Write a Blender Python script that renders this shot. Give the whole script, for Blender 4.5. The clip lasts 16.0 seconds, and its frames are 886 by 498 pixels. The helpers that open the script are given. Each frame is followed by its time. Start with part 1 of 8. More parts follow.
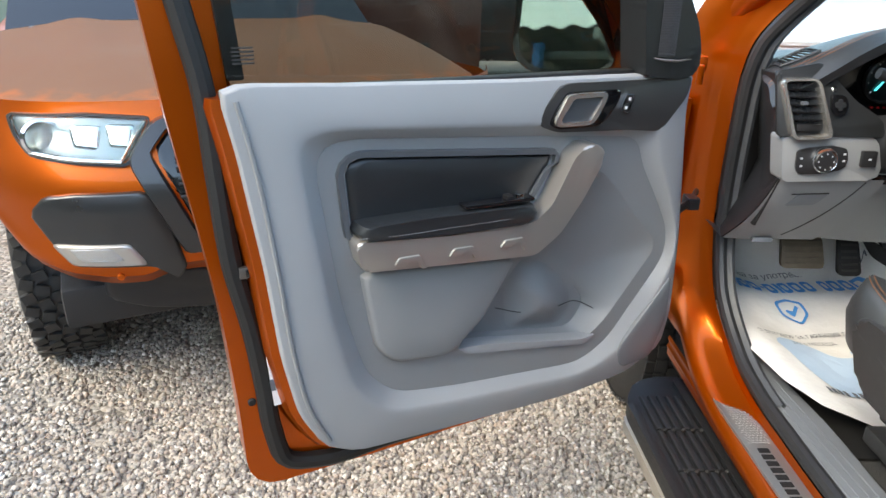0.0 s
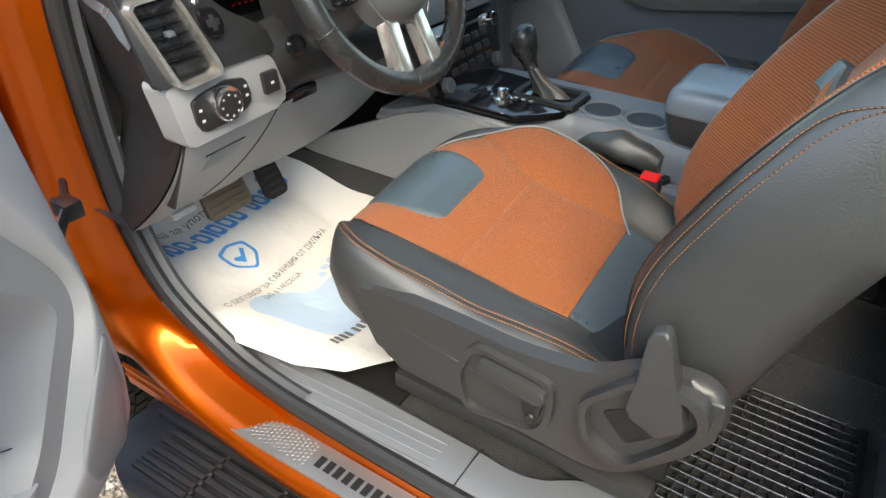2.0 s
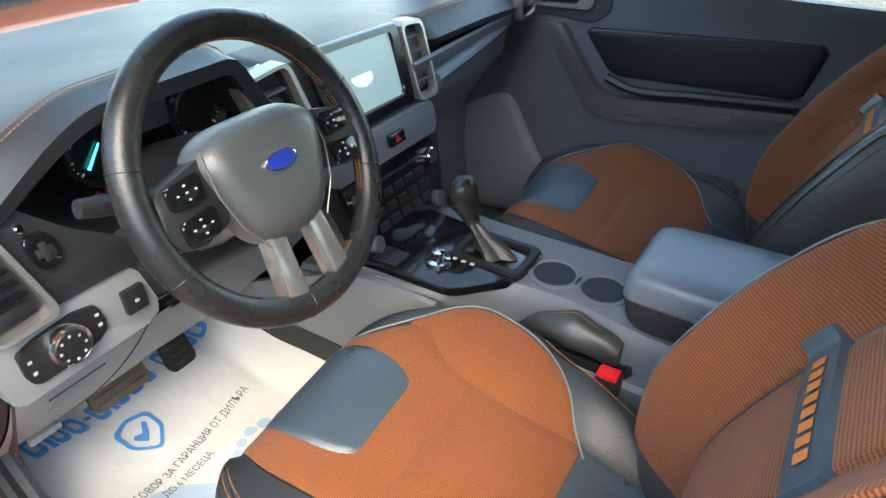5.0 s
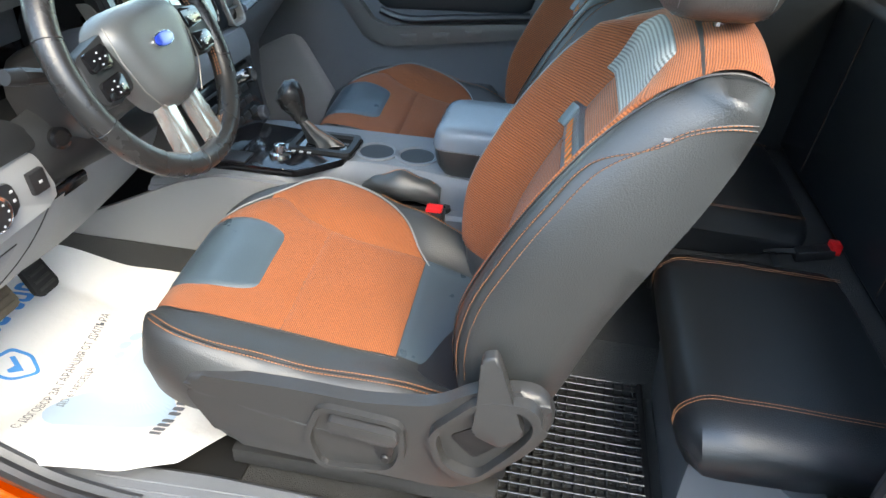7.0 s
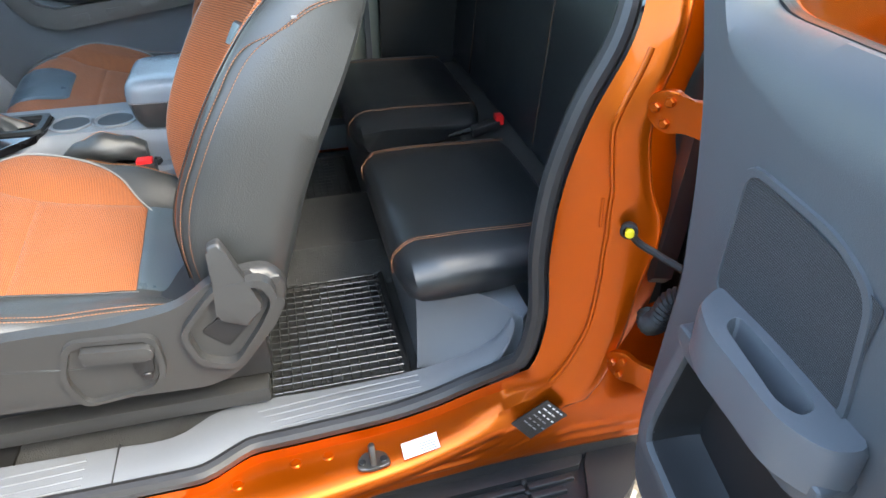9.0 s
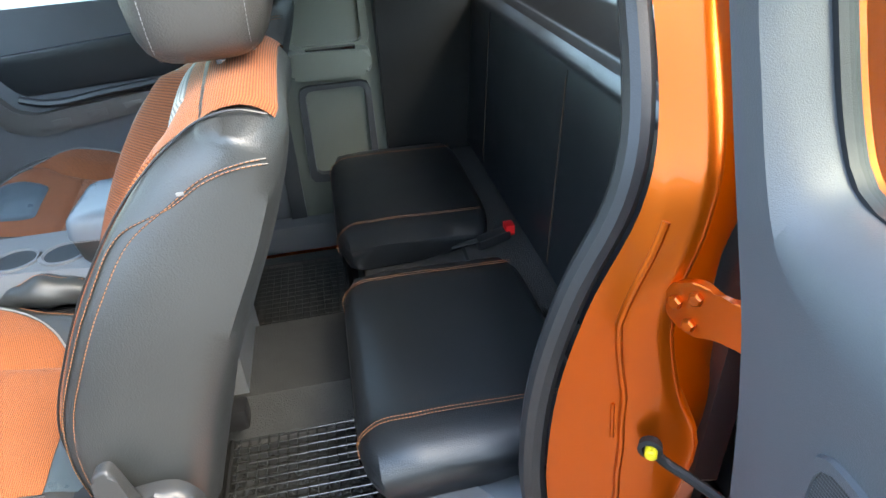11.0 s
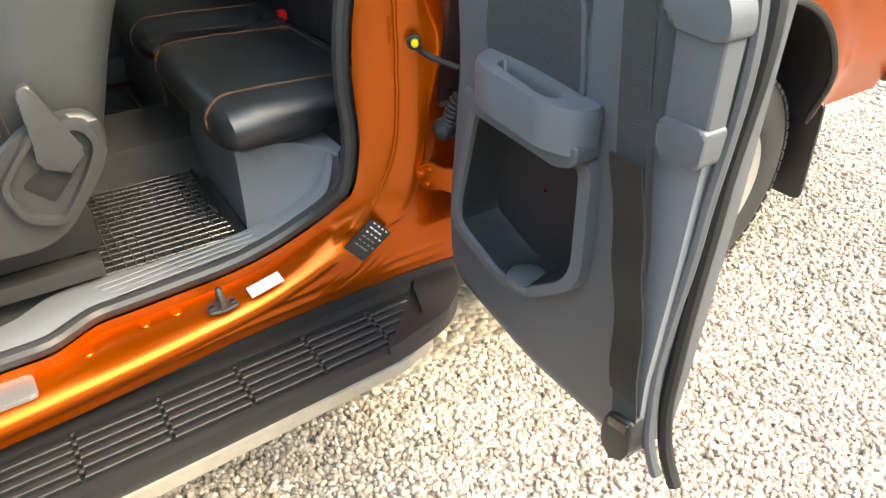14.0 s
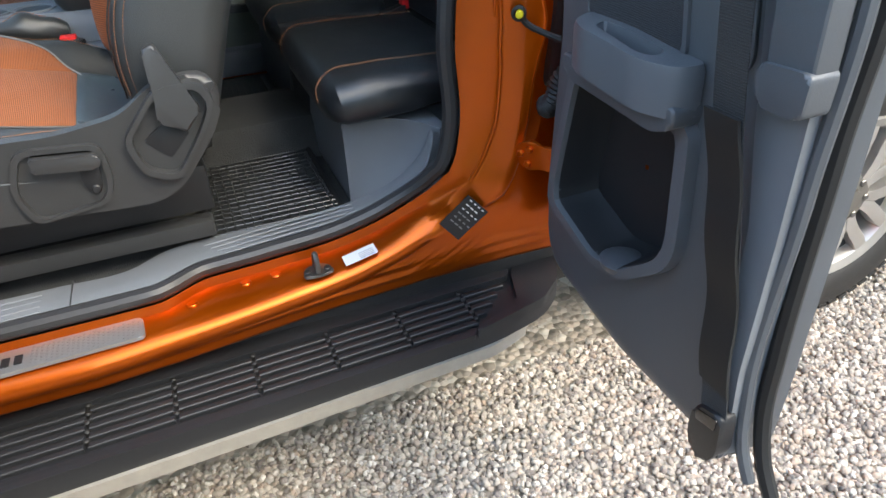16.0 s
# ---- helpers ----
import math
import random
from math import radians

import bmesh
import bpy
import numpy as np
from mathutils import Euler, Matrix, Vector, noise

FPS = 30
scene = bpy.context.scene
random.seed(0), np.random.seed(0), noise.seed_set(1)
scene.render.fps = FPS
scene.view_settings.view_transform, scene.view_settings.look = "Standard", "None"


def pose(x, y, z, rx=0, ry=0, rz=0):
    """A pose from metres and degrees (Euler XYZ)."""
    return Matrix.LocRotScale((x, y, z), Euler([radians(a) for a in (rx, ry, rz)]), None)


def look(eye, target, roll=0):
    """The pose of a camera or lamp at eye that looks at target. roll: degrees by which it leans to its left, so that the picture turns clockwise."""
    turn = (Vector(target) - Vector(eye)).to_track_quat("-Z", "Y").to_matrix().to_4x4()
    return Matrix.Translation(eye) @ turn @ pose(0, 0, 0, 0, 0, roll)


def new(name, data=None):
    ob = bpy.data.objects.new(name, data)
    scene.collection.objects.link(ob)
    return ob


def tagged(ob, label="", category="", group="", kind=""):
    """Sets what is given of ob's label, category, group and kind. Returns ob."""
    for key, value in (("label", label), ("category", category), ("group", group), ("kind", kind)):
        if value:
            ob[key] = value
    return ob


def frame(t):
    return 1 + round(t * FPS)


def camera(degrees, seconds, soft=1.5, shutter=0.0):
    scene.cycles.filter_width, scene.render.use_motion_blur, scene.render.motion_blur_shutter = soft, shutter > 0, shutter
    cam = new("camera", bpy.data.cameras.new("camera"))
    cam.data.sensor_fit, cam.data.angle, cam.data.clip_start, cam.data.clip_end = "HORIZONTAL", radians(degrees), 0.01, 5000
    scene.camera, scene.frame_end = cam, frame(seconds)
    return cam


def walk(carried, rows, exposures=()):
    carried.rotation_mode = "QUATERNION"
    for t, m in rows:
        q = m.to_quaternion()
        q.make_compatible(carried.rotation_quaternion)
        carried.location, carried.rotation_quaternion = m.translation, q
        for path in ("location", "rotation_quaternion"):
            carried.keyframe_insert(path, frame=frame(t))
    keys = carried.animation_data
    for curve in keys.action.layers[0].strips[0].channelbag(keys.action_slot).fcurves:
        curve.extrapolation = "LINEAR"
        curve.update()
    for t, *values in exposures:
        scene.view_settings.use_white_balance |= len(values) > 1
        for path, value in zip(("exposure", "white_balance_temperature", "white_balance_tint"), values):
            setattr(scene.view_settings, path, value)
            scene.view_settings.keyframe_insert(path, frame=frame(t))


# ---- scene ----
cam = camera(66.9, 16.0)
PATH = [
    (0, (-0.662, 0.756, 1.481), (-0.625, 2.601, 0.712), 1.2),
    (0.4, (-0.629, 0.821, 1.480), (-0.468, 2.622, 0.627), 0.4),
    (0.5, (-0.613, 0.844, 1.48), (-0.383, 2.626, 0.601), 0.2),
    (0.8, (-0.544, 0.936, 1.477), (-0.152, 2.698, 0.617), -0.7),
    (1, (-0.495, 1.001, 1.476), (0.057, 2.686, 0.552), -1.3),
    (1.5, (-0.435, 1.151, 1.478), (0.565, 2.53, 0.429), 2.8),
    (2, (-0.468, 1.319, 1.524), (0.918, 2.209, 0.391), 0.8),
    (2.5, (-0.48, 1.366, 1.557), (1.112, 2.039, 0.549), 1.7),
    (3, (-0.449, 1.384, 1.575), (1.172, 1.99, 0.573), 1.1),
    (3.5, (-0.309, 1.384, 1.626), (1.256, 2.037, 0.565), -1.9),
    (4, (-0.143, 1.375, 1.655), (1.319, 2.21, 0.575), 0.9),
    (4.2, (-0.116, 1.373, 1.667), (1.316, 2.26, 0.588), 0.7),
    (6.3, (-0.315, 1.501, 1.619), (1.224, 2.06, 0.47), 3.1),
    (6.5, (-0.368, 1.483, 1.603), (1.226, 1.906, 0.472), 4.4),
    (7, (-0.514, 1.387, 1.609), (1.148, 1.646, 0.527), 2.9),
    (7.5, (-0.671, 1.299, 1.584), (1.007, 1.41, 0.502), 2.9),
    (8, (-0.736, 1.274, 1.577), (0.944, 1.111, 0.503), 3.2),
    (8.2, (-0.746, 1.287, 1.573), (0.908, 0.975, 0.492), 3.7),
    (10.3, (-0.672, 1.189, 1.546), (0.961, 0.865, 0.437), -5.3),
    (10.5, (-0.572, 1.136, 1.548), (1.083, 0.821, 0.47), -5.2),
    (11, (-0.455, 1.086, 1.597), (1.257, 0.841, 0.593), -4.8),
    (11.5, (-0.46, 1.092, 1.615), (1.302, 0.932, 0.682), -4.9),
    (12, (-0.462, 1.092, 1.615), (1.309, 0.955, 0.696), -3.7),
    (12.5, (-0.5, 1.098, 1.592), (1.228, 0.965, 0.594), -1.5),
    (13, (-0.608, 1.161, 1.533), (0.993, 0.572, 0.49), 1.8),
    (13.5, (-0.787, 1.326, 1.444), (0.631, 0.491, 0.306), 1.7),
    (14, (-1.002, 1.427, 1.384), (0.373, 0.511, 0.258), 0.4),
    (14.5, (-1.161, 1.478, 1.372), (0.273, 0.48, 0.399), -2.9),
    (15, (-1.201, 1.495, 1.363), (0.314, 0.509, 0.507), -4.1),
    (15.5, (-1.181, 1.482, 1.352), (0.356, 0.574, 0.45), -5.4),
    (16, (-1.05, 1.375, 1.306), (0.527, 0.784, 0.226), -3.0),
]
walk(cam, [(t, look(eye, target, roll)) for t, eye, target, roll in PATH],
     [(t, stops, kelvin, 3) for t, stops, kelvin in ((0, 0.87, 7800), (1.5, 1.17, 8300), (3, 1.22, 8400), (4.2, 1.12, 8000), (6.5, 1.47, 7600), (8, 1.92, 7800), (10.5, 2.07, 7700), (12.5, 2.12, 7900), (13.0, 2.27, 8800), (13.5, 2.37, 9700), (14, 1.92, 10000), (14.5, 1.27, 7800), (15, 1.07, 7600), (16, 1.12, 7600))])

# ---- world and light ----
world = bpy.data.worlds.new("sky")
scene.world = world
world.use_nodes = True
wn = world.node_tree.nodes
sky = wn.new("ShaderNodeTexSky")
sky.sky_type = "NISHITA"
sky.sun_disc = False
sky.sun_elevation, sky.sun_rotation = radians(48), radians(235)
sky.air_density, sky.dust_density, sky.ozone_density = 1.0, 1.1, 1.9
wn["Background"].inputs["Strength"].default_value = 0.58
world.node_tree.links.new(sky.outputs["Color"], wn["Background"].inputs["Color"])
sun = new("sun", bpy.data.lights.new("sun", "SUN"))
sun.data.energy, sun.data.angle, sun.data.color = 1.25, radians(28), (1.0, 0.93, 0.84)
sun.matrix_basis = look((-5.0, -3.5, 6.8), (0, 0, 0))

# ---- materials ----
def mat(name, color, rough=0.5, metal=0.0, coat=0.0, grain=0.0, grain_size=0.002, spots=0.12, spot_size=0.15,
        second=None, transmission=0.0, emit=0.0, wear=0.0, ior=1.5, rough_var=0.08):
    """Procedural surface: large patches of tone, fine grain relief and uneven gloss."""
    m = bpy.data.materials.new(name)
    m.use_nodes = True
    n, l = m.node_tree.nodes, m.node_tree.links
    p = n["Principled BSDF"]
    co = n.new("ShaderNodeTexCoord")
    big = n.new("ShaderNodeTexNoise")
    big.inputs["Scale"].default_value = 1.0 / spot_size
    big.inputs["Detail"].default_value = 5
    l.new(co.outputs["Object"], big.inputs["Vector"])
    mix = n.new("ShaderNodeMix")
    mix.data_type = "RGBA"
    a = [c * (1 - spots) for c in color]
    b = list(second) if second else [min(1, c * (1 + spots)) for c in color]
    mix.inputs[6].default_value = (*a, 1)
    mix.inputs[7].default_value = (*b, 1)
    l.new(big.outputs["Fac"], mix.inputs[0])
    l.new(mix.outputs[2], p.inputs["Base Color"])
    p.inputs["Metallic"].default_value = metal
    p.inputs["IOR"].default_value = ior
    p.inputs["Coat Weight"].default_value = coat
    p.inputs["Coat Roughness"].default_value = 0.04
    p.inputs["Transmission Weight"].default_value = transmission
    rr = n.new("ShaderNodeMapRange")
    rr.inputs[3].default_value, rr.inputs[4].default_value = max(0, rough - rough_var), min(1, rough + rough_var)
    fine = n.new("ShaderNodeTexNoise")
    fine.inputs["Scale"].default_value = 1.0 / max(grain_size, 1e-4)
    fine.inputs["Detail"].default_value = 3
    l.new(co.outputs["Object"], fine.inputs["Vector"])
    l.new(big.outputs["Fac"], rr.inputs[0])
    l.new(rr.outputs[0], p.inputs["Roughness"])
    if grain:
        bump = n.new("ShaderNodeBump")
        bump.inputs["Strength"].default_value = grain
        bump.inputs["Distance"].default_value = grain_size
        l.new(fine.outputs["Fac"], bump.inputs["Height"])
        l.new(bump.outputs["Normal"], p.inputs["Normal"])
    if emit:
        p.inputs["Emission Color"].default_value = (*color, 1)
        p.inputs["Emission Strength"].default_value = emit
    return m


def woven(name, light, dark, pitch, axis=1, relief=0.6):
    """Ribbed upholstery: coloured ribs with dark grooves, broken up by threads."""
    m = mat(name, light, 0.85, grain=0.2, grain_size=0.0008)
    n, l = m.node_tree.nodes, m.node_tree.links
    p = n["Principled BSDF"]
    co = n.new("ShaderNodeTexCoord")
    sep = n.new("ShaderNodeSeparateXYZ")
    l.new(co.outputs["UV"], sep.inputs[0])
    waves = []
    for out, k in ((axis, 1.0), (1 - axis, 0.8)):
        mul = n.new("ShaderNodeMath")
        mul.operation = "MULTIPLY"
        mul.inputs[1].default_value = 2 * math.pi / (pitch * k)
        l.new(sep.outputs[out], mul.inputs[0])
        s = n.new("ShaderNodeMath")
        s.operation = "SINE"
        l.new(mul.outputs[0], s.inputs[0])
        waves.append(s)
    add = n.new("ShaderNodeMath")
    add.operation = "MULTIPLY_ADD"
    add.inputs[1].default_value = 0.35
    l.new(waves[1].outputs[0], add.inputs[0])
    l.new(waves[0].outputs[0], add.inputs[2])
    rng = n.new("ShaderNodeMapRange")
    rng.inputs[1].default_value, rng.inputs[2].default_value = -0.9, 0.5
    l.new(add.outputs[0], rng.inputs[0])
    mix = n.new("ShaderNodeMix")
    mix.data_type = "RGBA"
    mix.inputs[6].default_value = (*dark, 1)
    old = p.inputs["Base Color"].links[0].from_socket
    l.new(old, mix.inputs[7])
    l.new(rng.outputs[0], mix.inputs[0])
    l.new(mix.outputs[2], p.inputs["Base Color"])
    bump = n.new("ShaderNodeBump")
    bump.inputs["Strength"].default_value = relief
    bump.inputs["Distance"].default_value = 0.001
    l.new(rng.outputs[0], bump.inputs["Height"])
    l.new(bump.outputs["Normal"], p.inputs["Normal"])
    p.inputs["Sheen Weight"].default_value = 0.1
    return m


ORANGE = mat("orange_metallic_paint", (0.49, 0.084, 0.0020), 0.33, metal=0.80, coat=0.30, grain=0.05, grain_size=0.0008, spots=0.05)
[n for n in ORANGE.node_tree.nodes if n.type == "BSDF_PRINCIPLED"][0].inputs["Coat Roughness"].default_value = 0.07
DUSTY = mat("dusty_orange_paint", (0.17, 0.066, 0.030), 0.82, grain=0.15, grain_size=0.001, spots=0.25, ior=1.3,
            second=(0.15, 0.082, 0.050), spot_size=0.22)
# dust lies on the bonnet's top and thins out towards its front edge
nt = DUSTY.node_tree
bsdf = [n for n in nt.nodes if n.type == "BSDF_PRINCIPLED"][0]
coords, sep = nt.nodes.new("ShaderNodeTexCoord"), nt.nodes.new("ShaderNodeSeparateXYZ")
grit, ramp, blend = nt.nodes.new("ShaderNodeTexNoise"), nt.nodes.new("ShaderNodeMapRange"), nt.nodes.new("ShaderNodeMix")
grit.inputs["Scale"].default_value, grit.inputs["Detail"].default_value = 14.0, 8.0
add = nt.nodes.new("ShaderNodeMath")
add.operation = "MULTIPLY_ADD"
add.inputs[1].default_value = 0.07
ramp.inputs["From Min"].default_value, ramp.inputs["From Max"].default_value = 1.085, 1.15
blend.data_type = "RGBA"
blend.inputs[6].default_value = (0.46, 0.10, 0.004, 1)
nt.links.new(coords.outputs["Object"], sep.inputs[0])
nt.links.new(coords.outputs["Object"], grit.inputs["Vector"])
nt.links.new(grit.outputs["Fac"], add.inputs[0])
nt.links.new(sep.outputs["Z"], add.inputs[2])
nt.links.new(add.outputs[0], ramp.inputs["Value"])
nt.links.new(ramp.outputs["Result"], blend.inputs[0])
if bsdf.inputs["Base Color"].links:
    nt.links.new(bsdf.inputs["Base Color"].links[0].from_socket, blend.inputs[7])
nt.links.new(blend.outputs[2], bsdf.inputs["Base Color"])
GREY = mat("grey_grained_plastic", (0.264, 0.271, 0.278), 0.5, grain=0.25, grain_size=0.0012, spots=0.06)
LGREY = mat("light_grey_plastic", (0.210, 0.214, 0.219), 0.5, grain=0.25, grain_size=0.0012, spots=0.06)
CHAR = mat("charcoal_plastic", (0.072, 0.078, 0.086), 0.42, grain=0.3, grain_size=0.0012, spots=0.1)
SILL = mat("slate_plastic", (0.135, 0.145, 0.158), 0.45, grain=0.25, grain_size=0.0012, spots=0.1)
KICK = mat("dark_slate_plastic", (0.055, 0.059, 0.065), 0.45, grain=0.25, grain_size=0.0012, spots=0.1)
BLACK = mat("black_plastic", (0.014, 0.014, 0.015), 0.40, grain=0.25, grain_size=0.001, spots=0.15)
GLOSS = mat("gloss_black", (0.006, 0.006, 0.007), 0.12, coat=0.4, spots=0.1)
RUBBER = mat("black_rubber", (0.007, 0.007, 0.007), 0.62, grain=0.2, grain_size=0.002, spots=0.2)
SEALRUB = mat("grey_black_rubber", (0.022, 0.022, 0.023), 0.42, grain=0.15, grain_size=0.002, spots=0.2)
LEATHER = mat("black_leather", (0.027, 0.029, 0.029), 0.46, ior=1.7, grain=0.26, grain_size=0.0022, spots=0.15, spot_size=0.06)
HIDE = mat("deep_black_leather", (0.013, 0.015, 0.017), 0.36, ior=1.6, grain=0.26, grain_size=0.0022, spots=0.2, spot_size=0.08)
# Dark leather lightened to blue-grey: the sky's reflection is put into the colour.
SKYLEATHER = mat("sky_sheen_leather", (0.15, 0.18, 0.21), 0.24, ior=1.6, grain=0.3, grain_size=0.002)
HUBGREY = mat("brown_grey_alloy", (0.17, 0.155, 0.135), 0.42, metal=0.5, grain=0.05, spots=0.15, spot_size=0.03)
PATCH = mat("blue_black_leather", (0.050, 0.072, 0.088), 0.30, ior=1.6, grain=0.25, grain_size=0.002, spots=0.12, spot_size=0.05)
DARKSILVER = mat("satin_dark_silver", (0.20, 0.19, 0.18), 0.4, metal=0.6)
FACIA = mat("black_facia_plastic", (0.014, 0.015, 0.016), 0.46, ior=1.42, grain=0.3, grain_size=0.0012, spots=0.12)
SHIELD = mat("grey_black_plastic", (0.034, 0.034, 0.034), 0.36, grain=0.25, grain_size=0.0012, spots=0.12)
# Slate plastic for hollows, with their shade put into the base colour.
WELLSHADE = mat("shaded_slate_well", (0.012, 0.013, 0.015), 0.55, grain=0.2, grain_size=0.0012, spots=0.12)
CUPMAT = mat("slate_grained_plastic", (0.092, 0.100, 0.110), 0.42, grain=0.25, grain_size=0.0012, spots=0.1)
WHEELSKIN = mat("worn_black_leather", (0.018, 0.018, 0.018), 0.27, grain=0.25, grain_size=0.0016, spots=0.2, spot_size=0.05, rough_var=0.12)
HUBSKIN = mat("grained_cover_skin", (0.062, 0.067, 0.068), 0.33, ior=1.7, grain=0.35, grain_size=0.0018, spots=0.08)
DASHSKIN = mat("dashboard_skin", (0.023, 0.026, 0.029), 0.38, ior=1.55, grain=0.35, grain_size=0.0018, spots=0.08)
LINING = mat("grey_green_plastic", (0.185, 0.200, 0.172), 0.5, grain=0.25, grain_size=0.0012, spots=0.08)
CARPET = mat("dark_grey_carpet", (0.036, 0.037, 0.037), 0.95, grain=1.0, grain_size=0.003, spots=0.35, spot_size=0.05)
SILVER = mat("satin_silver_trim", (0.46, 0.43, 0.395), 0.33, metal=0.75, grain=0.04, spots=0.04)
CHROME = mat("chrome", (0.8, 0.8, 0.8), 0.1, metal=1.0, spots=0.03)
STEEL = mat("dark_steel", (0.2, 0.19, 0.18), 0.4, metal=0.9, grain=0.1, spots=0.2)
ALU = mat("brushed_aluminium", (0.40, 0.40, 0.40), 0.38, metal=0.8, grain=0.15, spots=0.08)
ALLOY = mat("grey_alloy", (0.50, 0.475, 0.44), 0.36, metal=0.7, grain=0.05, spots=0.12, spot_size=0.05)
TYRE = mat("tyre_rubber", (0.024, 0.024, 0.024), 0.62, grain=0.3, grain_size=0.003, spots=0.3, second=(0.032, 0.030, 0.028))
THREAD = mat("orange_thread", (0.29, 0.125, 0.055), 0.7, grain=0.3, spots=0.1)
GREYTHREAD = mat("grey_piping", (0.20, 0.205, 0.21), 0.6, spots=0.1)
RED = mat("red_plastic", (0.65, 0.012, 0.015), 0.35, spots=0.05)
BLUEMARK = mat("blue_enamel", (0.015, 0.04, 0.32), 0.15, coat=0.5, spots=0.05)
WHITE = mat("white_print", (0.75, 0.75, 0.75), 0.6, spots=0.05)
YELLOW = mat("yellow_plastic", (0.75, 0.6, 0.02), 0.5, spots=0.05)
PAPER = mat("crumpled_white_paper", (0.72, 0.71, 0.69), 0.8, grain=0.10, grain_size=0.03, spots=0.04)
PRINT = mat("blue_print", (0.07, 0.30, 0.68), 0.8, spots=0.06)
PALEPRINT = mat("pale_blue_print", (0.42, 0.55, 0.70), 0.8, spots=0.05)
GREYPRINT = mat("grey_print", (0.12, 0.13, 0.15), 0.8, spots=0.05)
FABRIC = woven("orange_ribbed_fabric", (0.315, 0.088, 0.0215), (0.115, 0.032, 0.010), 0.0030)
RIBBED = woven("orange_cord_fabric", (0.30, 0.080, 0.019), (0.125, 0.034, 0.010), 0.0046, relief=0.8)
# Ribbed cloth with its grey raised to include the sheen of the sky.
SHEENCLOTH = woven("sky_sheen_ribbed_cloth", (0.27, 0.295, 0.285), (0.10, 0.11, 0.108), 0.0062, axis=1)
SPEAKER = woven("speaker_cloth", (0.03, 0.03, 0.034), (0.008, 0.008, 0.008), 0.003)
WEB = woven("seat_belt_webbing", (0.02, 0.02, 0.021), (0.008, 0.008, 0.008), 0.003)
LAMPBOWL = mat("headlamp_reflector", (0.30, 0.31, 0.31), 0.22, metal=0.8, spots=0.25, spot_size=0.03)
LAMPGLASS = mat("clear_lamp_plastic", (0.85, 0.87, 0.88), 0.08, transmission=0.85, spots=0.02)
VENTSILVER = mat("glossy_silver_trim", (0.60, 0.57, 0.53), 0.22, metal=0.85, grain=0.04, spots=0.08, spot_size=0.03)
GUNMETAL = mat("gunmetal_paint", (0.045, 0.045, 0.046), 0.3, metal=0.7, coat=0.4, spots=0.08)
WHITECAR = mat("white_car_paint", (0.75, 0.76, 0.77), 0.3, coat=0.6, spots=0.03)
MIRROR = mat("mirror", (0.8, 0.82, 0.82), 0.02, metal=1.0, spots=0.0, rough_var=0.0)
SCREEN = mat("screen_glass", (0.24, 0.37, 0.42), 0.12, coat=0.2, spots=0.1, emit=0.40)
GLOWBLUE = mat("lit_needle", (0.05, 0.65, 0.8), 0.4, emit=1.6)
GLOWWHITE = mat("lit_marks", (0.42, 0.44, 0.46), 0.5, emit=0.06)


def pane_material(name, tint):
    m = bpy.data.materials.new(name)
    m.use_nodes = True
    n, l = m.node_tree.nodes, m.node_tree.links
    n.remove(n["Principled BSDF"])
    clear, shine, mix = n.new("ShaderNodeBsdfTransparent"), n.new("ShaderNodeBsdfGlossy"), n.new("ShaderNodeMixShader")
    clear.inputs["Color"].default_value = (*tint, 1)
    shine.inputs["Roughness"].default_value = 0.01
    facing, power, gloss = n.new("ShaderNodeLayerWeight"), n.new("ShaderNodeMath"), n.new("ShaderNodeMath")
    facing.inputs["Blend"].default_value = 0.5
    power.operation, gloss.operation = "POWER", "MULTIPLY_ADD"
    power.inputs[1].default_value = 5.0
    gloss.inputs[1].default_value, gloss.inputs[2].default_value = 0.90, 0.035
    l.new(facing.outputs["Facing"], power.inputs[0])
    l.new(power.outputs[0], gloss.inputs[0])
    l.new(gloss.outputs[0], mix.inputs[0])
    l.new(clear.outputs[0], mix.inputs[1])
    l.new(shine.outputs[0], mix.inputs[2])
    l.new(mix.outputs[0], n["Material Output"].inputs["Surface"])
    return m


PANE = pane_material("car_glass", (0.72, 0.78, 0.74))
CLEARPANE = pane_material("clear_glass", (0.90, 0.93, 0.91))
FRONTPANE = pane_material("green_tinted_glass", (0.60, 0.62, 0.57))


# ---- mesh helpers ----
def thing(name, m, label, category, group="", kind=""):
    ob = new(name)
    ob.matrix_basis = m
    ob.empty_display_size = 0.1
    return tagged(ob, label, category, group, kind)


def part(name, bm, material, parent=None, label="", sharp=35, flat=False):
    me = bpy.data.meshes.new(name)
    bmesh.ops.recalc_face_normals(bm, faces=bm.faces)
    bm.to_mesh(me)
    bm.free()
    me.materials.append(material)
    if not flat:
        me.polygons.foreach_set("use_smooth", [True] * len(me.polygons))
        me.set_sharp_from_angle(angle=radians(sharp))
    ob = new(name, me)
    if parent:
        ob.parent = parent
    if label:
        ob["label"] = label
    return ob


def world_map(a, b, c):
    return Vector((a, b, c))


def rnd(pts, r=0.02, n=4):
    """A closed outline with its corners rounded."""
    out = []
    k = len(pts)
    for i in range(k):
        p, a, b = Vector(pts[i]), Vector(pts[i - 1]), Vector(pts[(i + 1) % k])
        ra = min(r, (a - p).length * 0.45)
        rb = min(r, (b - p).length * 0.45)
        s, e = p + (a - p).normalized() * ra, p + (b - p).normalized() * rb
        for j in range(n + 1):
            t = j / n
            out.append(tuple(s * (1 - t) ** 2 + p * 2 * t * (1 - t) + e * t * t))
    return out


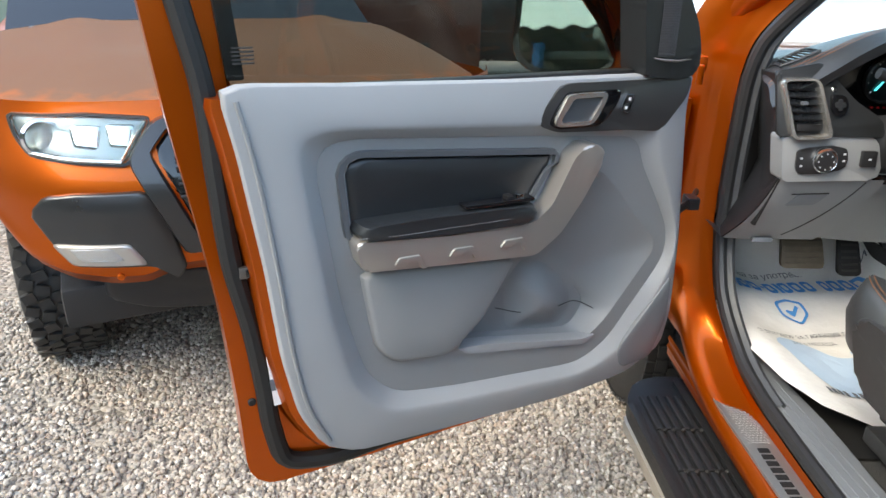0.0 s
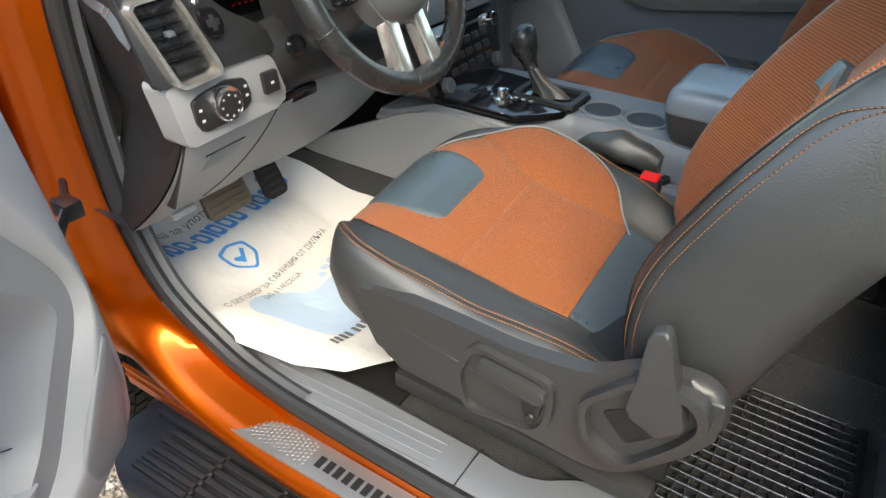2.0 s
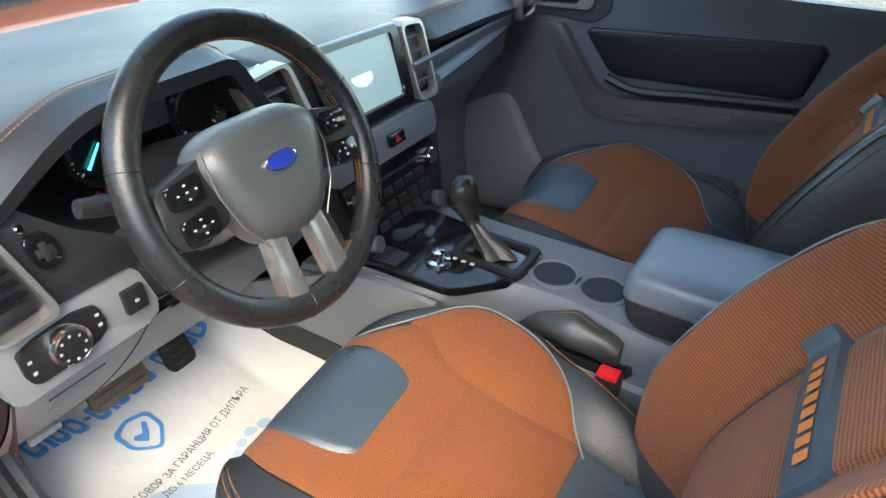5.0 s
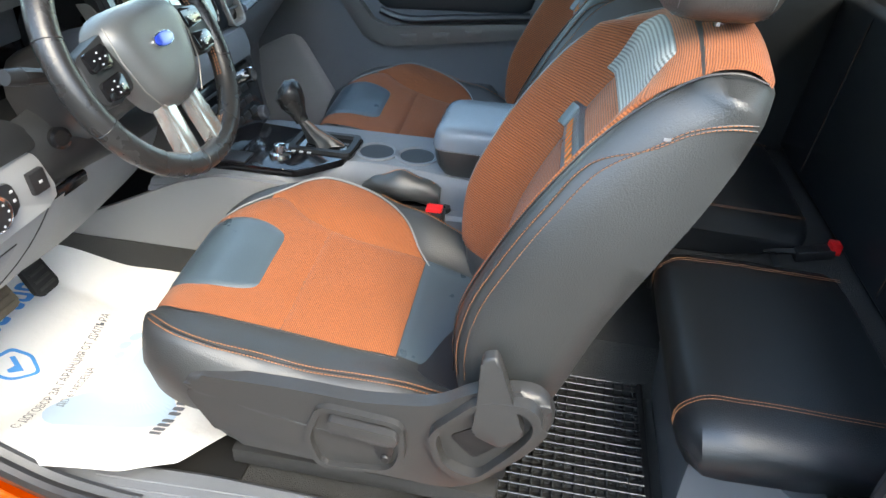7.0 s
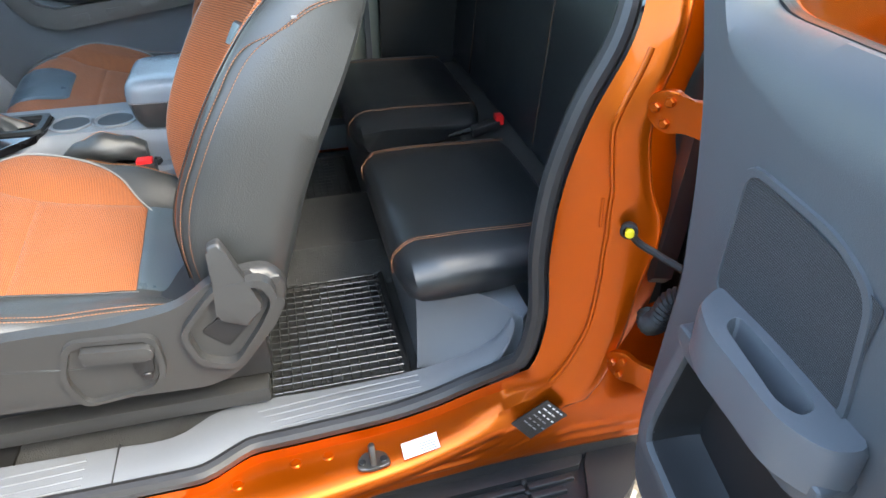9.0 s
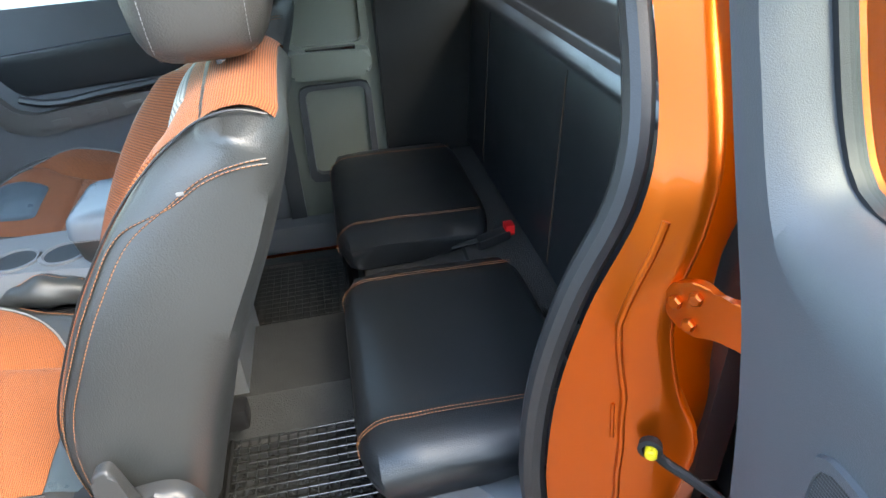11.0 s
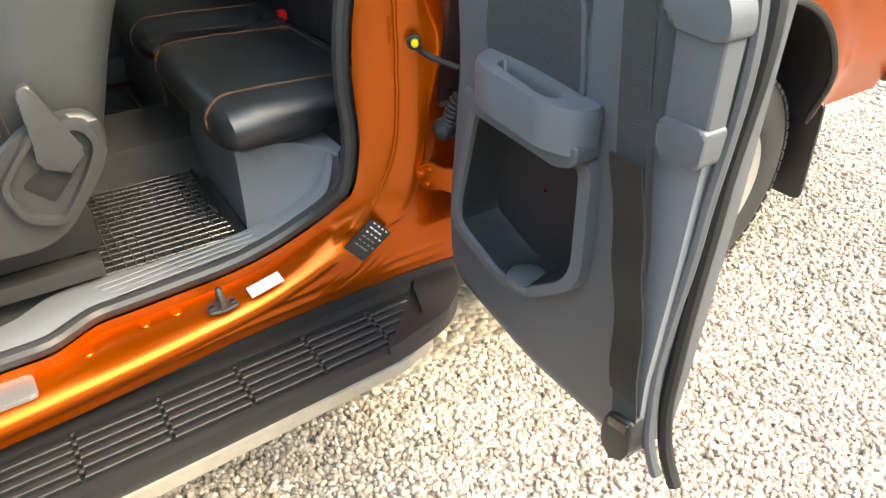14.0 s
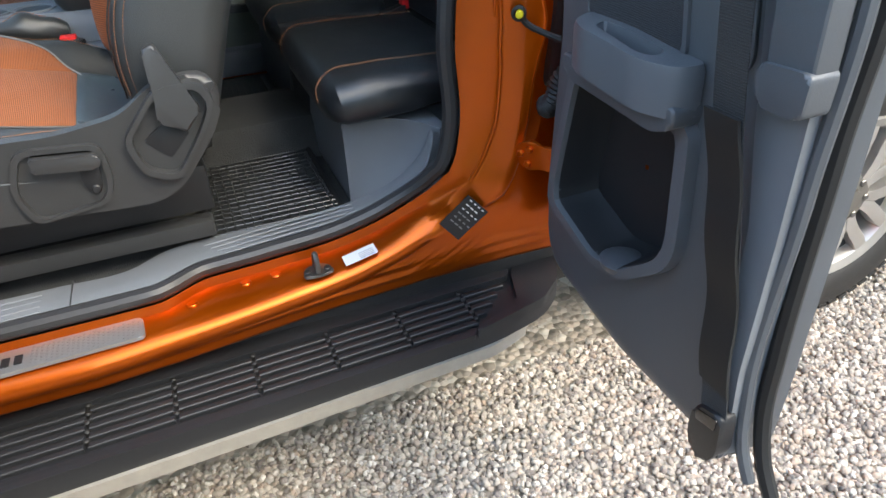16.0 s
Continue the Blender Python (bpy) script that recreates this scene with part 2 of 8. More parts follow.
def resample(pts, n, start=None):
    """n points evenly along a closed outline, from the one nearest to start."""
    P = np.array([tuple(p)[:2] for p in pts], float)
    x, y = P.T
    if (x * np.roll(y, -1) - y * np.roll(x, -1)).sum() < 0:
        P = P[::-1]
    if start is not None:
        P = np.roll(P, -int(np.argmin(((P - np.array(start)) ** 2).sum(1))), axis=0)
    Q = np.vstack([P, P[:1]])
    d = np.r_[0, np.cumsum(np.hypot(*np.diff(Q, axis=0).T))]
    s = np.linspace(0, d[-1], n, endpoint=False)
    return [(float(np.interp(v, d, Q[:, 0])), float(np.interp(v, d, Q[:, 1]))) for v in s]


def spline(pts, n):
    """n points along a smooth open curve through pts (any dimension)."""
    P = np.array(pts, float)
    d = np.r_[0, np.cumsum(np.sqrt((np.diff(P, axis=0) ** 2).sum(1)))]
    T = np.gradient(P, d, axis=0) if len(P) > 2 else np.repeat((P[1:] - P[:-1]) / d[-1], 2, axis=0)
    out = []
    for s in np.linspace(0, d[-1], n):
        i = min(max(np.searchsorted(d, s) - 1, 0), len(P) - 2)
        h = d[i + 1] - d[i]
        t = (s - d[i]) / h
        out.append(tuple((2*t**3 - 3*t**2 + 1) * P[i] + (t**3 - 2*t**2 + t) * h * T[i] + (3*t**2 - 2*t**3) * P[i+1] + (t**3 - t**2) * h * T[i+1]))
    return out


def prism(outline, c0, c1, f=world_map, bevel=0.0, segs=2, bm=None, both=False):
    """An outline in the first two axes of f, thick from c0 to c1, its front rim bevelled."""
    bm = bm or bmesh.new()
    a = [bm.verts.new(f(p[0], p[1], c0)) for p in outline]
    b = [bm.verts.new(f(p[0], p[1], c1)) for p in outline]
    k = len(a)
    back, front = bm.faces.new(a[::-1]), bm.faces.new(b)
    for i in range(k):
        bm.faces.new((a[i], a[(i + 1) % k], b[(i + 1) % k], b[i]))
    if bevel:
        edges = list(front.edges) + (list(back.edges) if both else [])
        bmesh.ops.bevel(bm, geom=edges, offset=bevel, segments=segs, profile=0.6, affect="EDGES", clamp_overlap=True)
    return bm


def box(size, at, bevel=0.004, f=world_map, bm=None, segs=2):
    """A box with all edges rounded, centred at a place."""
    bm = bm or bmesh.new()
    made = bmesh.ops.create_cube(bm, size=1.0)["verts"]
    for v in made:
        v.co = f(at[0] + v.co.x * size[0], at[1] + v.co.y * size[1], at[2] + v.co.z * size[2])
    if bevel:
        edges = list({e for v in made for e in v.link_edges})
        bmesh.ops.bevel(bm, geom=edges, offset=bevel, segments=segs, profile=0.6, affect="EDGES", clamp_overlap=True)
    return bm


def ring(outer, inner, c0, c1, f=world_map, n=64, start=None, bm=None, lip=0.0):
    """A plate with a hole, thick from c0 to c1; lip: how far the front rims are drawn back."""
    bm = bm or bmesh.new()
    start = start or outer[0]
    o, h = resample(outer, n, start), resample(inner, n, start)
    mid = [((p[0] + q[0]) / 2, (p[1] + q[1]) / 2) for p, q in zip(o, h)]
    loops = []
    for pts, c in ((o, c0), (o, c1 - lip), (([(p[0] * 0.93 + q[0] * 0.07, p[1] * 0.93 + q[1] * 0.07) for p, q in zip(o, h)]), c1), (mid, c1),
                   ([(p[0] * 0.07 + q[0] * 0.93, p[1] * 0.07 + q[1] * 0.93) for p, q in zip(o, h)], c1), (h, c1 - lip), (h, c0)):
        loops.append([bm.verts.new(f(p[0], p[1], c)) for p in pts])
    loops.append(loops[0])
    for a, b in zip(loops, loops[1:]):
        for i in range(n):
            bm.faces.new((a[i], a[(i + 1) % n], b[(i + 1) % n], b[i]))
    return bm


def loft(rings, closed=True, caps=True, bm=None, loop=False):
    """A skin over rings of points, one after another."""
    bm = bm or bmesh.new()
    vs = [[bm.verts.new(p) for p in r] for r in rings]
    k = len(vs[0])
    pairs = list(zip(vs, vs[1:])) + ([(vs[-1], vs[0])] if loop else [])
    for a, b in pairs:
        for i in range(k if closed else k - 1):
            bm.faces.new((a[i], a[(i + 1) % k], b[(i + 1) % k], b[i]))
    if caps and closed and not loop:
        bm.faces.new(vs[0][::-1])
        bm.faces.new(vs[-1])
    return bm


def tube(path, radius, k=10, bm=None, loop=False, squash=1.0, up=(0, 0, 1)):
    """A round bar along a path; radius may be a list."""
    P = [Vector(p) for p in path]
    rings = []
    for i, p in enumerate(P):
        a, b = P[i - 1] if (i or loop) else P[0], P[(i + 1) % len(P)] if (i < len(P) - 1 or loop) else P[-1]
        t = (b - a).normalized()
        s = t.cross(Vector(up))
        s = s.normalized() if s.length > 1e-4 else t.orthogonal().normalized()
        w = t.cross(s)
        r = radius[i] if isinstance(radius, (list, tuple)) else radius
        rings.append([p + s * r * math.cos(q) + w * r * squash * math.sin(q) for q in [2 * math.pi * j / k for j in range(k)]])
    return loft(rings, bm=bm, loop=loop)


def pad(outline, c0, h, f=world_map, n=48, soft=0.25, bm=None):
    """A cushion-like dome over an outline."""
    bm = bm or bmesh.new()
    o = resample(outline, n)
    cx, cy = sum(p[0] for p in o) / n, sum(p[1] for p in o) / n
    rings = []
    for s, e in ((1.0, 0.0), (0.995, 0.35), (1 - soft * 0.2, 0.72), (1 - soft * 0.55, 0.92), (1 - soft, 1.0), (0.4, 1.0), (0.02, 1.0)):
        rings.append([f(cx + (p[0] - cx) * s, cy + (p[1] - cy) * s, c0 + h * e) for p in o])
    return loft(rings, bm=bm)


def sheet(fn, nu, nv, thick=0.0, bm=None):
    """A sheet fn(u, v) over the unit square, with UVs in metres; thick: its depth along its normal."""
    bm = bm or bmesh.new()
    uv = bm.loops.layers.uv.verify()
    G = [[bm.verts.new(fn(i / nu, j / nv)) for i in range(nu + 1)] for j in range(nv + 1)]
    L = [[Vector((0, 0)) for _ in range(nu + 1)] for _ in range(nv + 1)]
    for j in range(nv + 1):
        for i in range(nu + 1):
            m = nu // 2
            u = 0.0
            step = 1 if i > m else -1
            for q in range(m, i, step):
                u += step * (G[j][q + step].co - G[j][q].co).length
            v = 0.0 if j == 0 else L[j - 1][i][1] + (G[j][m].co - G[j - 1][m].co).length
            L[j][i] = Vector((u, v))
    for j in range(nv):
        for i in range(nu):
            fc = bm.faces.new((G[j][i], G[j][i + 1], G[j + 1][i + 1], G[j + 1][i]))
            for loop, (a, b) in zip(fc.loops, ((j, i), (j, i + 1), (j + 1, i + 1), (j + 1, i))):
                loop[uv].uv = L[a][b]
    if thick:
        bm.normal_update()
        rim = [e for e in bm.edges if e.is_boundary]
        ext = bmesh.ops.extrude_face_region(bm, geom=list(bm.faces))
        nv_ = [v for v in ext["geom"] if isinstance(v, bmesh.types.BMVert)]
        bm.normal_update()
        for v in nv_:
            v.co -= v.normal * thick
    return bm


def disc(at, r, depth, axis, bm=None, k=28, bevel=0.0, r2=None):
    """A short cylinder whose front centre is at a place, facing along axis."""
    bm = bm or bmesh.new()
    z = Vector(axis).normalized()
    x = z.orthogonal().normalized()
    y = z.cross(x)
    c = Vector(at)
    r2 = r2 or r
    prof = [(r2, -depth), (r, -bevel), (r - bevel, 0.0)]
    rings = [[c + z * d + (x * math.cos(q) + y * math.sin(q)) * rr for q in [2 * math.pi * j / k for j in range(k)]] for rr, d in prof]
    return loft(rings, bm=bm)


def lathe(profile, at, axis, k=48, bm=None, closed=False):
    """A turned shape: profile of (radius, height along axis)."""
    z = Vector(axis).normalized()
    x = Vector((0, 0, 1)).cross(z)
    x = x.normalized() if x.length > 1e-3 else z.orthogonal().normalized()
    y = z.cross(x)
    c = Vector(at)
    rings = [[c + z * d + (x * math.cos(q) + y * math.sin(q)) * r for q in [2 * math.pi * j / k for j in range(k)]] for r, d in profile]
    return loft(rings, bm=bm, caps=not closed, loop=closed)


def stitches(path, parent, material, gap=0.006, r=0.0009, name="stitching"):
    """A row of short threads along a path, one mesh."""
    P = np.array(path, float)
    d = np.r_[0, np.cumsum(np.sqrt((np.diff(P, axis=0) ** 2).sum(1)))]
    bm = bmesh.new()
    for s in np.arange(0, d[-1] - gap, gap):
        a = [np.interp(s, d, P[:, i]) for i in range(3)]
        b = [np.interp(s + gap * 0.68, d, P[:, i]) for i in range(3)]
        t = (Vector(b) - Vector(a)).normalized()
        o = t.orthogonal().normalized() * r
        w = t.cross(o)
        va = [bm.verts.new(Vector(a) + q) for q in (o, w, -o, -w)]
        vb = [bm.verts.new(Vector(b) + q) for q in (o, w, -o, -w)]
        for i in range(4):
            bm.faces.new((va[i], va[(i + 1) % 4], vb[(i + 1) % 4], vb[i]))
    return part(name, bm, material, parent)


def resample3(loop, n):
    """n points evenly along a closed loop in space."""
    pts = [Vector(p) for p in loop] + [Vector(loop[0])]
    cum = [0.0]
    for p, q in zip(pts, pts[1:]):
        cum.append(cum[-1] + (q - p).length)
    out = []
    for i in range(n):
        d = cum[-1] * i / n
        k = max(j for j in range(len(cum) - 1) if cum[j] <= d)
        out.append(pts[k].lerp(pts[k + 1], (d - cum[k]) / max(1e-9, cum[k + 1] - cum[k])))
    return out


def polar(outline, centre, n):
    """n points of a closed outline at even angles round a point inside it."""
    pts = list(outline)
    out = []
    for i in range(n):
        a = 2 * math.pi * i / n
        dx, dy = math.cos(a), math.sin(a)
        best = 0.0
        for (x0, y0), (x1, y1) in zip(pts, pts[1:] + pts[:1]):
            ex, ey = x1 - x0, y1 - y0
            den = dx * ey - dy * ex
            if abs(den) < 1e-12:
                continue
            px, py = x0 - centre[0], y0 - centre[1]
            r, k = (px * ey - py * ex) / den, (px * dy - py * dx) / den
            if r > 0 and -1e-6 <= k <= 1 + 1e-6:
                best = max(best, r)
        out.append((centre[0] + dx * best, centre[1] + dy * best))
    return out


def smooth(a, b, x):
    t = min(1, max(0, (x - a) / (b - a)))
    return t * t * (3 - 2 * t)

# ---- ground ----
def ground_material():
    m = mat("gravel_ground", (0.42, 0.38, 0.34), 0.9, spots=0.3, spot_size=0.8)
    n, l = m.node_tree.nodes, m.node_tree.links
    p = n["Principled BSDF"]
    p.inputs["Specular IOR Level"].default_value = 0.1
    co = n.new("ShaderNodeTexCoord")
    cell = n.new("ShaderNodeTexVoronoi")
    cell.inputs["Scale"].default_value = 42
    l.new(co.outputs["Object"], cell.inputs["Vector"])
    hsv = n.new("ShaderNodeSeparateColor")
    l.new(cell.outputs["Color"], hsv.inputs[0])
    ramp = n.new("ShaderNodeValToRGB")
    e = ramp.color_ramp.elements
    e[0].position, e[0].color = 0.0, (0.15, 0.132, 0.112, 1)
    e[1].position, e[1].color = 1.0, (0.42, 0.388, 0.335, 1)
    for pos, c in ((0.3, (0.265, 0.236, 0.20)), (0.6, (0.32, 0.272, 0.222)), (0.8, (0.375, 0.338, 0.29))):
        ramp.color_ramp.elements.new(pos).color = (*c, 1)
    l.new(hsv.outputs[0], ramp.inputs[0])
    l.new(ramp.outputs[0], p.inputs["Base Color"])
    bump = n.new("ShaderNodeBump")
    bump.inputs["Strength"].default_value = 1.0
    bump.inputs["Distance"].default_value = 0.015
    bump.invert = True
    l.new(cell.outputs["Distance"], bump.inputs["Height"])
    l.new(bump.outputs["Normal"], p.inputs["Normal"])
    return m


GRAVEL = ground_material()
bm = bmesh.new()
sheet(lambda u, v: Vector(((u - 0.5) * 400, (v - 0.5) * 400, -0.004)), 40, 40, bm=bm)
tagged(part("ground", bm, GRAVEL), "pale crushed gravel ground of a car lot", "ground", kind="structure")

# Two added walls, not known on the lot, hold back the bright low sky.
tagged(part("shade_wall_south", box((40, 0.25, 5.0), (4.0, -14.5, 2.5), 0.02), mat("plain_south_wall", (0.16, 0.165, 0.13), 0.9, spots=0.25, spot_size=0.6)), "plain grey wall added behind the canopy to dim the low sky", "wall", kind="structure")
tagged(part("shade_wall_west", box((0.25, 40, 4.2), (-8.0, 2.0, 2.1), 0.02), mat("plain_wall", (0.20, 0.21, 0.155), 0.9, spots=0.25, spot_size=0.6)), "plain grey-green wall added out of view to dim the side sky", "wall", kind="structure")

# ---- the pickup: body ----
truck = thing("pickup_truck", Matrix.Identity(4), "orange metallic pickup truck with both side doors open, parked on gravel", "pickup truck")

# the seal line of the door opening, from the roof at the rear, down, along the sill and up the front pillar
OPENING = [(0.83, 1.70), (0.80, 1.56), (0.795, 1.42), (0.82, 1.30), (0.872, 1.19), (0.905, 1.08), (0.918, 0.96), (0.914, 0.80), (0.93, 0.73), (0.97, 0.675),
           (1.04, 0.632), (1.14, 0.603), (1.30, 0.588), (1.50, 0.580), (1.70, 0.578), (1.90, 0.580), (2.06, 0.588), (2.16, 0.61), (2.25, 0.66), (2.32, 0.74),
           (2.374, 0.86), (2.392, 1.0), (2.394, 1.12), (2.388, 1.24), (2.360, 1.36), (2.285, 1.46), (2.10, 1.595), (1.92, 1.672), (1.70, 1.705), (1.40, 1.72), (1.10, 1.72), (0.92, 1.715)]


def rear_section(z):
    """Rear pillar from the seal outwards: a low ridge, a curved edge, then the hinge recess."""
    r = float(np.interp(z, [0.60, 0.72, 0.80, 0.91, 1.0, 1.09, 1.18, 1.30, 1.45], [0.055, 0.060, 0.082, 0.098, 0.098, 0.086, 0.045, 0.034, 0.030]))
    e = float(np.interp(z, [0.60, 0.73, 0.80, 0.86, 0.91, 0.965, 1.01, 1.05, 1.115, 1.18, 1.245, 1.31, 1.45], [0.120, 0.134, 0.138, 0.147, 0.164, 0.176, 0.176, 0.166, 0.128, 0.092, 0.066, 0.060, 0.058]))
    return [(-0.012, 0.135), (0.0, 0.105), (0.012, 0.084), (r - 0.012, 0.074), (r - 0.005, 0.064), (r + 0.003, 0.058), (e - 0.018, 0.050), (e - 0.004, 0.044), (e + 0.004, 0.048), (e + 0.018, 0.105), (e + 0.095, 0.125)]


FLOOR = [(-0.012, 0.125), (0.0, 0.106), (0.018, 0.096), (0.036, 0.092), (0.040, 0.070), (0.042, 0.045), (0.046, 0.022), (0.056, 0.006), (0.078, 0.004), (0.098, 0.03), (0.130, 0.055)]
FRONT = [(-0.012, 0.125), (0.0, 0.095), (0.012, 0.078), (0.03, 0.072), (0.045, 0.060), (0.06, 0.055), (0.075, 0.035), (0.09, 0.02), (0.105, 0.005), (0.13, -0.012), (0.16, -0.02)]
TOP = [(-0.012, 0.20), (0.0, 0.185), (0.012, 0.175), (0.02, 0.17), (0.03, 0.165), (0.04, 0.16), (0.05, 0.155), (0.055, 0.15), (0.06, 0.15), (0.065, 0.155), (0.08, 0.165)]


def jamb(y, z):
    """The pillar section at a place on the opening: mixed from those of sill, front, rear and roof."""
    w_floor = smooth(0.74, 0.62, z)
    w_top = smooth(1.32, 1.60, z)
    w_front = smooth(1.5, 1.9, y)
    out = []
    rear = rear_section(z)
    for i in range(len(rear)):
        s = [rear[i][k] * (1 - w_front) + FRONT[i][k] * w_front for k in (0, 1)]
        s = [s[k] * (1 - w_floor) + FLOOR[i][k] * w_floor for k in (0, 1)]
        s = [s[k] * (1 - w_top) + TOP[i][k] * w_top for k in (0, 1)]
        s[1] += 0.20 * smooth(1.25, 1.9, z) * (1 - w_top)
        if w_floor > 0.2:
            s[1] += w_floor * (0.044 * smooth(1.53, 1.42, y) if i < 6 else 0.070 * max(0.0, min(1.0, (1.65 - y) / 0.70)))
        out.append(s)
    return out


contour = resample(spline(OPENING, 420), 240)
kc = len(contour)


def contour_ring(i, lo, hi):
    span = 1 + (int(11 * smooth(0.95, 1.12, contour[i][1])) if contour[i][0] < 1.5 else 0)
    a, b = contour[i - span], contour[(i + span) % kc]
    t = Vector((b[0] - a[0], b[1] - a[1])).normalized()
    nrm = Vector((t.y, -t.x))
    y, z = contour[i]
    mid = Vector((1.6 - y, 1.1 - z))
    if nrm.dot(mid) > 0:
        nrm = -nrm
    sec = jamb(y, z)[lo:hi]
    return [Vector((s[1], y + nrm.x * s[0], z + nrm.y * s[0])) for s in sec]


bm = loft([contour_ring(i, 2, 11) for i in range(kc)], closed=False, caps=False, loop=True)
body = part("cab_body", bm, ORANGE, truck, "orange painted door jamb and sill", sharp=60)
seal_path = [contour_ring(i, 1, 2)[0] for i in range(kc)]
part("door_seal", tube(seal_path, 0.0165, 10, loop=True, up=(1, 0, 0)), SEALRUB, truck, "black rubber door seal")

def trim_ring(i):
    """Kick panel: from behind the seal round into the footwell."""
    y, z = contour[i]
    k = smooth(1.55, 1.30, z)
    a, b = contour_ring(i, 1, 2)[0], contour_ring(i, 0, 1)[0]
    inward = Vector((0, b.y - a.y, b.z - a.z)).normalized()
    pts = [(0.004, 0.004), (0.012, 0.012), (0.018, 0.022), (0.012, 0.032), (-0.006, 0.038), (-0.10, 0.042), (-0.26, 0.046)]
    return [a + inward * p * (0.6 + 0.4 * k) + Vector((q, 0, 0)) for p, q in pts]


front_i = [i for i in range(kc) if contour[i][0] > 1.98 and contour[i][1] < 1.64]
part("pillar_trim", loft([trim_ring(i) for i in front_i], closed=False, caps=False), KICK, truck, "slate plastic kick panel inside the seal")

# inner trim along the sill, with raised tread ribs
stations = [(2.33, 0.085, 0.135, 0.69), (2.24, 0.10, 0.165, 0.615), (2.15, 0.098, 0.19, 0.595), (1.95, 0.098, 0.215, 0.586), (1.70, 0.100, 0.215, 0.584),
            (1.56, 0.102, 0.218, 0.584), (1.50, 0.120, 0.255, 0.585), (1.43, 0.152, 0.264, 0.588), (1.31, 0.155, 0.260, 0.590), (1.15, 0.158, 0.256, 0.598), (1.05, 0.160, 0.248, 0.618), (0.985, 0.150, 0.220, 0.665), (0.948, 0.140, 0.185, 0.730), (0.938, 0.138, 0.168, 0.775)]
rows = spline([(y, a, b, z) for y, a, b, z in stations], 60)
rings = []
for y, a, b, z in rows:
    rings.append([Vector((a + 0.003, y, z - 0.014)), Vector((a + 0.005, y, z - 0.004)), Vector((a + 0.016, y, z + 0.003)), Vector(((a + b) / 2, y, z + 0.005)),
                  Vector((b - 0.014, y, z + 0.002)), Vector((b, y, z - 0.012)), Vector((b + 0.004, y, z - 0.06))])
sill = part("sill_trim", loft(rings, closed=False, caps=False), SILL, truck, "slate grey plastic sill trim with tread ribs")
for y0, y1, x0, dx, count in ((1.72, 2.10, 0.125, 0.019, 4), (1.105, 1.42, 0.176, 0.0165, 4)):
    for i in range(count):
        lo, hi = y0, y1 - 0.012 * (3 - i)
        za = float(np.interp(-lo, [-r[0] for r in rows], [r[3] for r in rows]))
        zb = float(np.interp(-hi, [-r[0] for r in rows], [r[3] for r in rows]))
        sx = -0.006 if y0 < 1.5 else -0.020
        bm = tube([(x0 + i * dx, lo, za + 0.004), (x0 + i * dx + sx / 2, (lo + hi) / 2, (za + zb) / 2 + 0.005), (x0 + i * dx + sx, hi, zb + 0.004)], 0.0027, 6, squash=0.7)
        part("tread_rib", bm, SILL, sill)
part("trim_joint", box((0.108, 0.0025, 0.012), (0.155, 1.668, 0.5835), 0.001), BLACK, sill)

# painted lower sill behind the jamb, down to the running board
def rocker(u, v):
    y = 0.64 + 1.80 * u
    top = float(np.interp(y, [0.64, 0.84, 0.93, 1.02, 1.2, 2.4], [0.80, 0.72, 0.60, 0.545, 0.53, 0.52]))
    z = 0.40 + (top - 0.40) * v
    x = float(np.interp(y, [0.64, 0.80, 1.0, 1.2, 1.35, 1.5, 1.65, 2.4], [0.088, 0.094, 0.092, 0.080, 0.062, 0.044, 0.032, 0.032]))
    ridge = 0.004 * math.exp(-((z - 0.485) / 0.006) ** 2) + 0.004 * math.exp(-((z - 0.510) / 0.006) ** 2)
    return Vector((x + 0.05 * smooth(0.46, 0.42, z) - ridge + 0.03 * smooth(0.56, 0.74, z), y, z))
part("lower_sill", sheet(rocker, 60, 50), ORANGE, truck)

rear_i = [i for i in range(kc) if contour[i][0] < 1.02 and 0.70 < contour[i][1] < 1.30]
part("pillar_swage", tube([contour_ring(i, 4, 5)[0] for i in rear_i], 0.0042, 8, up=(1, 0, 0)), ORANGE, truck)
slot = [contour_ring(i, 3, 4)[0] for i in rear_i if 1.00 < contour[i][1] < 1.075]
part("pressed_slot", tube(slot, 0.0030, 8, up=(1, 0, 0)), ORANGE, truck)

# aluminium scuff plate on the painted sill
bm = prism(rnd([(0.030, 1.552), (0.092, 1.555), (0.088, 2.10), (0.018, 2.10)], 0.012), 0.538, 0.5455, bevel=0.002)
plate = part("scuff_plate", bm, ALU, truck, "brushed aluminium scuff plate with chequer texture")
for i in range(64):
    for j in range(6):
        y = 1.562 + i * 0.0084
        if 1.745 < y < 1.925:
            continue
        b2 = box((0.004, 0.004, 0.001), (0.036, y, 0.5456), 0)
        if i == 0 and j == 0:
            knurl = b2
        else:
            bmesh.ops.create_cube(knurl, size=1.0, matrix=Matrix.LocRotScale(Vector((0.036 + j * 0.0085 + (i % 2) * 0.00425, y, 0.5456)), Euler((0, 0, 0.785)), Vector((0.0052, 0.0052, 0.0012))))
            b2.free()
tagged(part("chequer_texture", knurl, ALU, plate), kind="stuff")
for i in range(8):
    part("badge_bar", box((0.024, 0.013, 0.002), (0.055, 1.76 + i * 0.0205, 0.5465), 0.0), BLACK, plate)
def shelf_z(y):
    """Height of the painted step below the trim."""
    return float(np.interp(y, [p[0] for p in OPENING[8:19]], [p[1] for p in OPENING[8:19]])) - 0.0405


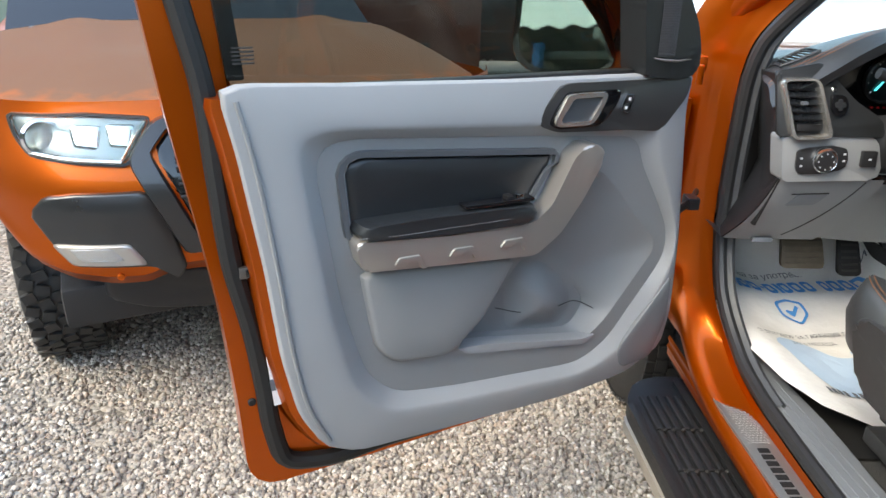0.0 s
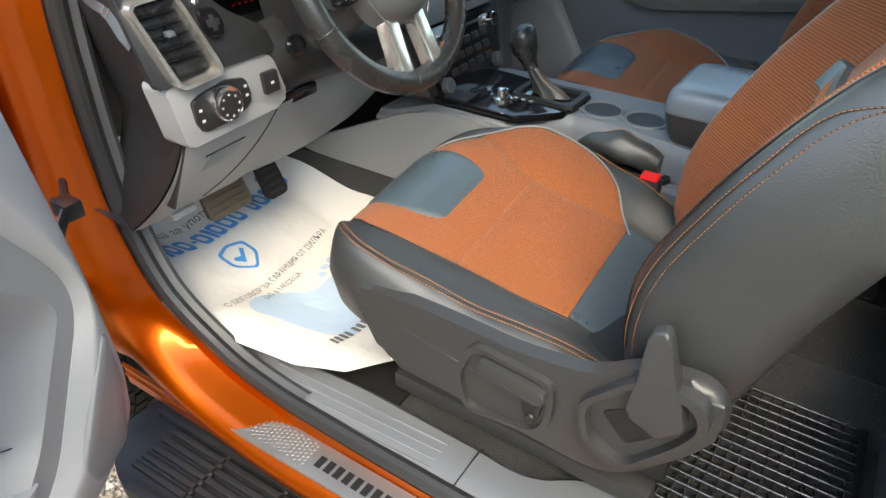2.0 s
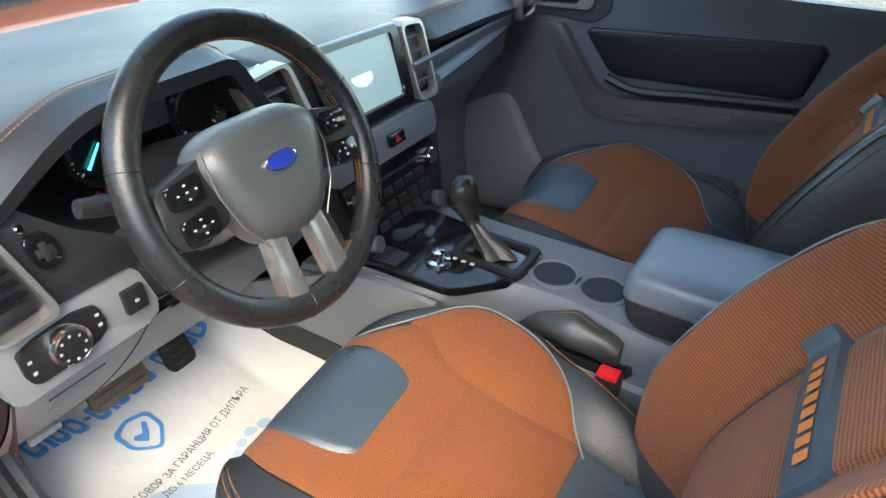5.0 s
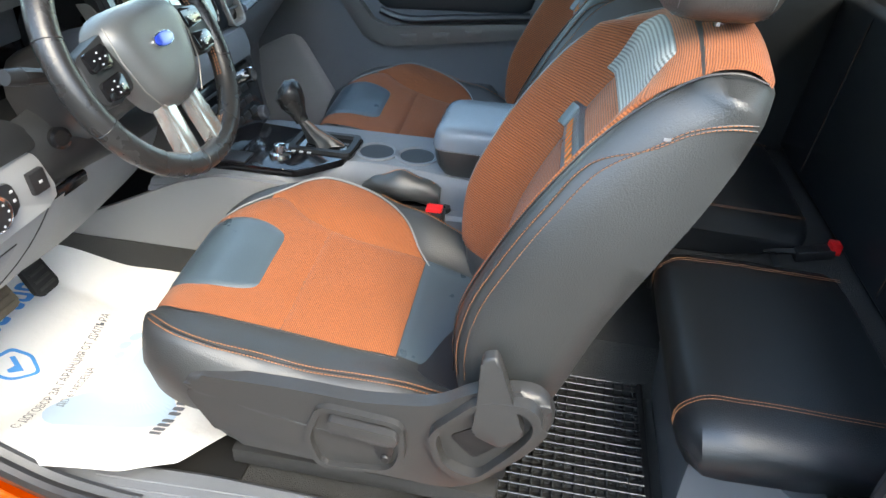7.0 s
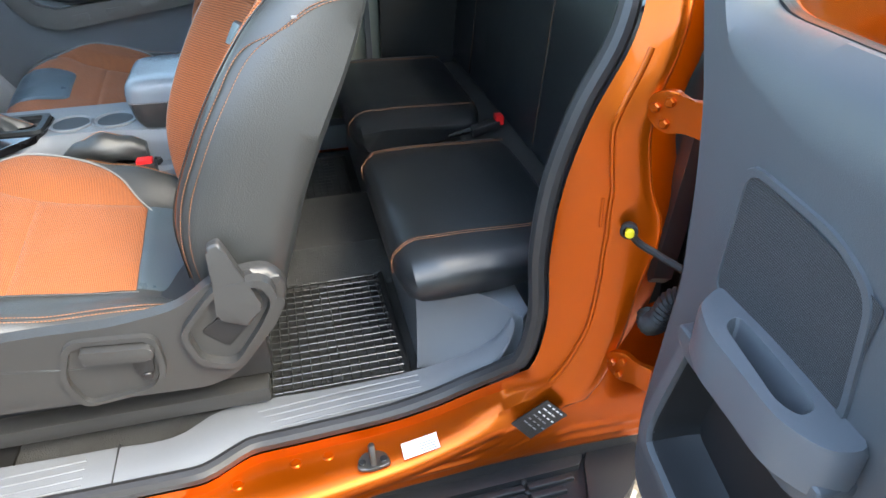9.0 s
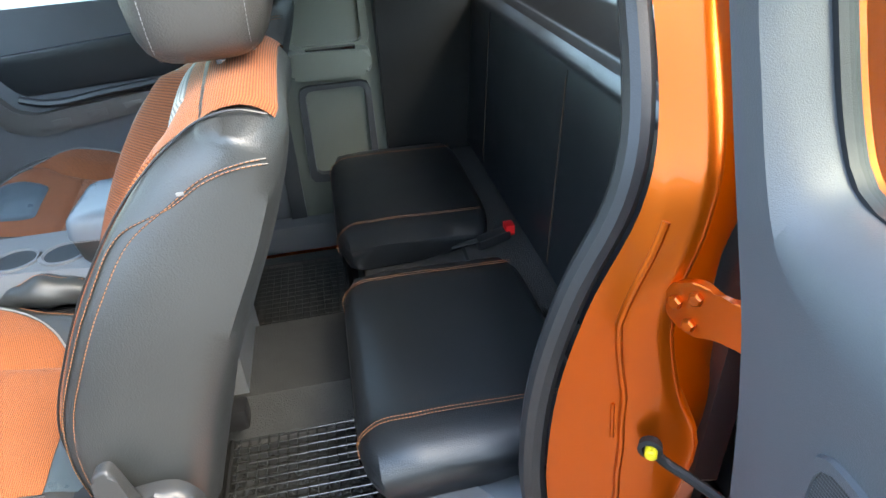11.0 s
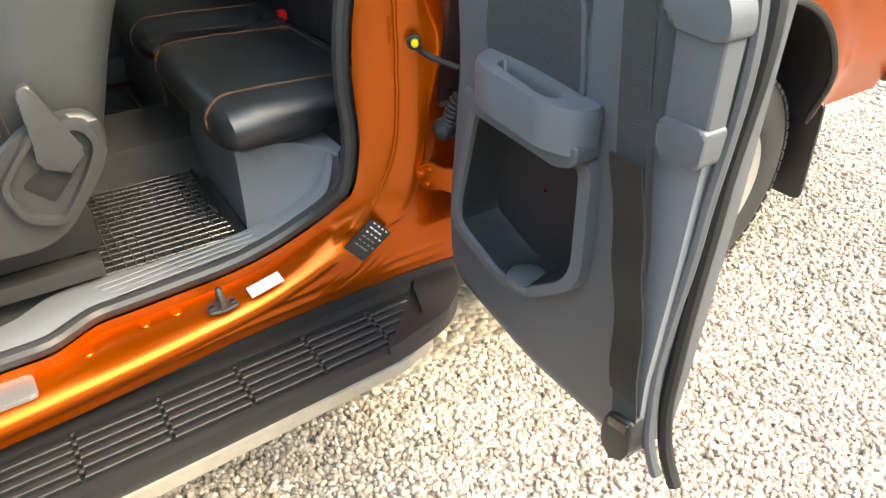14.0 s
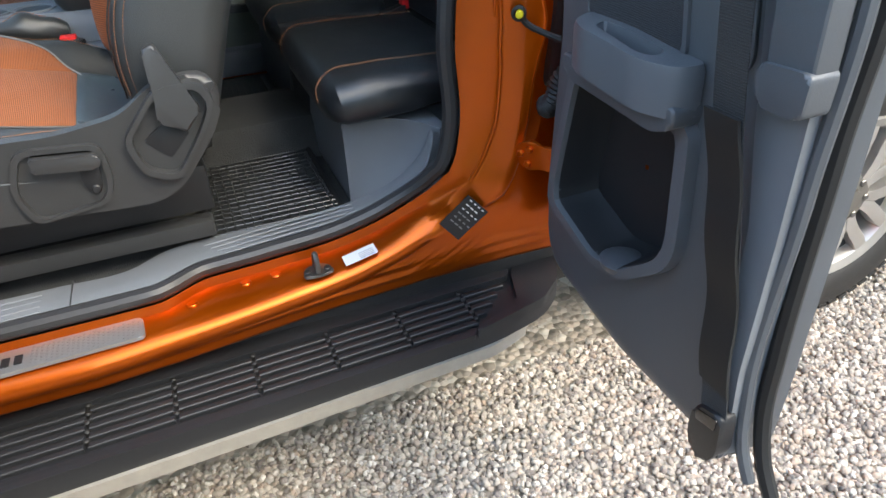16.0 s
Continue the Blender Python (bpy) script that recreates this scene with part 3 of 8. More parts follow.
zs = shelf_z(1.22)
part("striker_base", prism(rnd([(0.062, 1.253), (0.092, 1.245), (0.100, 1.222), (0.094, 1.198), (0.064, 1.188), (0.056, 1.222)], 0.010, 3), zs, zs + 0.006, bevel=0.002), STEEL, truck)
striker = part("rear_striker", tube(spline([(0.068, 1.222, zs), (0.068, 1.222, zs + 0.025), (0.078, 1.222, zs + 0.042), (0.090, 1.222, zs + 0.025), (0.090, 1.222, zs)], 16), 0.006, 8, up=(0, 1, 0)), STEEL, truck, "steel door striker on the sill")
for dy in (-0.02, 0.02):
    part("screw", disc((0.075, 1.222 + dy, zs + 0.009), 0.007, 0.004, (0, 0, 1), bevel=0.001), BLACK, striker)
lab_map = lambda a, b, c: Vector((a, b, shelf_z(b) + 0.002 + c))
sticker = part("caution_label", prism([(0.062, 1.098), (0.062, 1.166), (0.098, 1.166), (0.098, 1.098)], 0.0, 0.0012, lab_map), WHITE, truck, "white caution label on the sill")
part("print", prism([(0.0895, 1.118), (0.0895, 1.148), (0.094, 1.148), (0.094, 1.118)], 0.001, 0.0018, lab_map), RED, sticker)
for i in range(4):
    part("print", prism([(0.083 - i * 0.006, 1.104), (0.083 - i * 0.006, 1.160), (0.085 - i * 0.006, 1.160), (0.085 - i * 0.006, 1.104)], 0.001, 0.0018, lab_map), GREYTHREAD, sticker)
for y, x in ((1.465, 0.098), (1.36, 0.118), (1.30, 0.118)):
    part("body_plug", disc((x, y, shelf_z(y) + 0.003), 0.011, 0.004, (0, 0, 1), bevel=0.002), ORANGE, truck)

# running board
BOARD = mat("running_board_plastic", (0.013, 0.014, 0.016), 0.50, grain=0.3, grain_size=0.0015, spots=0.18)
bd = lambda a, b, c: Vector((a + 0.028 * (1.35 - b), b, c))
outline = rnd([(0.13, 0.655), (0.13, 2.40), (-0.03, 2.40), (-0.100, 2.28), (-0.090, 1.35), (-0.080, 0.90), (-0.050, 0.765), (0.0, 0.70), (0.07, 0.663)], 0.05, 5)
board = part("running_board", prism(outline, 0.366, 0.404, bd, bevel=0.012, segs=3), BOARD, truck, "black ribbed plastic running board")
cap = rnd([(0.13, 0.657), (0.13, 0.745), (0.062, 0.790), (-0.035, 0.822), (-0.066, 0.93), (-0.088, 0.945), (-0.080, 0.90), (-0.050, 0.765), (0.0, 0.702), (0.07, 0.665)], 0.014, 4)
part("end_cap", prism(cap, 0.398, 0.421, bd, bevel=0.008, segs=3), BOARD, board)
part("inner_rail", prism(rnd([(0.060, 0.80), (0.130, 0.755), (0.130, 2.36), (0.056, 2.36)], 0.008), 0.398, 0.420, bd, bevel=0.010, segs=3), BOARD, board)
part("outer_rail", prism(rnd([(-0.066, 0.935), (-0.088, 0.95), (-0.092, 1.35), (-0.100, 2.26), (-0.074, 2.26)], 0.005), 0.398, 0.412, bd, bevel=0.006), BOARD, board)
notch = [0.822] + [0.925 + 0.1525 * i for i in range(10)]
for i in range(5):
    x = 0.044 - i * 0.0238
    for j, (y0, y1) in enumerate(zip(notch, notch[1:])):
        y0 = y0 + (0.025 * i if j == 0 else 0.003)
        if y1 - 0.003 - y0 > 0.02:
            part("tread_strip", prism([(x - 0.0072, y0), (x + 0.0072, y0), (x + 0.0072, y1 - 0.003), (x - 0.0072, y1 - 0.003)], 0.400, 0.4150, bd, bevel=0.005, segs=3), BOARD, board)
        if j:
            part("tread_notch", disc(bd(x + 0.012, notch[j], 0.4165), 0.0065, 0.014, (0, 0, 1), k=10, bevel=0.003), RUBBER, board)
part("metal_rail", prism(rnd([(-0.05, 0.80), (-0.086, 0.90), (-0.098, 1.35), (-0.108, 2.26), (-0.06, 2.30)], 0.02), 0.335, 0.366, bd, bevel=0.003), mat("weathered_alloy_rail", (0.40, 0.37, 0.32), 0.5, metal=0.5, grain=0.2, spots=0.2, spot_size=0.03), board, "weathered light metal rail below the board")

# underside, floor, fire wall, roof and the far side, which close the cab
part("underbody", box((1.5, 3.9, 0.12), (0.85, 1.35, 0.40), 0.02), BLACK, truck)
def floor_z(x, y):
    tunnel = 0.10 * smooth(0.20, 0.12, abs(x - 0.80))
    toe = 0.24 * smooth(2.56, 2.80, y)
    return 0.555 + tunnel + toe
part("floor_carpet", sheet(lambda u, v: Vector((0.17 + 1.26 * u, 0.5 + 2.25 * v, floor_z(0.17 + 1.26 * u, 0.5 + 2.25 * v))), 40, 50), CARPET, truck, "dark grey carpet")
part("fire_wall", box((1.5, 0.03, 0.75), (0.80, 2.76, 0.90), 0.005), BLACK, truck)
bm = sheet(lambda u, v: Vector((0.16 + 1.28 * u, 0.44 + 1.60 * v, 1.735 + 0.06 * (1 - (2 * u - 1) ** 4) - 0.05 * (2 * v - 0.9) ** 2)), 16, 16, thick=0.03)
part("roof", bm, ORANGE, truck)
part("headliner", sheet(lambda u, v: Vector((0.18 + 1.24 * u, 0.46 + 1.56 * v, 1.69 + 0.05 * (1 - (2 * u - 1) ** 4) - 0.05 * (2 * v - 0.9) ** 2)), 12, 12), LGREY, truck)
part("windscreen", sheet(lambda u, v: Vector((0.10 + 1.40 * u - (0.5 - u) * -0.2 * v, 3.00 - 0.98 * v + 0.08 * (1 - (2 * u - 1) ** 2), 1.238 + 0.46 * v)), 12, 8, thick=0.005), CLEARPANE, truck).visible_shadow = False
for near in (True, False):
    m = (lambda x: x) if near else (lambda x: 1.6 - x)
    bm = tube([(m(0.045), 2.60, 1.20), (m(0.050), 2.515, 1.34), (m(0.082), 2.43, 1.43), (m(0.115), 2.30, 1.52), (m(0.15), 2.10, 1.63), (m(0.17), 1.95, 1.69)], [0.030, 0.032, 0.036, 0.036, 0.036, 0.034], 12)
    part("windscreen_pillar", bm, ORANGE, truck)
    bm = tube([(m(0.155), 2.60, 1.20), (m(0.150), 2.47, 1.36), (m(0.165), 2.36, 1.45), (m(0.19), 2.12, 1.60), (m(0.20), 1.95, 1.67)], [0.036, 0.034, 0.030, 0.030, 0.028], 12)
    part("pillar_lining", bm, FACIA, truck, "black plastic lining of the windscreen pillar")
part("rear_panel", box((1.44, 0.04, 0.82), (0.80, 0.47, 0.915), 0.01), CHAR, truck)
part("rear_panel_pad", prism(rnd([(0.49, 1.18), (0.665, 1.20), (0.655, 1.236), (0.590, 1.268), (0.582, 1.266), (0.512, 1.322), (0.49, 1.326)], 0.006, 3), 0.12, 1.54, lambda a, b, c: Vector((c, a, b))), BLACK, truck, "charcoal ledge under the rear window")
part("roof_rear_rail", box((1.34, 0.06, 0.10), (0.80, 0.47, 1.70), 0.02), CHAR, truck)
part("rear_window", box((1.30, 0.006, 0.35), (0.80, 0.475, 1.495), 0), CLEARPANE, truck).visible_shadow = False
for x in (0.14, 1.46):
    part("rear_corner_pillar", box((0.12, 0.10, 0.50), (x, 0.50, 1.46), 0.02), CHAR, truck)
part("cab_corner", box((0.016, 0.28, 0.95), (0.078, 0.50, 1.22), 0.006), ORANGE, truck)
# far side of the cab
part("far_side_body", box((0.07, 2.30, 0.80), (1.60, 1.60, 0.82), 0.02), ORANGE, truck)
part("far_window", box((0.005, 1.55, 0.40), (1.55, 1.62, 1.48), 0), CLEARPANE, truck).visible_shadow = False
part("far_roof_rail", box((0.08, 1.9, 0.08), (1.45, 1.40, 1.70), 0.02), CHAR, truck)
part("far_quarter_lining", box((0.04, 0.90, 0.80), (1.525, 0.80, 0.95), 0.01), CHAR, truck)
part("far_sill_trim", box((0.09, 1.75, 0.09), (1.488, 1.45, 0.60), 0.01), SILL, truck)
part("far_pillar", box((0.06, 0.68, 0.42), (1.54, 0.89, 1.49), 0.02), SILL, truck)

# bonnet and near wing
bm = sheet(lambda u, v: Vector((0.03 + 1.54 * u, 3.02 + 0.85 * v, 1.160 - 0.16 * v ** 1.5 + 0.05 * (1 - (2 * u - 1) ** 4))), 16, 10, thick=0.02)
part("bonnet", bm, ORANGE, truck)
WHEEL_R, FRONT_Y, REAR_Y = 0.385, 2.95, -0.215


def arch_panel(y0, y1, z0, z1, cy, cz, r, x, name, base=None):
    """A side panel with a wheel arch cut out of its lower edge."""
    pts = [(y0, z0), (y0, z1), (y1, z1), (y1, z0)]
    a0 = math.acos(max(-1, min(1, (z0 - cz) / r)))
    arc = [(cy + r * math.sin(a0 * (1 - 2 * i / 24)), cz + r * math.cos(a0 * (1 - 2 * i / 24))) for i in range(25)]
    if y0 < y1:
        outline = pts + arc
    f = lambda a, b, c: Vector((c + x(a, b), a, b))
    return prism(outline, 0.0, 0.02, f)


bm = arch_panel(2.47, 3.75, 0.50, 1.19, FRONT_Y, 0.40, 0.47, lambda y, z: -0.02 - 0.03 * smooth(1.0, 0.8, z), "front_wing")
part("front_wing", bm, ORANGE, truck)

# ---- open front door ----
HINGE, ALONG, INWARD = Vector((0, 2.236, 0)), Vector((-0.905, -0.425, 0)), Vector((0.425, -0.905, 0))


def on_door(u, z, n):
    return HINGE + ALONG * u + INWARD * n + Vector((0, 0, z))


PANEL = [(1.087, 1.309), (1.067, 1.203), (1.04, 1.0), (1.024, 0.82), (1.0, 0.69), (0.955, 0.605), (0.89, 0.573), (0.674, 0.567), (0.376, 0.562),
         (0.20, 0.58), (0.10, 0.63), (0.085, 0.72), (0.098, 0.919), (0.12, 1.10), (0.136, 1.222), (0.128, 1.30), (0.24, 1.295), (0.58, 1.298), (0.898, 1.307), (1.05, 1.314)]
# painted shell: flange outline with the window opening through it
SHELL = [(1.20, 1.71), (1.178, 1.45), (1.158, 1.25), (1.130, 1.05), (1.112, 0.90), (1.10, 0.70), (1.096, 0.53), (1.06, 0.49), (0.85, 0.492), (0.40, 0.505), (0.12, 0.53), (0.05, 0.58),
         (0.03, 0.75), (0.05, 1.0), (0.08, 1.20), (0.09, 1.32), (0.30, 1.46), (0.60, 1.63), (0.80, 1.70), (1.10, 1.735)]
WINDOW = [(1.090, 1.66), (1.070, 1.45), (1.05, 1.25), (0.9, 1.25), (0.6, 1.25), (0.22, 1.25), (0.22, 1.40), (0.45, 1.53), (0.70, 1.64), (0.85, 1.675)]
bm = ring(rnd(SHELL, 0.03), rnd(WINDOW, 0.03), -0.145, -0.075, on_door, n=150, start=(1.20, 1.71))
front_door = part("front_door", bm, ORANGE, truck, "open orange front door with a grey inner panel")
# stepped flange between the shell and the inner panel
cx, cz = 0.58, 0.93
def grow(pts, d):
    out = []
    k = len(pts)
    for i, p in enumerate(pts):
        a, b = Vector(pts[i - 1]), Vector(pts[(i + 1) % k])
        t = (b - a).normalized()
        nr = Vector((t.y, -t.x))
        if nr.dot(Vector((p[0] - cx, p[1] - cz))) < 0:
            nr = -nr
        out.append((p[0] + nr.x * d, p[1] + nr.y * d))
    return out
base = resample(rnd(PANEL, 0.02), 120, (1.087, 1.309))
rings = [[on_door(p[0], min(p[1], 1.29), c) for p in grow(base, d)] for d, c in ((-0.02, -0.02), (0.014, -0.026), (0.022, -0.040), (0.026, -0.070), (0.045, -0.085))]
part("inner_flange", loft(rings, caps=False), ORANGE, front_door)
sealp = [on_door(p[0], p[1], -0.062) for p in grow(base, 0.045)]
lower = [q for q in sealp if q.z < 1.36]
part("door_weatherstrip", tube(spline([on_door(1.150, 1.68, -0.068), on_door(1.125, 1.45, -0.068), on_door(1.10, 1.30, -0.066), on_door(1.093, 1.15, -0.066), on_door(1.085, 1.0, -0.066), on_door(1.062, 0.86, -0.066), on_door(1.05, 0.74, -0.066), on_door(1.04, 0.62, -0.068), on_door(1.02, 0.55, -0.07), on_door(0.95, 0.525, -0.07), on_door(0.8, 0.53, -0.07), on_door(0.3, 0.535, -0.07)], 90), 0.019, 10, up=INWARD), RUBBER, front_door)
part("window_channel", prism(rnd([(1.062, 1.312), (1.092, 1.66), (1.065, 1.66), (1.035, 1.312)], 0.004), -0.10, -0.06, on_door, bevel=0.003), BLACK, front_door)
g = part("window_glass", prism([(1.06, 1.25), (1.085, 1.66), (0.80, 1.67), (0.62, 1.61), (0.22, 1.40), (0.22, 1.25)], -0.062, -0.058, on_door), FRONTPANE, front_door, "tinted window glass")
g.visible_shadow = False
bm = bmesh.new()
for i in range(5):
    box((0.034 if i != 1 else 0.036, 0.0028, 0.0006), (1.035, 1.362 - i * 0.006, -0.057), 0, on_door, bm=bm)
part("glass_marking", bm, mat("faint_etching", (0.03, 0.028, 0.025), 0.6), front_door)

POCKET = [(0.368, 1.118), (0.325, 1.095), (0.277, 1.048), (0.224, 0.985), (0.165, 0.93), (0.150, 0.895), (0.272, 0.737), (0.331, 0.688), (0.648, 0.738), (0.656, 0.757), (0.510, 0.935), (0.44, 1.02)]
# inner panel: its skin dishes in round the armrest and bulges at the map pocket
bezel = rnd([(0.942, 1.17), (0.925, 1.205), (0.88, 1.214), (0.444, 1.183), (0.245, 1.165), (0.222, 1.10), (0.179, 1.036), (0.122, 0.94), (0.118, 0.87), (0.262, 0.675), (0.34, 0.635), (0.66, 0.66), (0.80, 0.68), (0.86, 0.74), (0.905, 0.90)], 0.04, 5)
out120 = resample(rnd(PANEL, 0.02), 120, (1.087, 1.309))
in120 = resample(bezel, 120, (0.942, 1.19))
rings = []
for w, c in ((0.0, -0.02), (0.0, -0.006), (0.012, -0.001), (0.03, 0.0015), (0.05, 0.002), (0.3, 0.006), (0.55, 0.009), (0.70, 0.0095), (0.76, 0.0085), (0.80, 0.006), (0.96, -0.011), (1.0, -0.0145), (1.0, -0.03)):
    rings.append([on_door(p[0] * (1 - w) + q[0] * w, p[1] * (1 - w) + q[1] * w, c) for p, q in zip(out120, in120)])
panel = part("door_panel", loft(rings, caps=False), GREY, front_door, "grey grained plastic inner door panel")
part("edge_strip", tube(spline([on_door(1.062, 1.29, 0.004), on_door(1.045, 1.20, 0.006), on_door(1.02, 1.0, 0.006), on_door(1.003, 0.82, 0.006), on_door(0.98, 0.70, 0.006), on_door(0.945, 0.62, 0.004)], 30), 0.004, 6, up=INWARD), LGREY, panel)
EYE_OF = (0.43, 0.85)
bz, pq = polar(bezel, EYE_OF, 160), polar(rnd(POCKET, 0.02, 4), EYE_OF, 160)
bm = loft([[on_door(p[0], p[1], c) for p in lp] for lp, c in ((bz, -0.05), (bz, -0.016), ([(p[0] * 0.5 + q[0] * 0.5, p[1] * 0.5 + q[1] * 0.5) for p, q in zip(bz, pq)], -0.016), (pq, -0.016), (pq, -0.05))], caps=False)
part("centre_panel", bm, LGREY, panel, "recessed light grey centre section")
# upholstered black insert with its armrest
insert = rnd([(0.895, 1.165), (0.875, 1.182), (0.45, 1.148), (0.515, 1.045), (0.53, 1.005), (0.885, 1.035)], 0.012, 3)
part("insert_border", ring(grow(resample(insert, 60), 0.012), insert, -0.03, -0.004, on_door, n=60, lip=0.003), CHAR, panel)
part("leather_insert", pad(insert, -0.035, 0.026, on_door, soft=0.12), HIDE, panel, "black leather insert")
arm = rnd([(0.888, 1.042), (0.88, 1.070), (0.75, 1.072), (0.52, 1.066), (0.505, 1.045), (0.53, 1.026), (0.70, 1.030)], 0.01, 3)
part("armrest", pad(arm, -0.02, 0.058, on_door, soft=0.10), HIDE, panel, "black leather armrest with grey stitching")
stitches(spline([on_door(0.884, 1.050, 0.036), on_door(0.80, 1.046, 0.038), on_door(0.70, 1.046, 0.038), on_door(0.52, 1.044, 0.037)], 40), panel, GREYTHREAD, 0.006)
sw = part("window_switch_plate", box((0.15, 0.008, 0.03), (0.60, 1.076, 0.016), 0.003, on_door), GLOSS, panel)
for u in (0.555, 0.578):
    part("window_switch", box((0.016, 0.010, 0.018), (u, 1.083, 0.018), 0.003, on_door), CHROME if u < 0.57 else BLACK, sw)
# silver pull handle sweeping into the lower bar
bar = rnd([(0.890, 1.042), (0.70, 1.028), (0.525, 1.028), (0.485, 1.058), (0.440, 1.150), (0.412, 1.172), (0.374, 1.168), (0.366, 1.142), (0.410, 1.062), (0.458, 0.996), (0.515, 0.957), (0.70, 0.970), (0.878, 0.984)], 0.014, 4)
bm = prism(bar, -0.02, 0.034, on_door, bevel=0.010, segs=3)
pull = part("pull_handle", bm, SILVER, panel, "satin silver pull handle, darkened for shade and trim bar")
for u in (0.80, 0.69, 0.58):
    part("slot_relief", prism(rnd([(u - 0.045, 0.974), (u - 0.03, 1.002), (u + 0.01, 1.002), (u + 0.02, 0.988), (u - 0.002, 0.985), (u - 0.012, 0.994), (u - 0.025, 0.994), (u - 0.034, 0.974)], 0.003, 2), 0.03, 0.0385, on_door, bevel=0.0015), SILVER, pull)
# lower fabric-side panel and the map pocket
low = rnd([(0.872, 0.968), (0.845, 0.80), (0.81, 0.757), (0.68, 0.745), (0.60, 0.82), (0.53, 0.945), (0.70, 0.955)], 0.02, 4)
part("lower_panel", pad(low, -0.03, 0.032, on_door, soft=0.10), LGREY, panel)
scoop = pq
deep = polar(rnd([(0.635, 0.752), (0.585, 0.80), (0.525, 0.90), (0.46, 0.93), (0.37, 0.86), (0.295, 0.765), (0.335, 0.703)], 0.03, 4), EYE_OF, 160)
mix2 = lambda w: [(p[0] * (1 - w) + q[0] * w, p[1] * (1 - w) + q[1] * w) for p, q in zip(scoop, deep)]
mid_uz = (0.46, 0.80)
rings = [[on_door(p[0], p[1], c) for p in mix2(w)] for w, c in ((0.0, -0.0155), (0.015, -0.0162), (0.08, -0.022), (0.35, -0.040), (0.7, -0.058), (0.95, -0.068), (1.0, -0.070))]
rings += [[on_door(mid_uz[0] + (p[0] - mid_uz[0]) * k, mid_uz[1] + (p[1] - mid_uz[1]) * k, -0.071) for p in deep] for k in (0.6, 0.1)]
part("map_pocket", loft(rings, caps=False), LGREY, panel, "scooped light grey map pocket")
bulge = rnd([(0.535, 0.895), (0.50, 0.915), (0.42, 0.90), (0.366, 0.853), (0.318, 0.775), (0.345, 0.705), (0.52, 0.722)], 0.03, 4)
bo = resample(bulge, 60)
bx_, bz_ = sum(p[0] for p in bo) / 60, sum(p[1] for p in bo) / 60
part("bottle_holder", loft([[on_door(bx_ + (p[0] - bx_) * k, bz_ + (p[1] - bz_) * k, -0.072 + 0.040 * (0.5 + 0.5 * math.cos(math.pi * k))) for p in bo] for k in [1 - j / 14 for j in range(14)] + [0.02]], caps=False), LGREY, panel, sharp=80)
part("pocket_line", tube(spline([on_door(0.545, 0.800, -0.060), on_door(0.48, 0.778, -0.054), on_door(0.40, 0.772, -0.052), on_door(0.33, 0.775, -0.058), on_door(0.285, 0.752, -0.046)], 24), 0.0012, 5), BLACK, panel)
part("pocket_front", prism(rnd([(0.66, 0.752), (0.64, 0.735), (0.331, 0.684), (0.30, 0.705), (0.34, 0.700), (0.60, 0.748)], 0.006, 2), -0.045, -0.010, on_door, bevel=0.004), GREY, panel)
lamp = part("speaker_grille", pad(rnd([(0.108, 0.835), (0.250, 0.655), (0.228, 0.602), (0.14, 0.612), (0.104, 0.716)], 0.02), 0.0, 0.012, on_door, soft=0.08), SILL, panel)
# inside door opener
esc = rnd([(0.514, 1.212), (0.502, 1.246), (0.472, 1.282), (0.452, 1.288), (0.224, 1.286), (0.140, 1.287), (0.150, 1.245), (0.208, 1.178), (0.30, 1.188), (0.47, 1.196)], 0.014, 4)
part("opener_surround", prism(esc, -0.02, 0.0095, on_door, bevel=0.003), SHIELD, panel, "charcoal opener surround")
lip = rnd([(0.492, 1.212), (0.480, 1.240), (0.456, 1.272), (0.335, 1.272), (0.327, 1.262), (0.345, 1.230), (0.372, 1.203), (0.470, 1.203)], 0.010, 4)
ho, hi = rnd([(0.486, 1.218), (0.460, 1.268), (0.440, 1.270), (0.366, 1.270), (0.366, 1.255), (0.390, 1.212), (0.410, 1.207), (0.478, 1.208)], 0.010, 4), rnd([(0.470, 1.222), (0.444, 1.260), (0.378, 1.260), (0.380, 1.250), (0.402, 1.216), (0.465, 1.216)], 0.007, 4)
part("opener_bezel", prism(lip, 0.0, 0.0145, on_door, bevel=0.002), GLOSS, panel, "dark gloss opener surround")
part("opener_ring", ring(ho, hi, 0.008, 0.021, on_door, n=60, lip=0.004), VENTSILVER, panel, "satin chrome door opener")
part("opener_cup", prism(hi, 0.0, 0.0152, on_door), KICK, panel)
lock = rnd([(0.328, 1.228), (0.317, 1.262), (0.296, 1.260), (0.305, 1.222)], 0.007, 4)
lk = part("lock_switch", ring(lock, [(p[0] * 0.80 + 0.3115 * 0.20, p[1] * 0.86 + 1.243 * 0.14) for p in lock], 0.008, 0.017, on_door, n=40, lip=0.002), CHROME, panel, "chrome rimmed lock switch")
for du, dz in ((0.0035, -0.008), (-0.0035, 0.009)):
    part("lock_button", box((0.016, 0.015, 0.006), (0.3115 + du, 1.243 + dz, 0.0135), 0.002, on_door), BLACK, lk)
    part("lock_mark", box((0.006, 0.006, 0.001), (0.3115 + du, 1.243 + dz, 0.0168), 0.0, on_door), WHITE, lk)
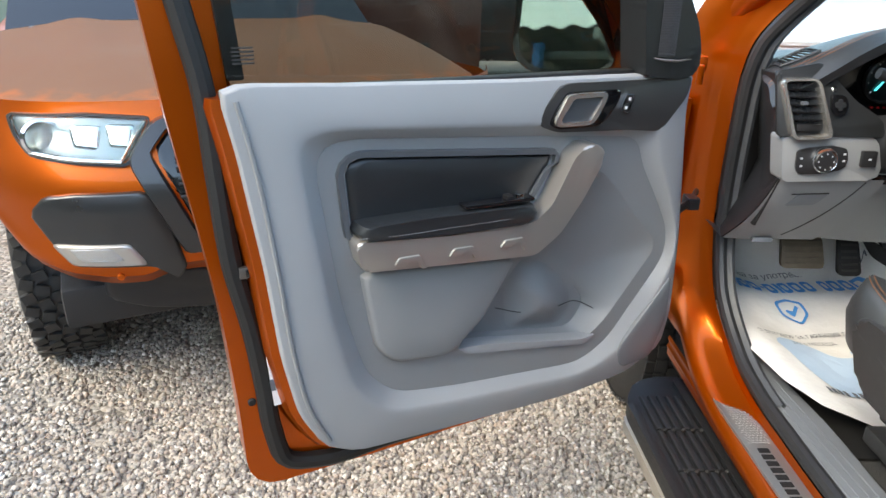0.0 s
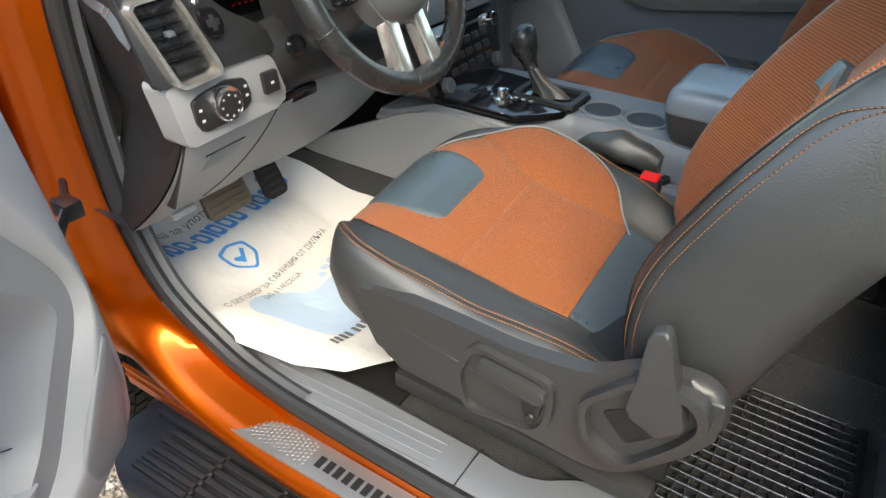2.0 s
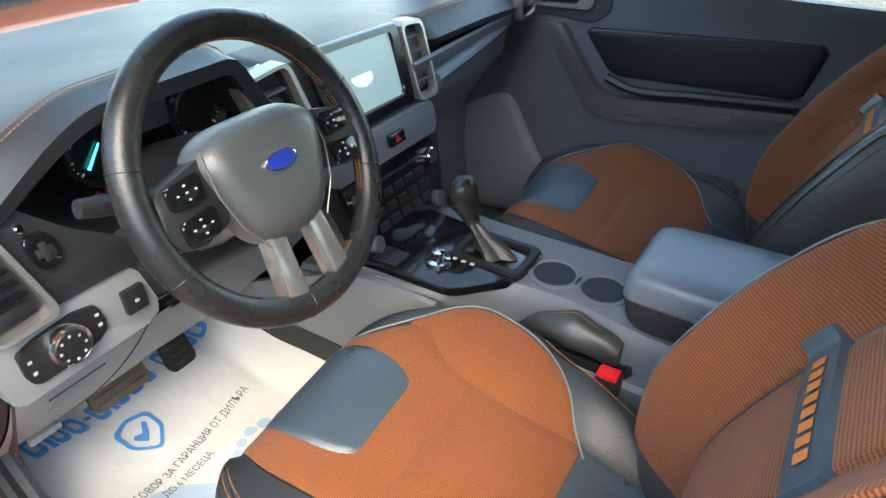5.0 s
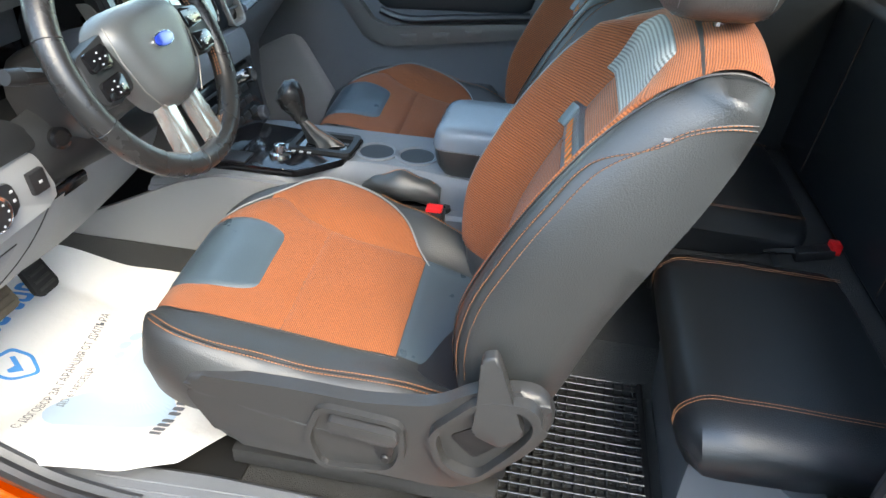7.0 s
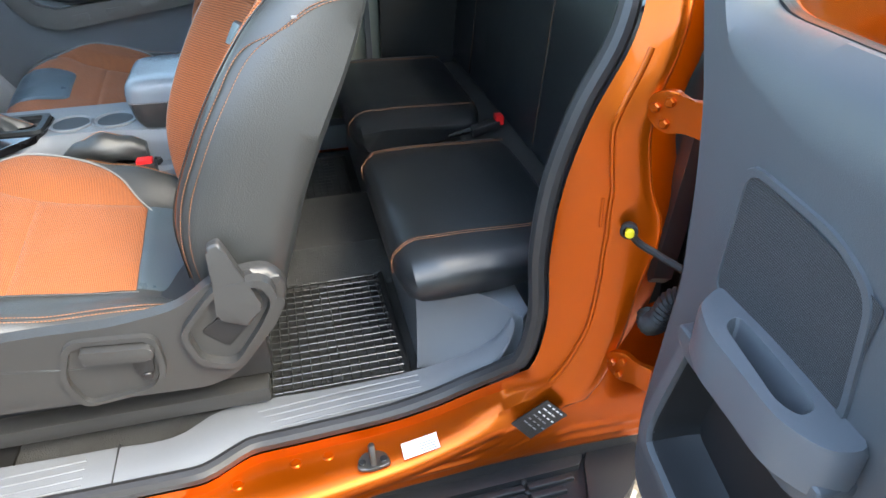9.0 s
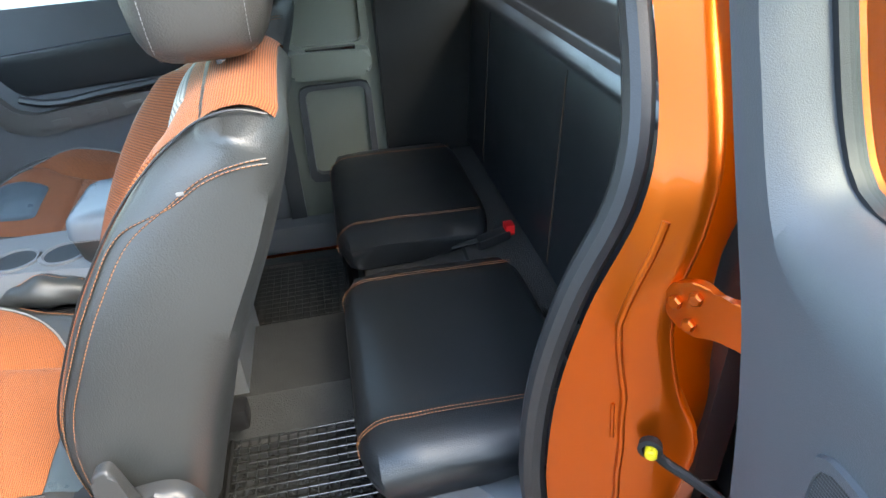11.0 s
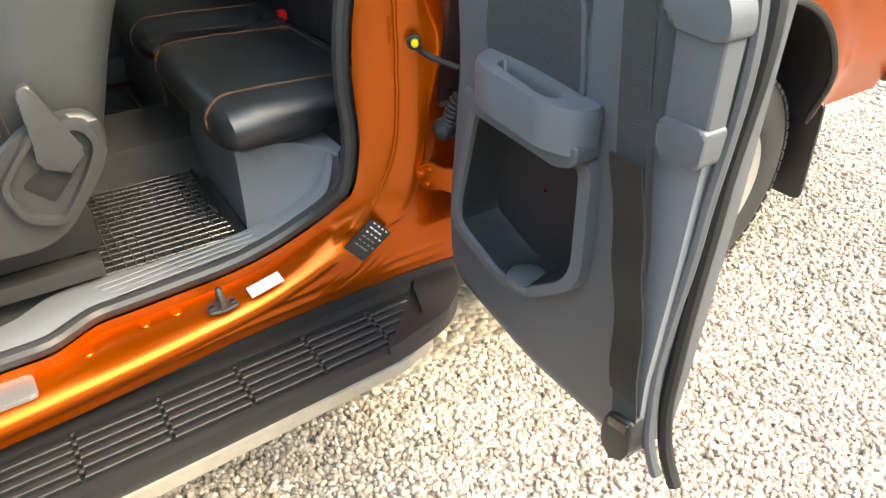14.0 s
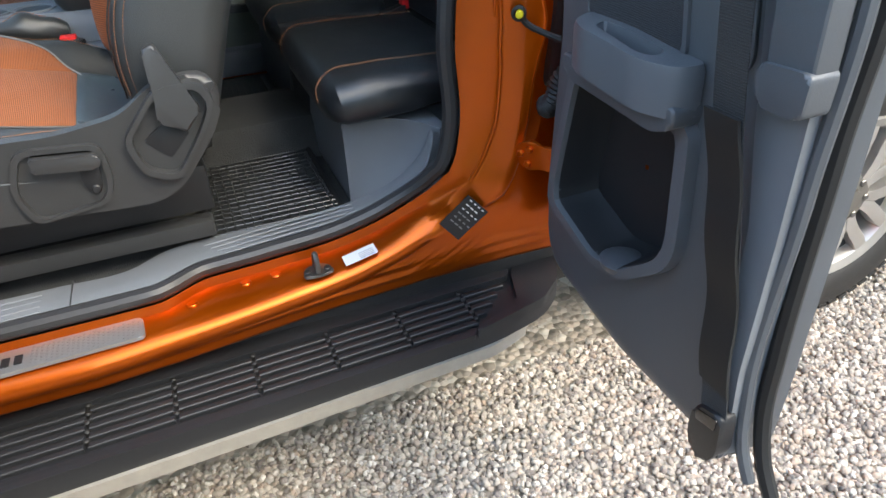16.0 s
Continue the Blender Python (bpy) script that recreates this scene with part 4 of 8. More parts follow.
# tweeter corner and door mirror
tw = rnd([(0.312, 1.50), (0.296, 1.43), (0.276, 1.302), (0.268, 1.292), (0.178, 1.284), (0.134, 1.294), (0.136, 1.34), (0.152, 1.388), (0.19, 1.45), (0.24, 1.52)], 0.016, 4)
sail = part("mirror_sail", prism(tw, -0.06, 0.016, on_door, bevel=0.010, segs=3), FACIA, front_door, "black mirror corner with a tweeter")
part("tweeter_grille", sheet(lambda u, v: on_door(0.252 - 0.046 * u + 0.002 * v, 1.331 + 0.108 * v, 0.0175 + 0.004 * math.sin(math.pi * u)), 8, 8), SPEAKER, sail)
part("tweeter_strip", tube([on_door(0.260, 1.328, 0.015), on_door(0.236, 1.324, 0.0195), on_door(0.200, 1.321, 0.0195), on_door(0.158, 1.323, 0.014)], [0.003, 0.005, 0.005, 0.002], 8, squash=0.5), DARKSILVER, sail)
part("sill_line", box((0.86, 0.03, 0.03), (0.65, 1.288, -0.035), 0.006, on_door), RUBBER, front_door)


def mirror_map(a, b, c):
    m = on_door(0.285, 1.362, -0.235)
    az = Vector((-0.285, -0.95, 0.157)).normalized()
    ax = Vector((0, 0, 1)).cross(az).normalized() * -1
    ay = az.cross(ax) * (1 if az.cross(ax).z > 0 else -1)
    return m + ax * a + ay * b + az * c


mo = rnd([(0.13, -0.06), (0.125, 0.10), (0.06, 0.135), (-0.08, 0.13), (-0.115, 0.05), (-0.11, -0.09), (0.07, -0.105)], 0.04, 5)
rings = [[mirror_map(p[0] * s, p[1] * s, c) for p in resample(mo, 48)] for s, c in ((0.3, -0.14), (0.75, -0.12), (0.96, -0.06), (1.0, 0.0), (0.97, 0.012), (0.90, 0.010), (0.87, -0.01), (0.02, -0.012))]
mir = part("door_mirror", loft(rings), GLOSS, front_door, "black door mirror housing")
part("mirror_glass", prism([(p[0] * 0.875, p[1] * 0.875) for p in resample(mo, 40)], -0.008, 0.0, mirror_map), MIRROR, mir, "mirror glass")
part("mirror_arm", tube([mirror_map(-0.09, -0.04, -0.05), on_door(0.2, 1.36, -0.12)], 0.035, 10), GLOSS, mir)
# latch, warning label and buffers on the rear edge of the door
part("latch", box((0.05, 0.022, 0.012), (1.052, 0.985, -0.050), 0.003, on_door), STEEL, front_door)
part("latch_slot", box((0.024, 0.013, 0.012), (1.054, 0.985, -0.046), 0.001, on_door), GLOSS, front_door)
wl = part("edge_label", prism([(1.046, 0.83), (1.032, 0.83), (1.024, 0.70), (1.038, 0.70)], -0.048, -0.0435, on_door), WHITE, front_door)
part("label_print", prism([(1.043, 0.76), (1.034, 0.76), (1.033, 0.735), (1.041, 0.735)], -0.046, -0.0425, on_door), GREYPRINT, wl)
part("buffer", disc(on_door(1.075, 0.70, -0.07), 0.008, 0.01, INWARD, bevel=0.002), RUBBER, front_door)
# check strap and hinges to the pillar
part("check_strap", tube([on_door(0.06, 0.964, -0.05), (-0.025, 2.318, 0.964), (0.02, 2.40, 0.964)], 0.007, 8, squash=1.6), BLACK, front_door)
part("check_box", box((0.03, 0.045, 0.03), (-0.022, 2.32, 0.964), 0.004), BLACK, front_door)
for z in (0.74, 1.285):
    hinge = part("hinge", box((0.022, 0.045, 0.036), (-0.016, 2.418, z), 0.006), ORANGE, truck)
    part("hinge_pin", disc((-0.024, 2.386, z), 0.008, 0.046, (0, 0, 1), k=16, bevel=0.003), ORANGE, hinge)
    for dz in (-0.013, 0.013):
        part("hinge_bolt", disc((-0.026, 2.432, z + dz * 0.7), 0.006, 0.008, (1, 0, 0), k=6, bevel=0.002), ORANGE, hinge)

# ---- open rear door, hinged at its rear ----
def on_rear(u, z, n):
    return Vector((-u, 0.785 + n, z))


RSHELL = [(-0.045, 1.66), (-0.03, 1.50), (0.0, 1.38), (0.025, 1.25), (0.025, 0.72), (0.05, 0.62), (0.13, 0.57), (0.30, 0.54), (0.52, 0.53), (0.55, 0.53), (0.562, 0.56), (0.565, 0.75), (0.565, 1.0), (0.560, 1.22), (0.51, 1.40), (0.47, 1.56), (0.42, 1.68), (0.15, 1.70)]
RWIN = [(-0.005, 1.60), (0.008, 1.51), (0.042, 1.42), (0.068, 1.372), (0.10, 1.358), (0.24, 1.355), (0.38, 1.358), (0.425, 1.375), (0.43, 1.42), (0.38, 1.60), (0.35, 1.63), (0.03, 1.63)]
rear_door = part("rear_door", ring(rnd(RSHELL, 0.03), rnd(RWIN, 0.03), -0.080, -0.066, on_rear, n=120, start=(-0.045, 1.66)), ORANGE, truck, "open orange rear door with dark plastic inner panel")
g = part("quarter_glass", prism(resample(rnd(RWIN, 0.03), 40), -0.062, -0.058, on_rear), PANE, rear_door, "side window glass")
g.visible_shadow = False
part("glass_rim", ring(grow(resample(rnd(RWIN, 0.03), 60), -0.0), [(p[0] + (0.28 - p[0]) * 0.04, p[1] + (1.49 - p[1]) * 0.04) for p in resample(rnd(RWIN, 0.03), 60)], -0.066, -0.05, on_rear, n=60), BLACK, rear_door)
RPANEL = [(-0.05, 1.60), (-0.03, 1.51), (0.016, 1.37), (0.060, 1.245), (0.078, 1.153), (0.094, 1.0), (0.065, 0.71), (0.072, 0.585), (0.10, 0.548), (0.315, 0.506), (0.50, 0.505), (0.57, 0.505), (0.598, 0.52), (0.602, 0.65), (0.604, 0.93), (0.600, 1.24), (0.52, 1.38), (0.46, 1.55), (0.41, 1.66), (0.30, 1.66), (0.10, 1.66)]
o = resample(rnd(RPANEL, 0.03), 260, (-0.05, 1.60))
h = resample(rnd([(0.0, 1.59), (0.012, 1.51), (0.046, 1.42), (0.072, 1.376), (0.10, 1.362), (0.24, 1.359), (0.375, 1.362), (0.42, 1.378), (0.425, 1.42), (0.375, 1.59), (0.345, 1.625), (0.04, 1.625)], 0.03), 260, (0.0, 1.59))
rings = [[on_rear(p[0] * (1 - w) + q[0] * w, p[1] * (1 - w) + q[1] * w, c) for p, q in zip(o, h)] for w, c in [(0, -0.070), (0, -0.008), (0.012, -0.001)] + [(0.03 + 0.87 * k / 70, 0.003) for k in range(71)] + [(0.95, -0.006), (0.98, -0.02), (1.0, -0.04), (1.0, -0.055)]]
pk = rnd([(0.168, 0.958), (0.410, 0.952), (0.418, 0.785), (0.400, 0.748), (0.322, 0.685), (0.250, 0.668), (0.118, 0.712), (0.122, 0.76)], 0.02, 4)


def inside(p, poly):
    hit = False
    for (x0, y0), (x1, y1) in zip(poly, poly[1:] + poly[:1]):
        if (y0 > p[1]) != (y1 > p[1]) and p[0] < x0 + (x1 - x0) * (p[1] - y0) / (y1 - y0):
            hit = not hit
    return hit


wide = [(p[0] + (p[0] - 0.26) * 0.10, p[1] + (p[1] - 0.82) * 0.08) for p in resample(pk, 60)]
bm = loft(rings, caps=False)
bmesh.ops.delete(bm, geom=[f for f in bm.faces if all(inside((-v.co.x, v.co.z), wide) for v in f.verts)], context="FACES")
rpanel = part("door_panel", bm, CHAR, rear_door, "dark slate plastic inner panel")
sp = rnd([(0.172, 1.215), (0.304, 1.205), (0.362, 1.178), (0.383, 1.036), (0.165, 1.045)], 0.025, 4)
part("speaker_rim", ring([(p[0] + (p[0] - 0.27) * 0.09, p[1] + (p[1] - 1.12) * 0.11) for p in resample(sp, 60)], sp, -0.005, 0.008, on_rear, n=60, lip=0.003), CHAR, rpanel)
bm = sheet(lambda u, v: on_rear(0.168 + 0.212 * u, 1.040 + (0.172 - 0.035 * u ** 2) * v, 0.0055), 6, 6)
part("speaker_grille", bm, SPEAKER, rpanel, "ribbed speaker cloth")
# pull cup with a hollow
shelf = rnd([(0.165, 0.0), (0.195, 0.052), (0.25, 0.072), (0.375, 0.072), (0.425, 0.046), (0.432, 0.0)], 0.02, 4)
hole = rnd([(0.232, 0.020), (0.245, 0.045), (0.352, 0.056), (0.374, 0.045), (0.366, 0.022)], 0.010, 3)
flat_map = lambda a, b, c: on_rear(a, c - 0.05 * (a - 0.17) * 0 - 0.012 * smooth(0.25, 0.45, a), b)
pullcup = part("pull_cup", ring(shelf, hole, 0.990, 1.055, flat_map, n=70, lip=0.009), CUPMAT, rpanel, "slate plastic pull handle cup")
part("cup_floor", prism(hole, 0.985, 0.996, flat_map), BLACK, pullcup)
skirt = rnd([(0.165, 1.00), (0.430, 0.995), (0.428, 0.966), (0.39, 0.952), (0.20, 0.962), (0.165, 0.974)], 0.010, 3)
part("cup_skirt", prism(skirt, -0.01, 0.048, lambda a, b, c: on_rear(a, b, c - 0.0), bevel=0.015, segs=3), CHAR, rpanel)
# map pocket hole with a thick lip
part("pocket_lip", ring([(p[0] + (p[0] - 0.26) * 0.17, p[1] + (p[1] - 0.82) * 0.13) for p in resample(pk, 70)], pk, -0.01, 0.022, on_rear, n=70, lip=0.012), CUPMAT, rpanel)
# The pocket's inside is coloured nearly black to hold its shade.
part("pocket_inside", loft([[on_rear(p[0] + (0.26 - p[0]) * s, p[1] + (0.82 - p[1]) * s, c) for p in resample(pk, 60)] for s, c in ((0.0, 0.012), (0.01, -0.01), (0.04, -0.045), (0.10, -0.062), (0.97, -0.063))], caps=False), WELLSHADE, rpanel, "deep map pocket, its inside darkened for shade")
part("pocket_lid", lathe([(0.034, 0.0), (0.038, 0.012), (0.03, 0.016)], on_rear(0.30, 0.672, -0.005), (0, 0, 1), 20), CHAR, rpanel)
# belt column, webbing and its end fitting
col = rnd([(0.47, 1.42), (0.505, 1.25), (0.545, 1.00), (0.565, 0.90), (0.572, 0.60), (0.598, 0.535), (0.612, 0.56), (0.602, 0.70), (0.606, 0.90), (0.606, 1.04), (0.604, 1.22), (0.53, 1.38)], 0.012, 3)
part("belt_column", prism(col, -0.005, 0.034, on_rear, bevel=0.012, segs=3), SILL, rpanel)
part("column_inset", prism(rnd([(0.432, 1.215), (0.475, 1.225), (0.498, 1.06), (0.478, 1.045), (0.447, 1.06)], 0.015, 3), 0.0, 0.008, on_rear, bevel=0.004), CHAR, rpanel)
cap = rnd([(0.552, 1.20), (0.560, 1.085), (0.618, 1.085), (0.616, 1.20)], 0.008, 3)
part("belt_cover", prism(cap, 0.028, 0.058, on_rear, bevel=0.008, segs=3), CHAR, rpanel, "charcoal seat belt cover")
part("cover_top", prism(rnd([(0.535, 1.232), (0.545, 1.19), (0.624, 1.185), (0.622, 1.215), (0.605, 1.24)], 0.014, 4), 0.028, 0.068, on_rear, bevel=0.007, segs=3), CHAR, rpanel)
part("cover_foot", prism(rnd([(0.556, 1.092), (0.562, 1.048), (0.620, 1.048), (0.622, 1.095)], 0.010, 4), 0.028, 0.064, on_rear, bevel=0.006, segs=3), CHAR, rpanel)
def belt_u(z):
    return float(np.interp(z, [0.55, 0.63, 0.70, 1.03, 1.265, 1.62], [0.588, 0.590, 0.578, 0.530, 0.505, 0.47]))
bm = sheet(lambda u, v: on_rear(belt_u(0.56 + 1.05 * v) - 0.023 + 0.046 * u, 0.56 + 1.05 * v, 0.046 + 0.022 * smooth(0.2, 0.5, v) + 0.003 * math.sin(v * 11)), 4, 50, thick=0.0015)
part("seat_belt", bm, WEB, rear_door, "black seat belt webbing hanging on the door")
bm = sheet(lambda u, v: on_rear(belt_u(0.67 + 0.36 * v) - 0.0255 + 0.051 * u, 0.67 + 0.36 * v, 0.052 + 0.020 * smooth(0.2, 0.5, (v * 0.36 + 0.11) / 1.05) + 0.003 * math.sin(v * 14)), 4, 20, thick=0.004)
part("belt_sleeve", bm, RUBBER, rear_door)
anchor = part("belt_anchor", prism(rnd([(0.563, 0.625), (0.612, 0.640), (0.616, 0.575), (0.598, 0.540), (0.572, 0.540), (0.560, 0.575)], 0.014, 4), 0.030, 0.056, on_rear, bevel=0.009, segs=3), BLACK, rear_door)
part("anchor_slot", prism(rnd([(0.570, 0.622), (0.606, 0.632), (0.606, 0.612), (0.570, 0.604)], 0.004, 3), 0.05, 0.0575, on_rear, bevel=0.001), GLOSS, anchor)
part("belt_tongue", ring(rnd([(0.508, 1.284), (0.536, 1.284), (0.534, 1.238), (0.511, 1.238)], 0.006, 3), rnd([(0.518, 1.256), (0.527, 1.256), (0.527, 1.247), (0.518, 1.247)], 0.003, 2), 0.0845, 0.0875, on_rear, n=48, lip=0.0008), mat("plated_tongue", (0.42, 0.45, 0.45), 0.35, metal=0.7), rear_door, "plated seat belt tongue")
part("tongue_grip", prism(rnd([(0.484, 1.304), (0.546, 1.298), (0.548, 1.280), (0.486, 1.284)], 0.008, 4), 0.078, 0.095, on_rear, bevel=0.005, segs=3), SHIELD, rear_door)
edge = spline([on_rear(0.43, 1.66, -0.02), on_rear(0.535, 1.40, -0.02), on_rear(0.606, 1.24, -0.016), on_rear(0.610, 1.0, -0.014), on_rear(0.611, 0.72, -0.014), on_rear(0.618, 0.62, -0.012), on_rear(0.640, 0.55, -0.010), on_rear(0.664, 0.512, -0.010)], 50)
part("edge_seal", tube(edge, 0.011, 8, up=(0, 1, 0)), RUBBER, rear_door)
edge2 = spline([on_rear(0.50, 1.45, 0.006), on_rear(0.604, 1.24, 0.010), on_rear(0.610, 0.95, 0.012), on_rear(0.606, 0.66, 0.014), on_rear(0.622, 0.57, 0.014), on_rear(0.642, 0.53, 0.012)], 40)
part("edge_trim", tube(edge2, 0.009, 8, up=(0, 1, 0)), CHAR, rear_door)
for z, nm in ((0.735, "lower"), (1.205, "upper")):
    hp = lambda a, b, c, z=z: Vector((0.010, 0.772, z)) + Vector((0.83, 0.55, 0)) * a + Vector((0, 0, 1)) * b + Vector((-0.55, 0.83, 0)) * c
    hg = part("hinge", prism(rnd([(-0.05, 0.03), (-0.01, 0.022), (0.012, 0.034), (0.045, 0.020), (0.048, -0.012), (0.020, -0.032), (-0.012, -0.022), (-0.05, -0.030)], 0.010, 3), -0.010, 0.0, hp, bevel=0.003), ORANGE, truck)
    for a, b in ((0.014, 0.016), (0.034, 0.004), (0.018, -0.016)):
        part("bolt", disc(hp(a, b, 0.007), 0.0075, 0.008, (-0.55, 0.83, 0), bevel=0.002, k=6), ORANGE, hg)
    part("hinge_knuckle", tube([hp(-0.05, -0.034, 0.004), hp(-0.05, 0.034, 0.004)], 0.010, 10), ORANGE, hg)
plug = part("courtesy_plug", disc((0.026, 0.806, 1.01), 0.007, 0.016, (-1, 0.6, 0), bevel=0.002), YELLOW, truck, "yellow connector plug")
part("wiring", tube(spline([(0.04, 0.80, 1.01), (0.035, 0.785, 0.99), (0.015, 0.76, 0.975), (-0.02, 0.735, 0.965), (-0.06, 0.72, 0.96)], 24), 0.006, 8), RUBBER, truck)
part("plug_socket", lathe([(0.013, 0.0), (0.014, 0.010), (0.009, 0.012), (0.007, 0.006)], (0.044, 0.797, 1.01), (-1, 0.6, 0), 20), RUBBER, truck)
gait = spline([(0.04, 0.735, 0.835), (0.02, 0.745, 0.83), (0.0, 0.745, 0.85), (-0.015, 0.735, 0.90), (-0.04, 0.70, 0.93)], 40)
part("wiring_gaiter", tube(gait, [0.017 + 0.004 * (i % 2) for i in range(40)], 10), RUBBER, truck, "corrugated rubber cable gaiter")
LX = lambda a, b, c: Vector((0.038 - c + 0.20 * max(0.0, a - 0.90) + 0.06 * max(0.0, 0.65 - b), a, b))
lab = part("tyre_label", prism([(0.907, 0.672), (0.864, 0.622), (0.929, 0.567), (0.967, 0.613)], 0.0, 0.002, LX), BLACK, truck, "black tyre pressure label")
for i in range(6):
    a0, b0 = 0.905 + 0.0080 * i, 0.664 - 0.0080 * i
    for j in range(3 if i % 2 else 4):
        k0, k1 = 0.05 + 0.25 * j, 0.05 + 0.25 * j + (0.18 if i % 2 else 0.12)
        pt = lambda k, w: (a0 - 0.034 * k + 0.0022 * w, b0 - 0.040 * k - 0.0020 * w)
        part("label_print", prism([pt(k0, 0), pt(k0, 1), pt(k1, 1), pt(k1, 0)], 0.002, 0.0028, LX), GREYTHREAD if i > 2 else WHITE, lab)

# ---- front seats ----
def front_seat(cx, side, name, label, shielded=True):
    """A sports seat; side: +1 where the outer edge lies at smaller x."""
    X = lambda d: cx + side * d          # d < 0: outer side, d > 0: towards the console

    ox = cx - 0.407

    def curve(pts):
        q = np.array(spline(pts, 80))
        return lambda y: float(np.interp(y, q[:, 0], q[:, 1]))

    # plan of the cushion: outer side, stitched edge, fabric edges, bolster seam and inner side, each from the rear to the front
    SIDE = curve([(1.40, 0.166), (1.80, 0.158), (1.90, 0.163), (1.96, 0.190), (2.0, 0.235)])
    STITCH = curve([(1.40, 0.245), (1.51, 0.230), (1.65, 0.212), (1.78, 0.197), (1.905, 0.190), (1.96, 0.218), (2.0, 0.265)])
    NEAR = curve([(1.40, 0.315), (1.585, 0.299), (1.68, 0.282), (1.77, 0.271), (1.85, 0.258), (1.93, 0.252), (2.0, 0.272)])
    BOLSTER = curve([(1.40, 0.560), (1.585, 0.551), (1.68, 0.540), (1.77, 0.536), (1.82, 0.546), (1.88, 0.576), (1.905, 0.562), (1.95, 0.520), (2.0, 0.50)])
    FAR = curve([(1.40, 0.50), (1.575, 0.530), (1.60, 0.560), (1.635, 0.608), (1.668, 0.638), (1.70, 0.655), (1.742, 0.664), (1.78, 0.663), (1.815, 0.655), (1.85, 0.635), (1.875, 0.608), (1.905, 0.568), (1.95, 0.522), (2.0, 0.502)])
    EDGE = curve([(1.40, 0.635), (1.535, 0.644), (1.64, 0.670), (1.705, 0.692), (1.76, 0.695), (1.80, 0.689), (1.85, 0.670), (1.88, 0.650), (1.93, 0.604), (1.98, 0.548), (2.0, 0.528)])
    RISE = curve([(1.40, 0.805), (1.50, 0.835), (1.58, 0.866), (1.68, 0.893), (1.77, 0.918), (1.845, 0.938), (1.917, 0.951), (1.95, 0.947), (1.975, 0.933), (1.99, 0.910), (2.0, 0.875)])

    def top_z(x, y):
        """Height of the cushion, sloping down to the rear with raised sides."""
        z = RISE(y) + 0.13 * (x - 0.41) + (0.016 + 0.026 * smooth(1.72, 1.50, y)) * smooth(NEAR(y), STITCH(y), x)
        if x < STITCH(y):
            z -= 0.045 * ((STITCH(y) - x) / (STITCH(y) - SIDE(y))) ** 2
        z += 0.016 * smooth(BOLSTER(y), BOLSTER(y) + 0.07, x) * smooth(1.90, 1.80, y)
        z += 0.022 * smooth(FAR(y) - 0.01, EDGE(y) - 0.012, x) * smooth(1.70, 1.58, y)
        z -= 0.030 * smooth(EDGE(y) - 0.030, EDGE(y) + 0.004, x) ** 2
        z -= 0.0025 * math.exp(-((x - BOLSTER(y)) / 0.010) ** 2) + 0.0025 * math.exp(-((y - 1.770) / 0.007) ** 2) * smooth(0.56, 0.52, x)
        return z + 0.0022 * noise.noise(Vector((x * 16, y * 16, 2))) + 0.006 * math.sin(math.pi * min(1, max(0, (x - 0.26) / 0.29))) * math.sin(math.pi * min(1, max(0, (y - 1.56) / 0.22)))

    rings = []
    for i in range(41):
        y = 1.43 + 0.57 * (1 - (1 - i / 40) ** 1.35)
        a, b = SIDE(y), EDGE(y)
        top = [Vector((a + (b - a) * j / 40 + ox, y, top_z(a + (b - a) * j / 40, y))) for j in range(41)]
        zb = 0.80
        rings.append(top + [Vector((b + 0.010 + ox, y, top[-1].z * 0.7 + zb * 0.3)), Vector((b + 0.004 + ox, y, min(zb, top[-1].z - 0.01))), Vector((a + 0.010 + ox, y, min(zb, top[0].z - 0.012))), Vector((a - 0.005 + ox, y, top[0].z * 0.7 + min(zb, top[0].z) * 0.3))])
    seat = part(name, loft(rings), LEATHER, truck, label, sharp=50)

    def over(f0, f1, y0, y1, lift=0.004):
        """A cover piece on the cushion, its rim tucked in."""
        def fn(u, v):
            y = y0 + (y1 - y0) * v
            a, b = f0(y), f1(y)
            x = a + (b - a) * u
            rim = min(min(u, 1 - u) * abs(b - a), min(v, 1 - v) * abs(y1 - y0))
            return Vector((x + ox, y, top_z(x, y) + lift * (0.4 + 0.6 * smooth(0.0, 0.010, rim)) + 0.0004))
        return sheet(fn, 30, 30)

    inner = lambda y: min(BOLSTER(y), FAR(y))
    part("cushion_centre", over(NEAR, inner, 1.584, 1.770, 0.003), FABRIC, seat, "orange ribbed fabric")
    part("cushion_front", over(NEAR, inner, 1.770, 1.994, 0.003), FABRIC, seat, "orange ribbed fabric")
    part("cushion_bolster", over(BOLSTER, lambda y: max(FAR(y), BOLSTER(y) + 0.0006), 1.592, 1.898, 0.003), FABRIC, seat, "orange ribbed fabric")
    part("cushion_rear", over(lambda y: NEAR(y) + 0.004, lambda y: 0.548, 1.42, 1.5825, 0.003), PATCH, seat)
    patch_l = curve([(1.834, 0.345), (1.840, 0.334), (1.850, 0.327), (1.93, 0.306), (1.995, 0.312)])
    patch_r = curve([(1.834, 0.466), (1.840, 0.478), (1.850, 0.485), (1.92, 0.493), (1.995, 0.478)])
    part("front_patch", over(patch_l, patch_r, 1.834, 1.996, 0.007), PATCH, seat, "blue-black leather patch")
    for off in (-0.004, 0.006):
        stitches(spline([(STITCH(y) + off + ox, y, top_z(STITCH(y) + off, y) + 0.0013) for y in (1.43, 1.48, 1.55, 1.62, 1.70, 1.78, 1.85, 1.905, 1.94, 1.965)], 70), seat, THREAD, 0.0055, 0.0010)
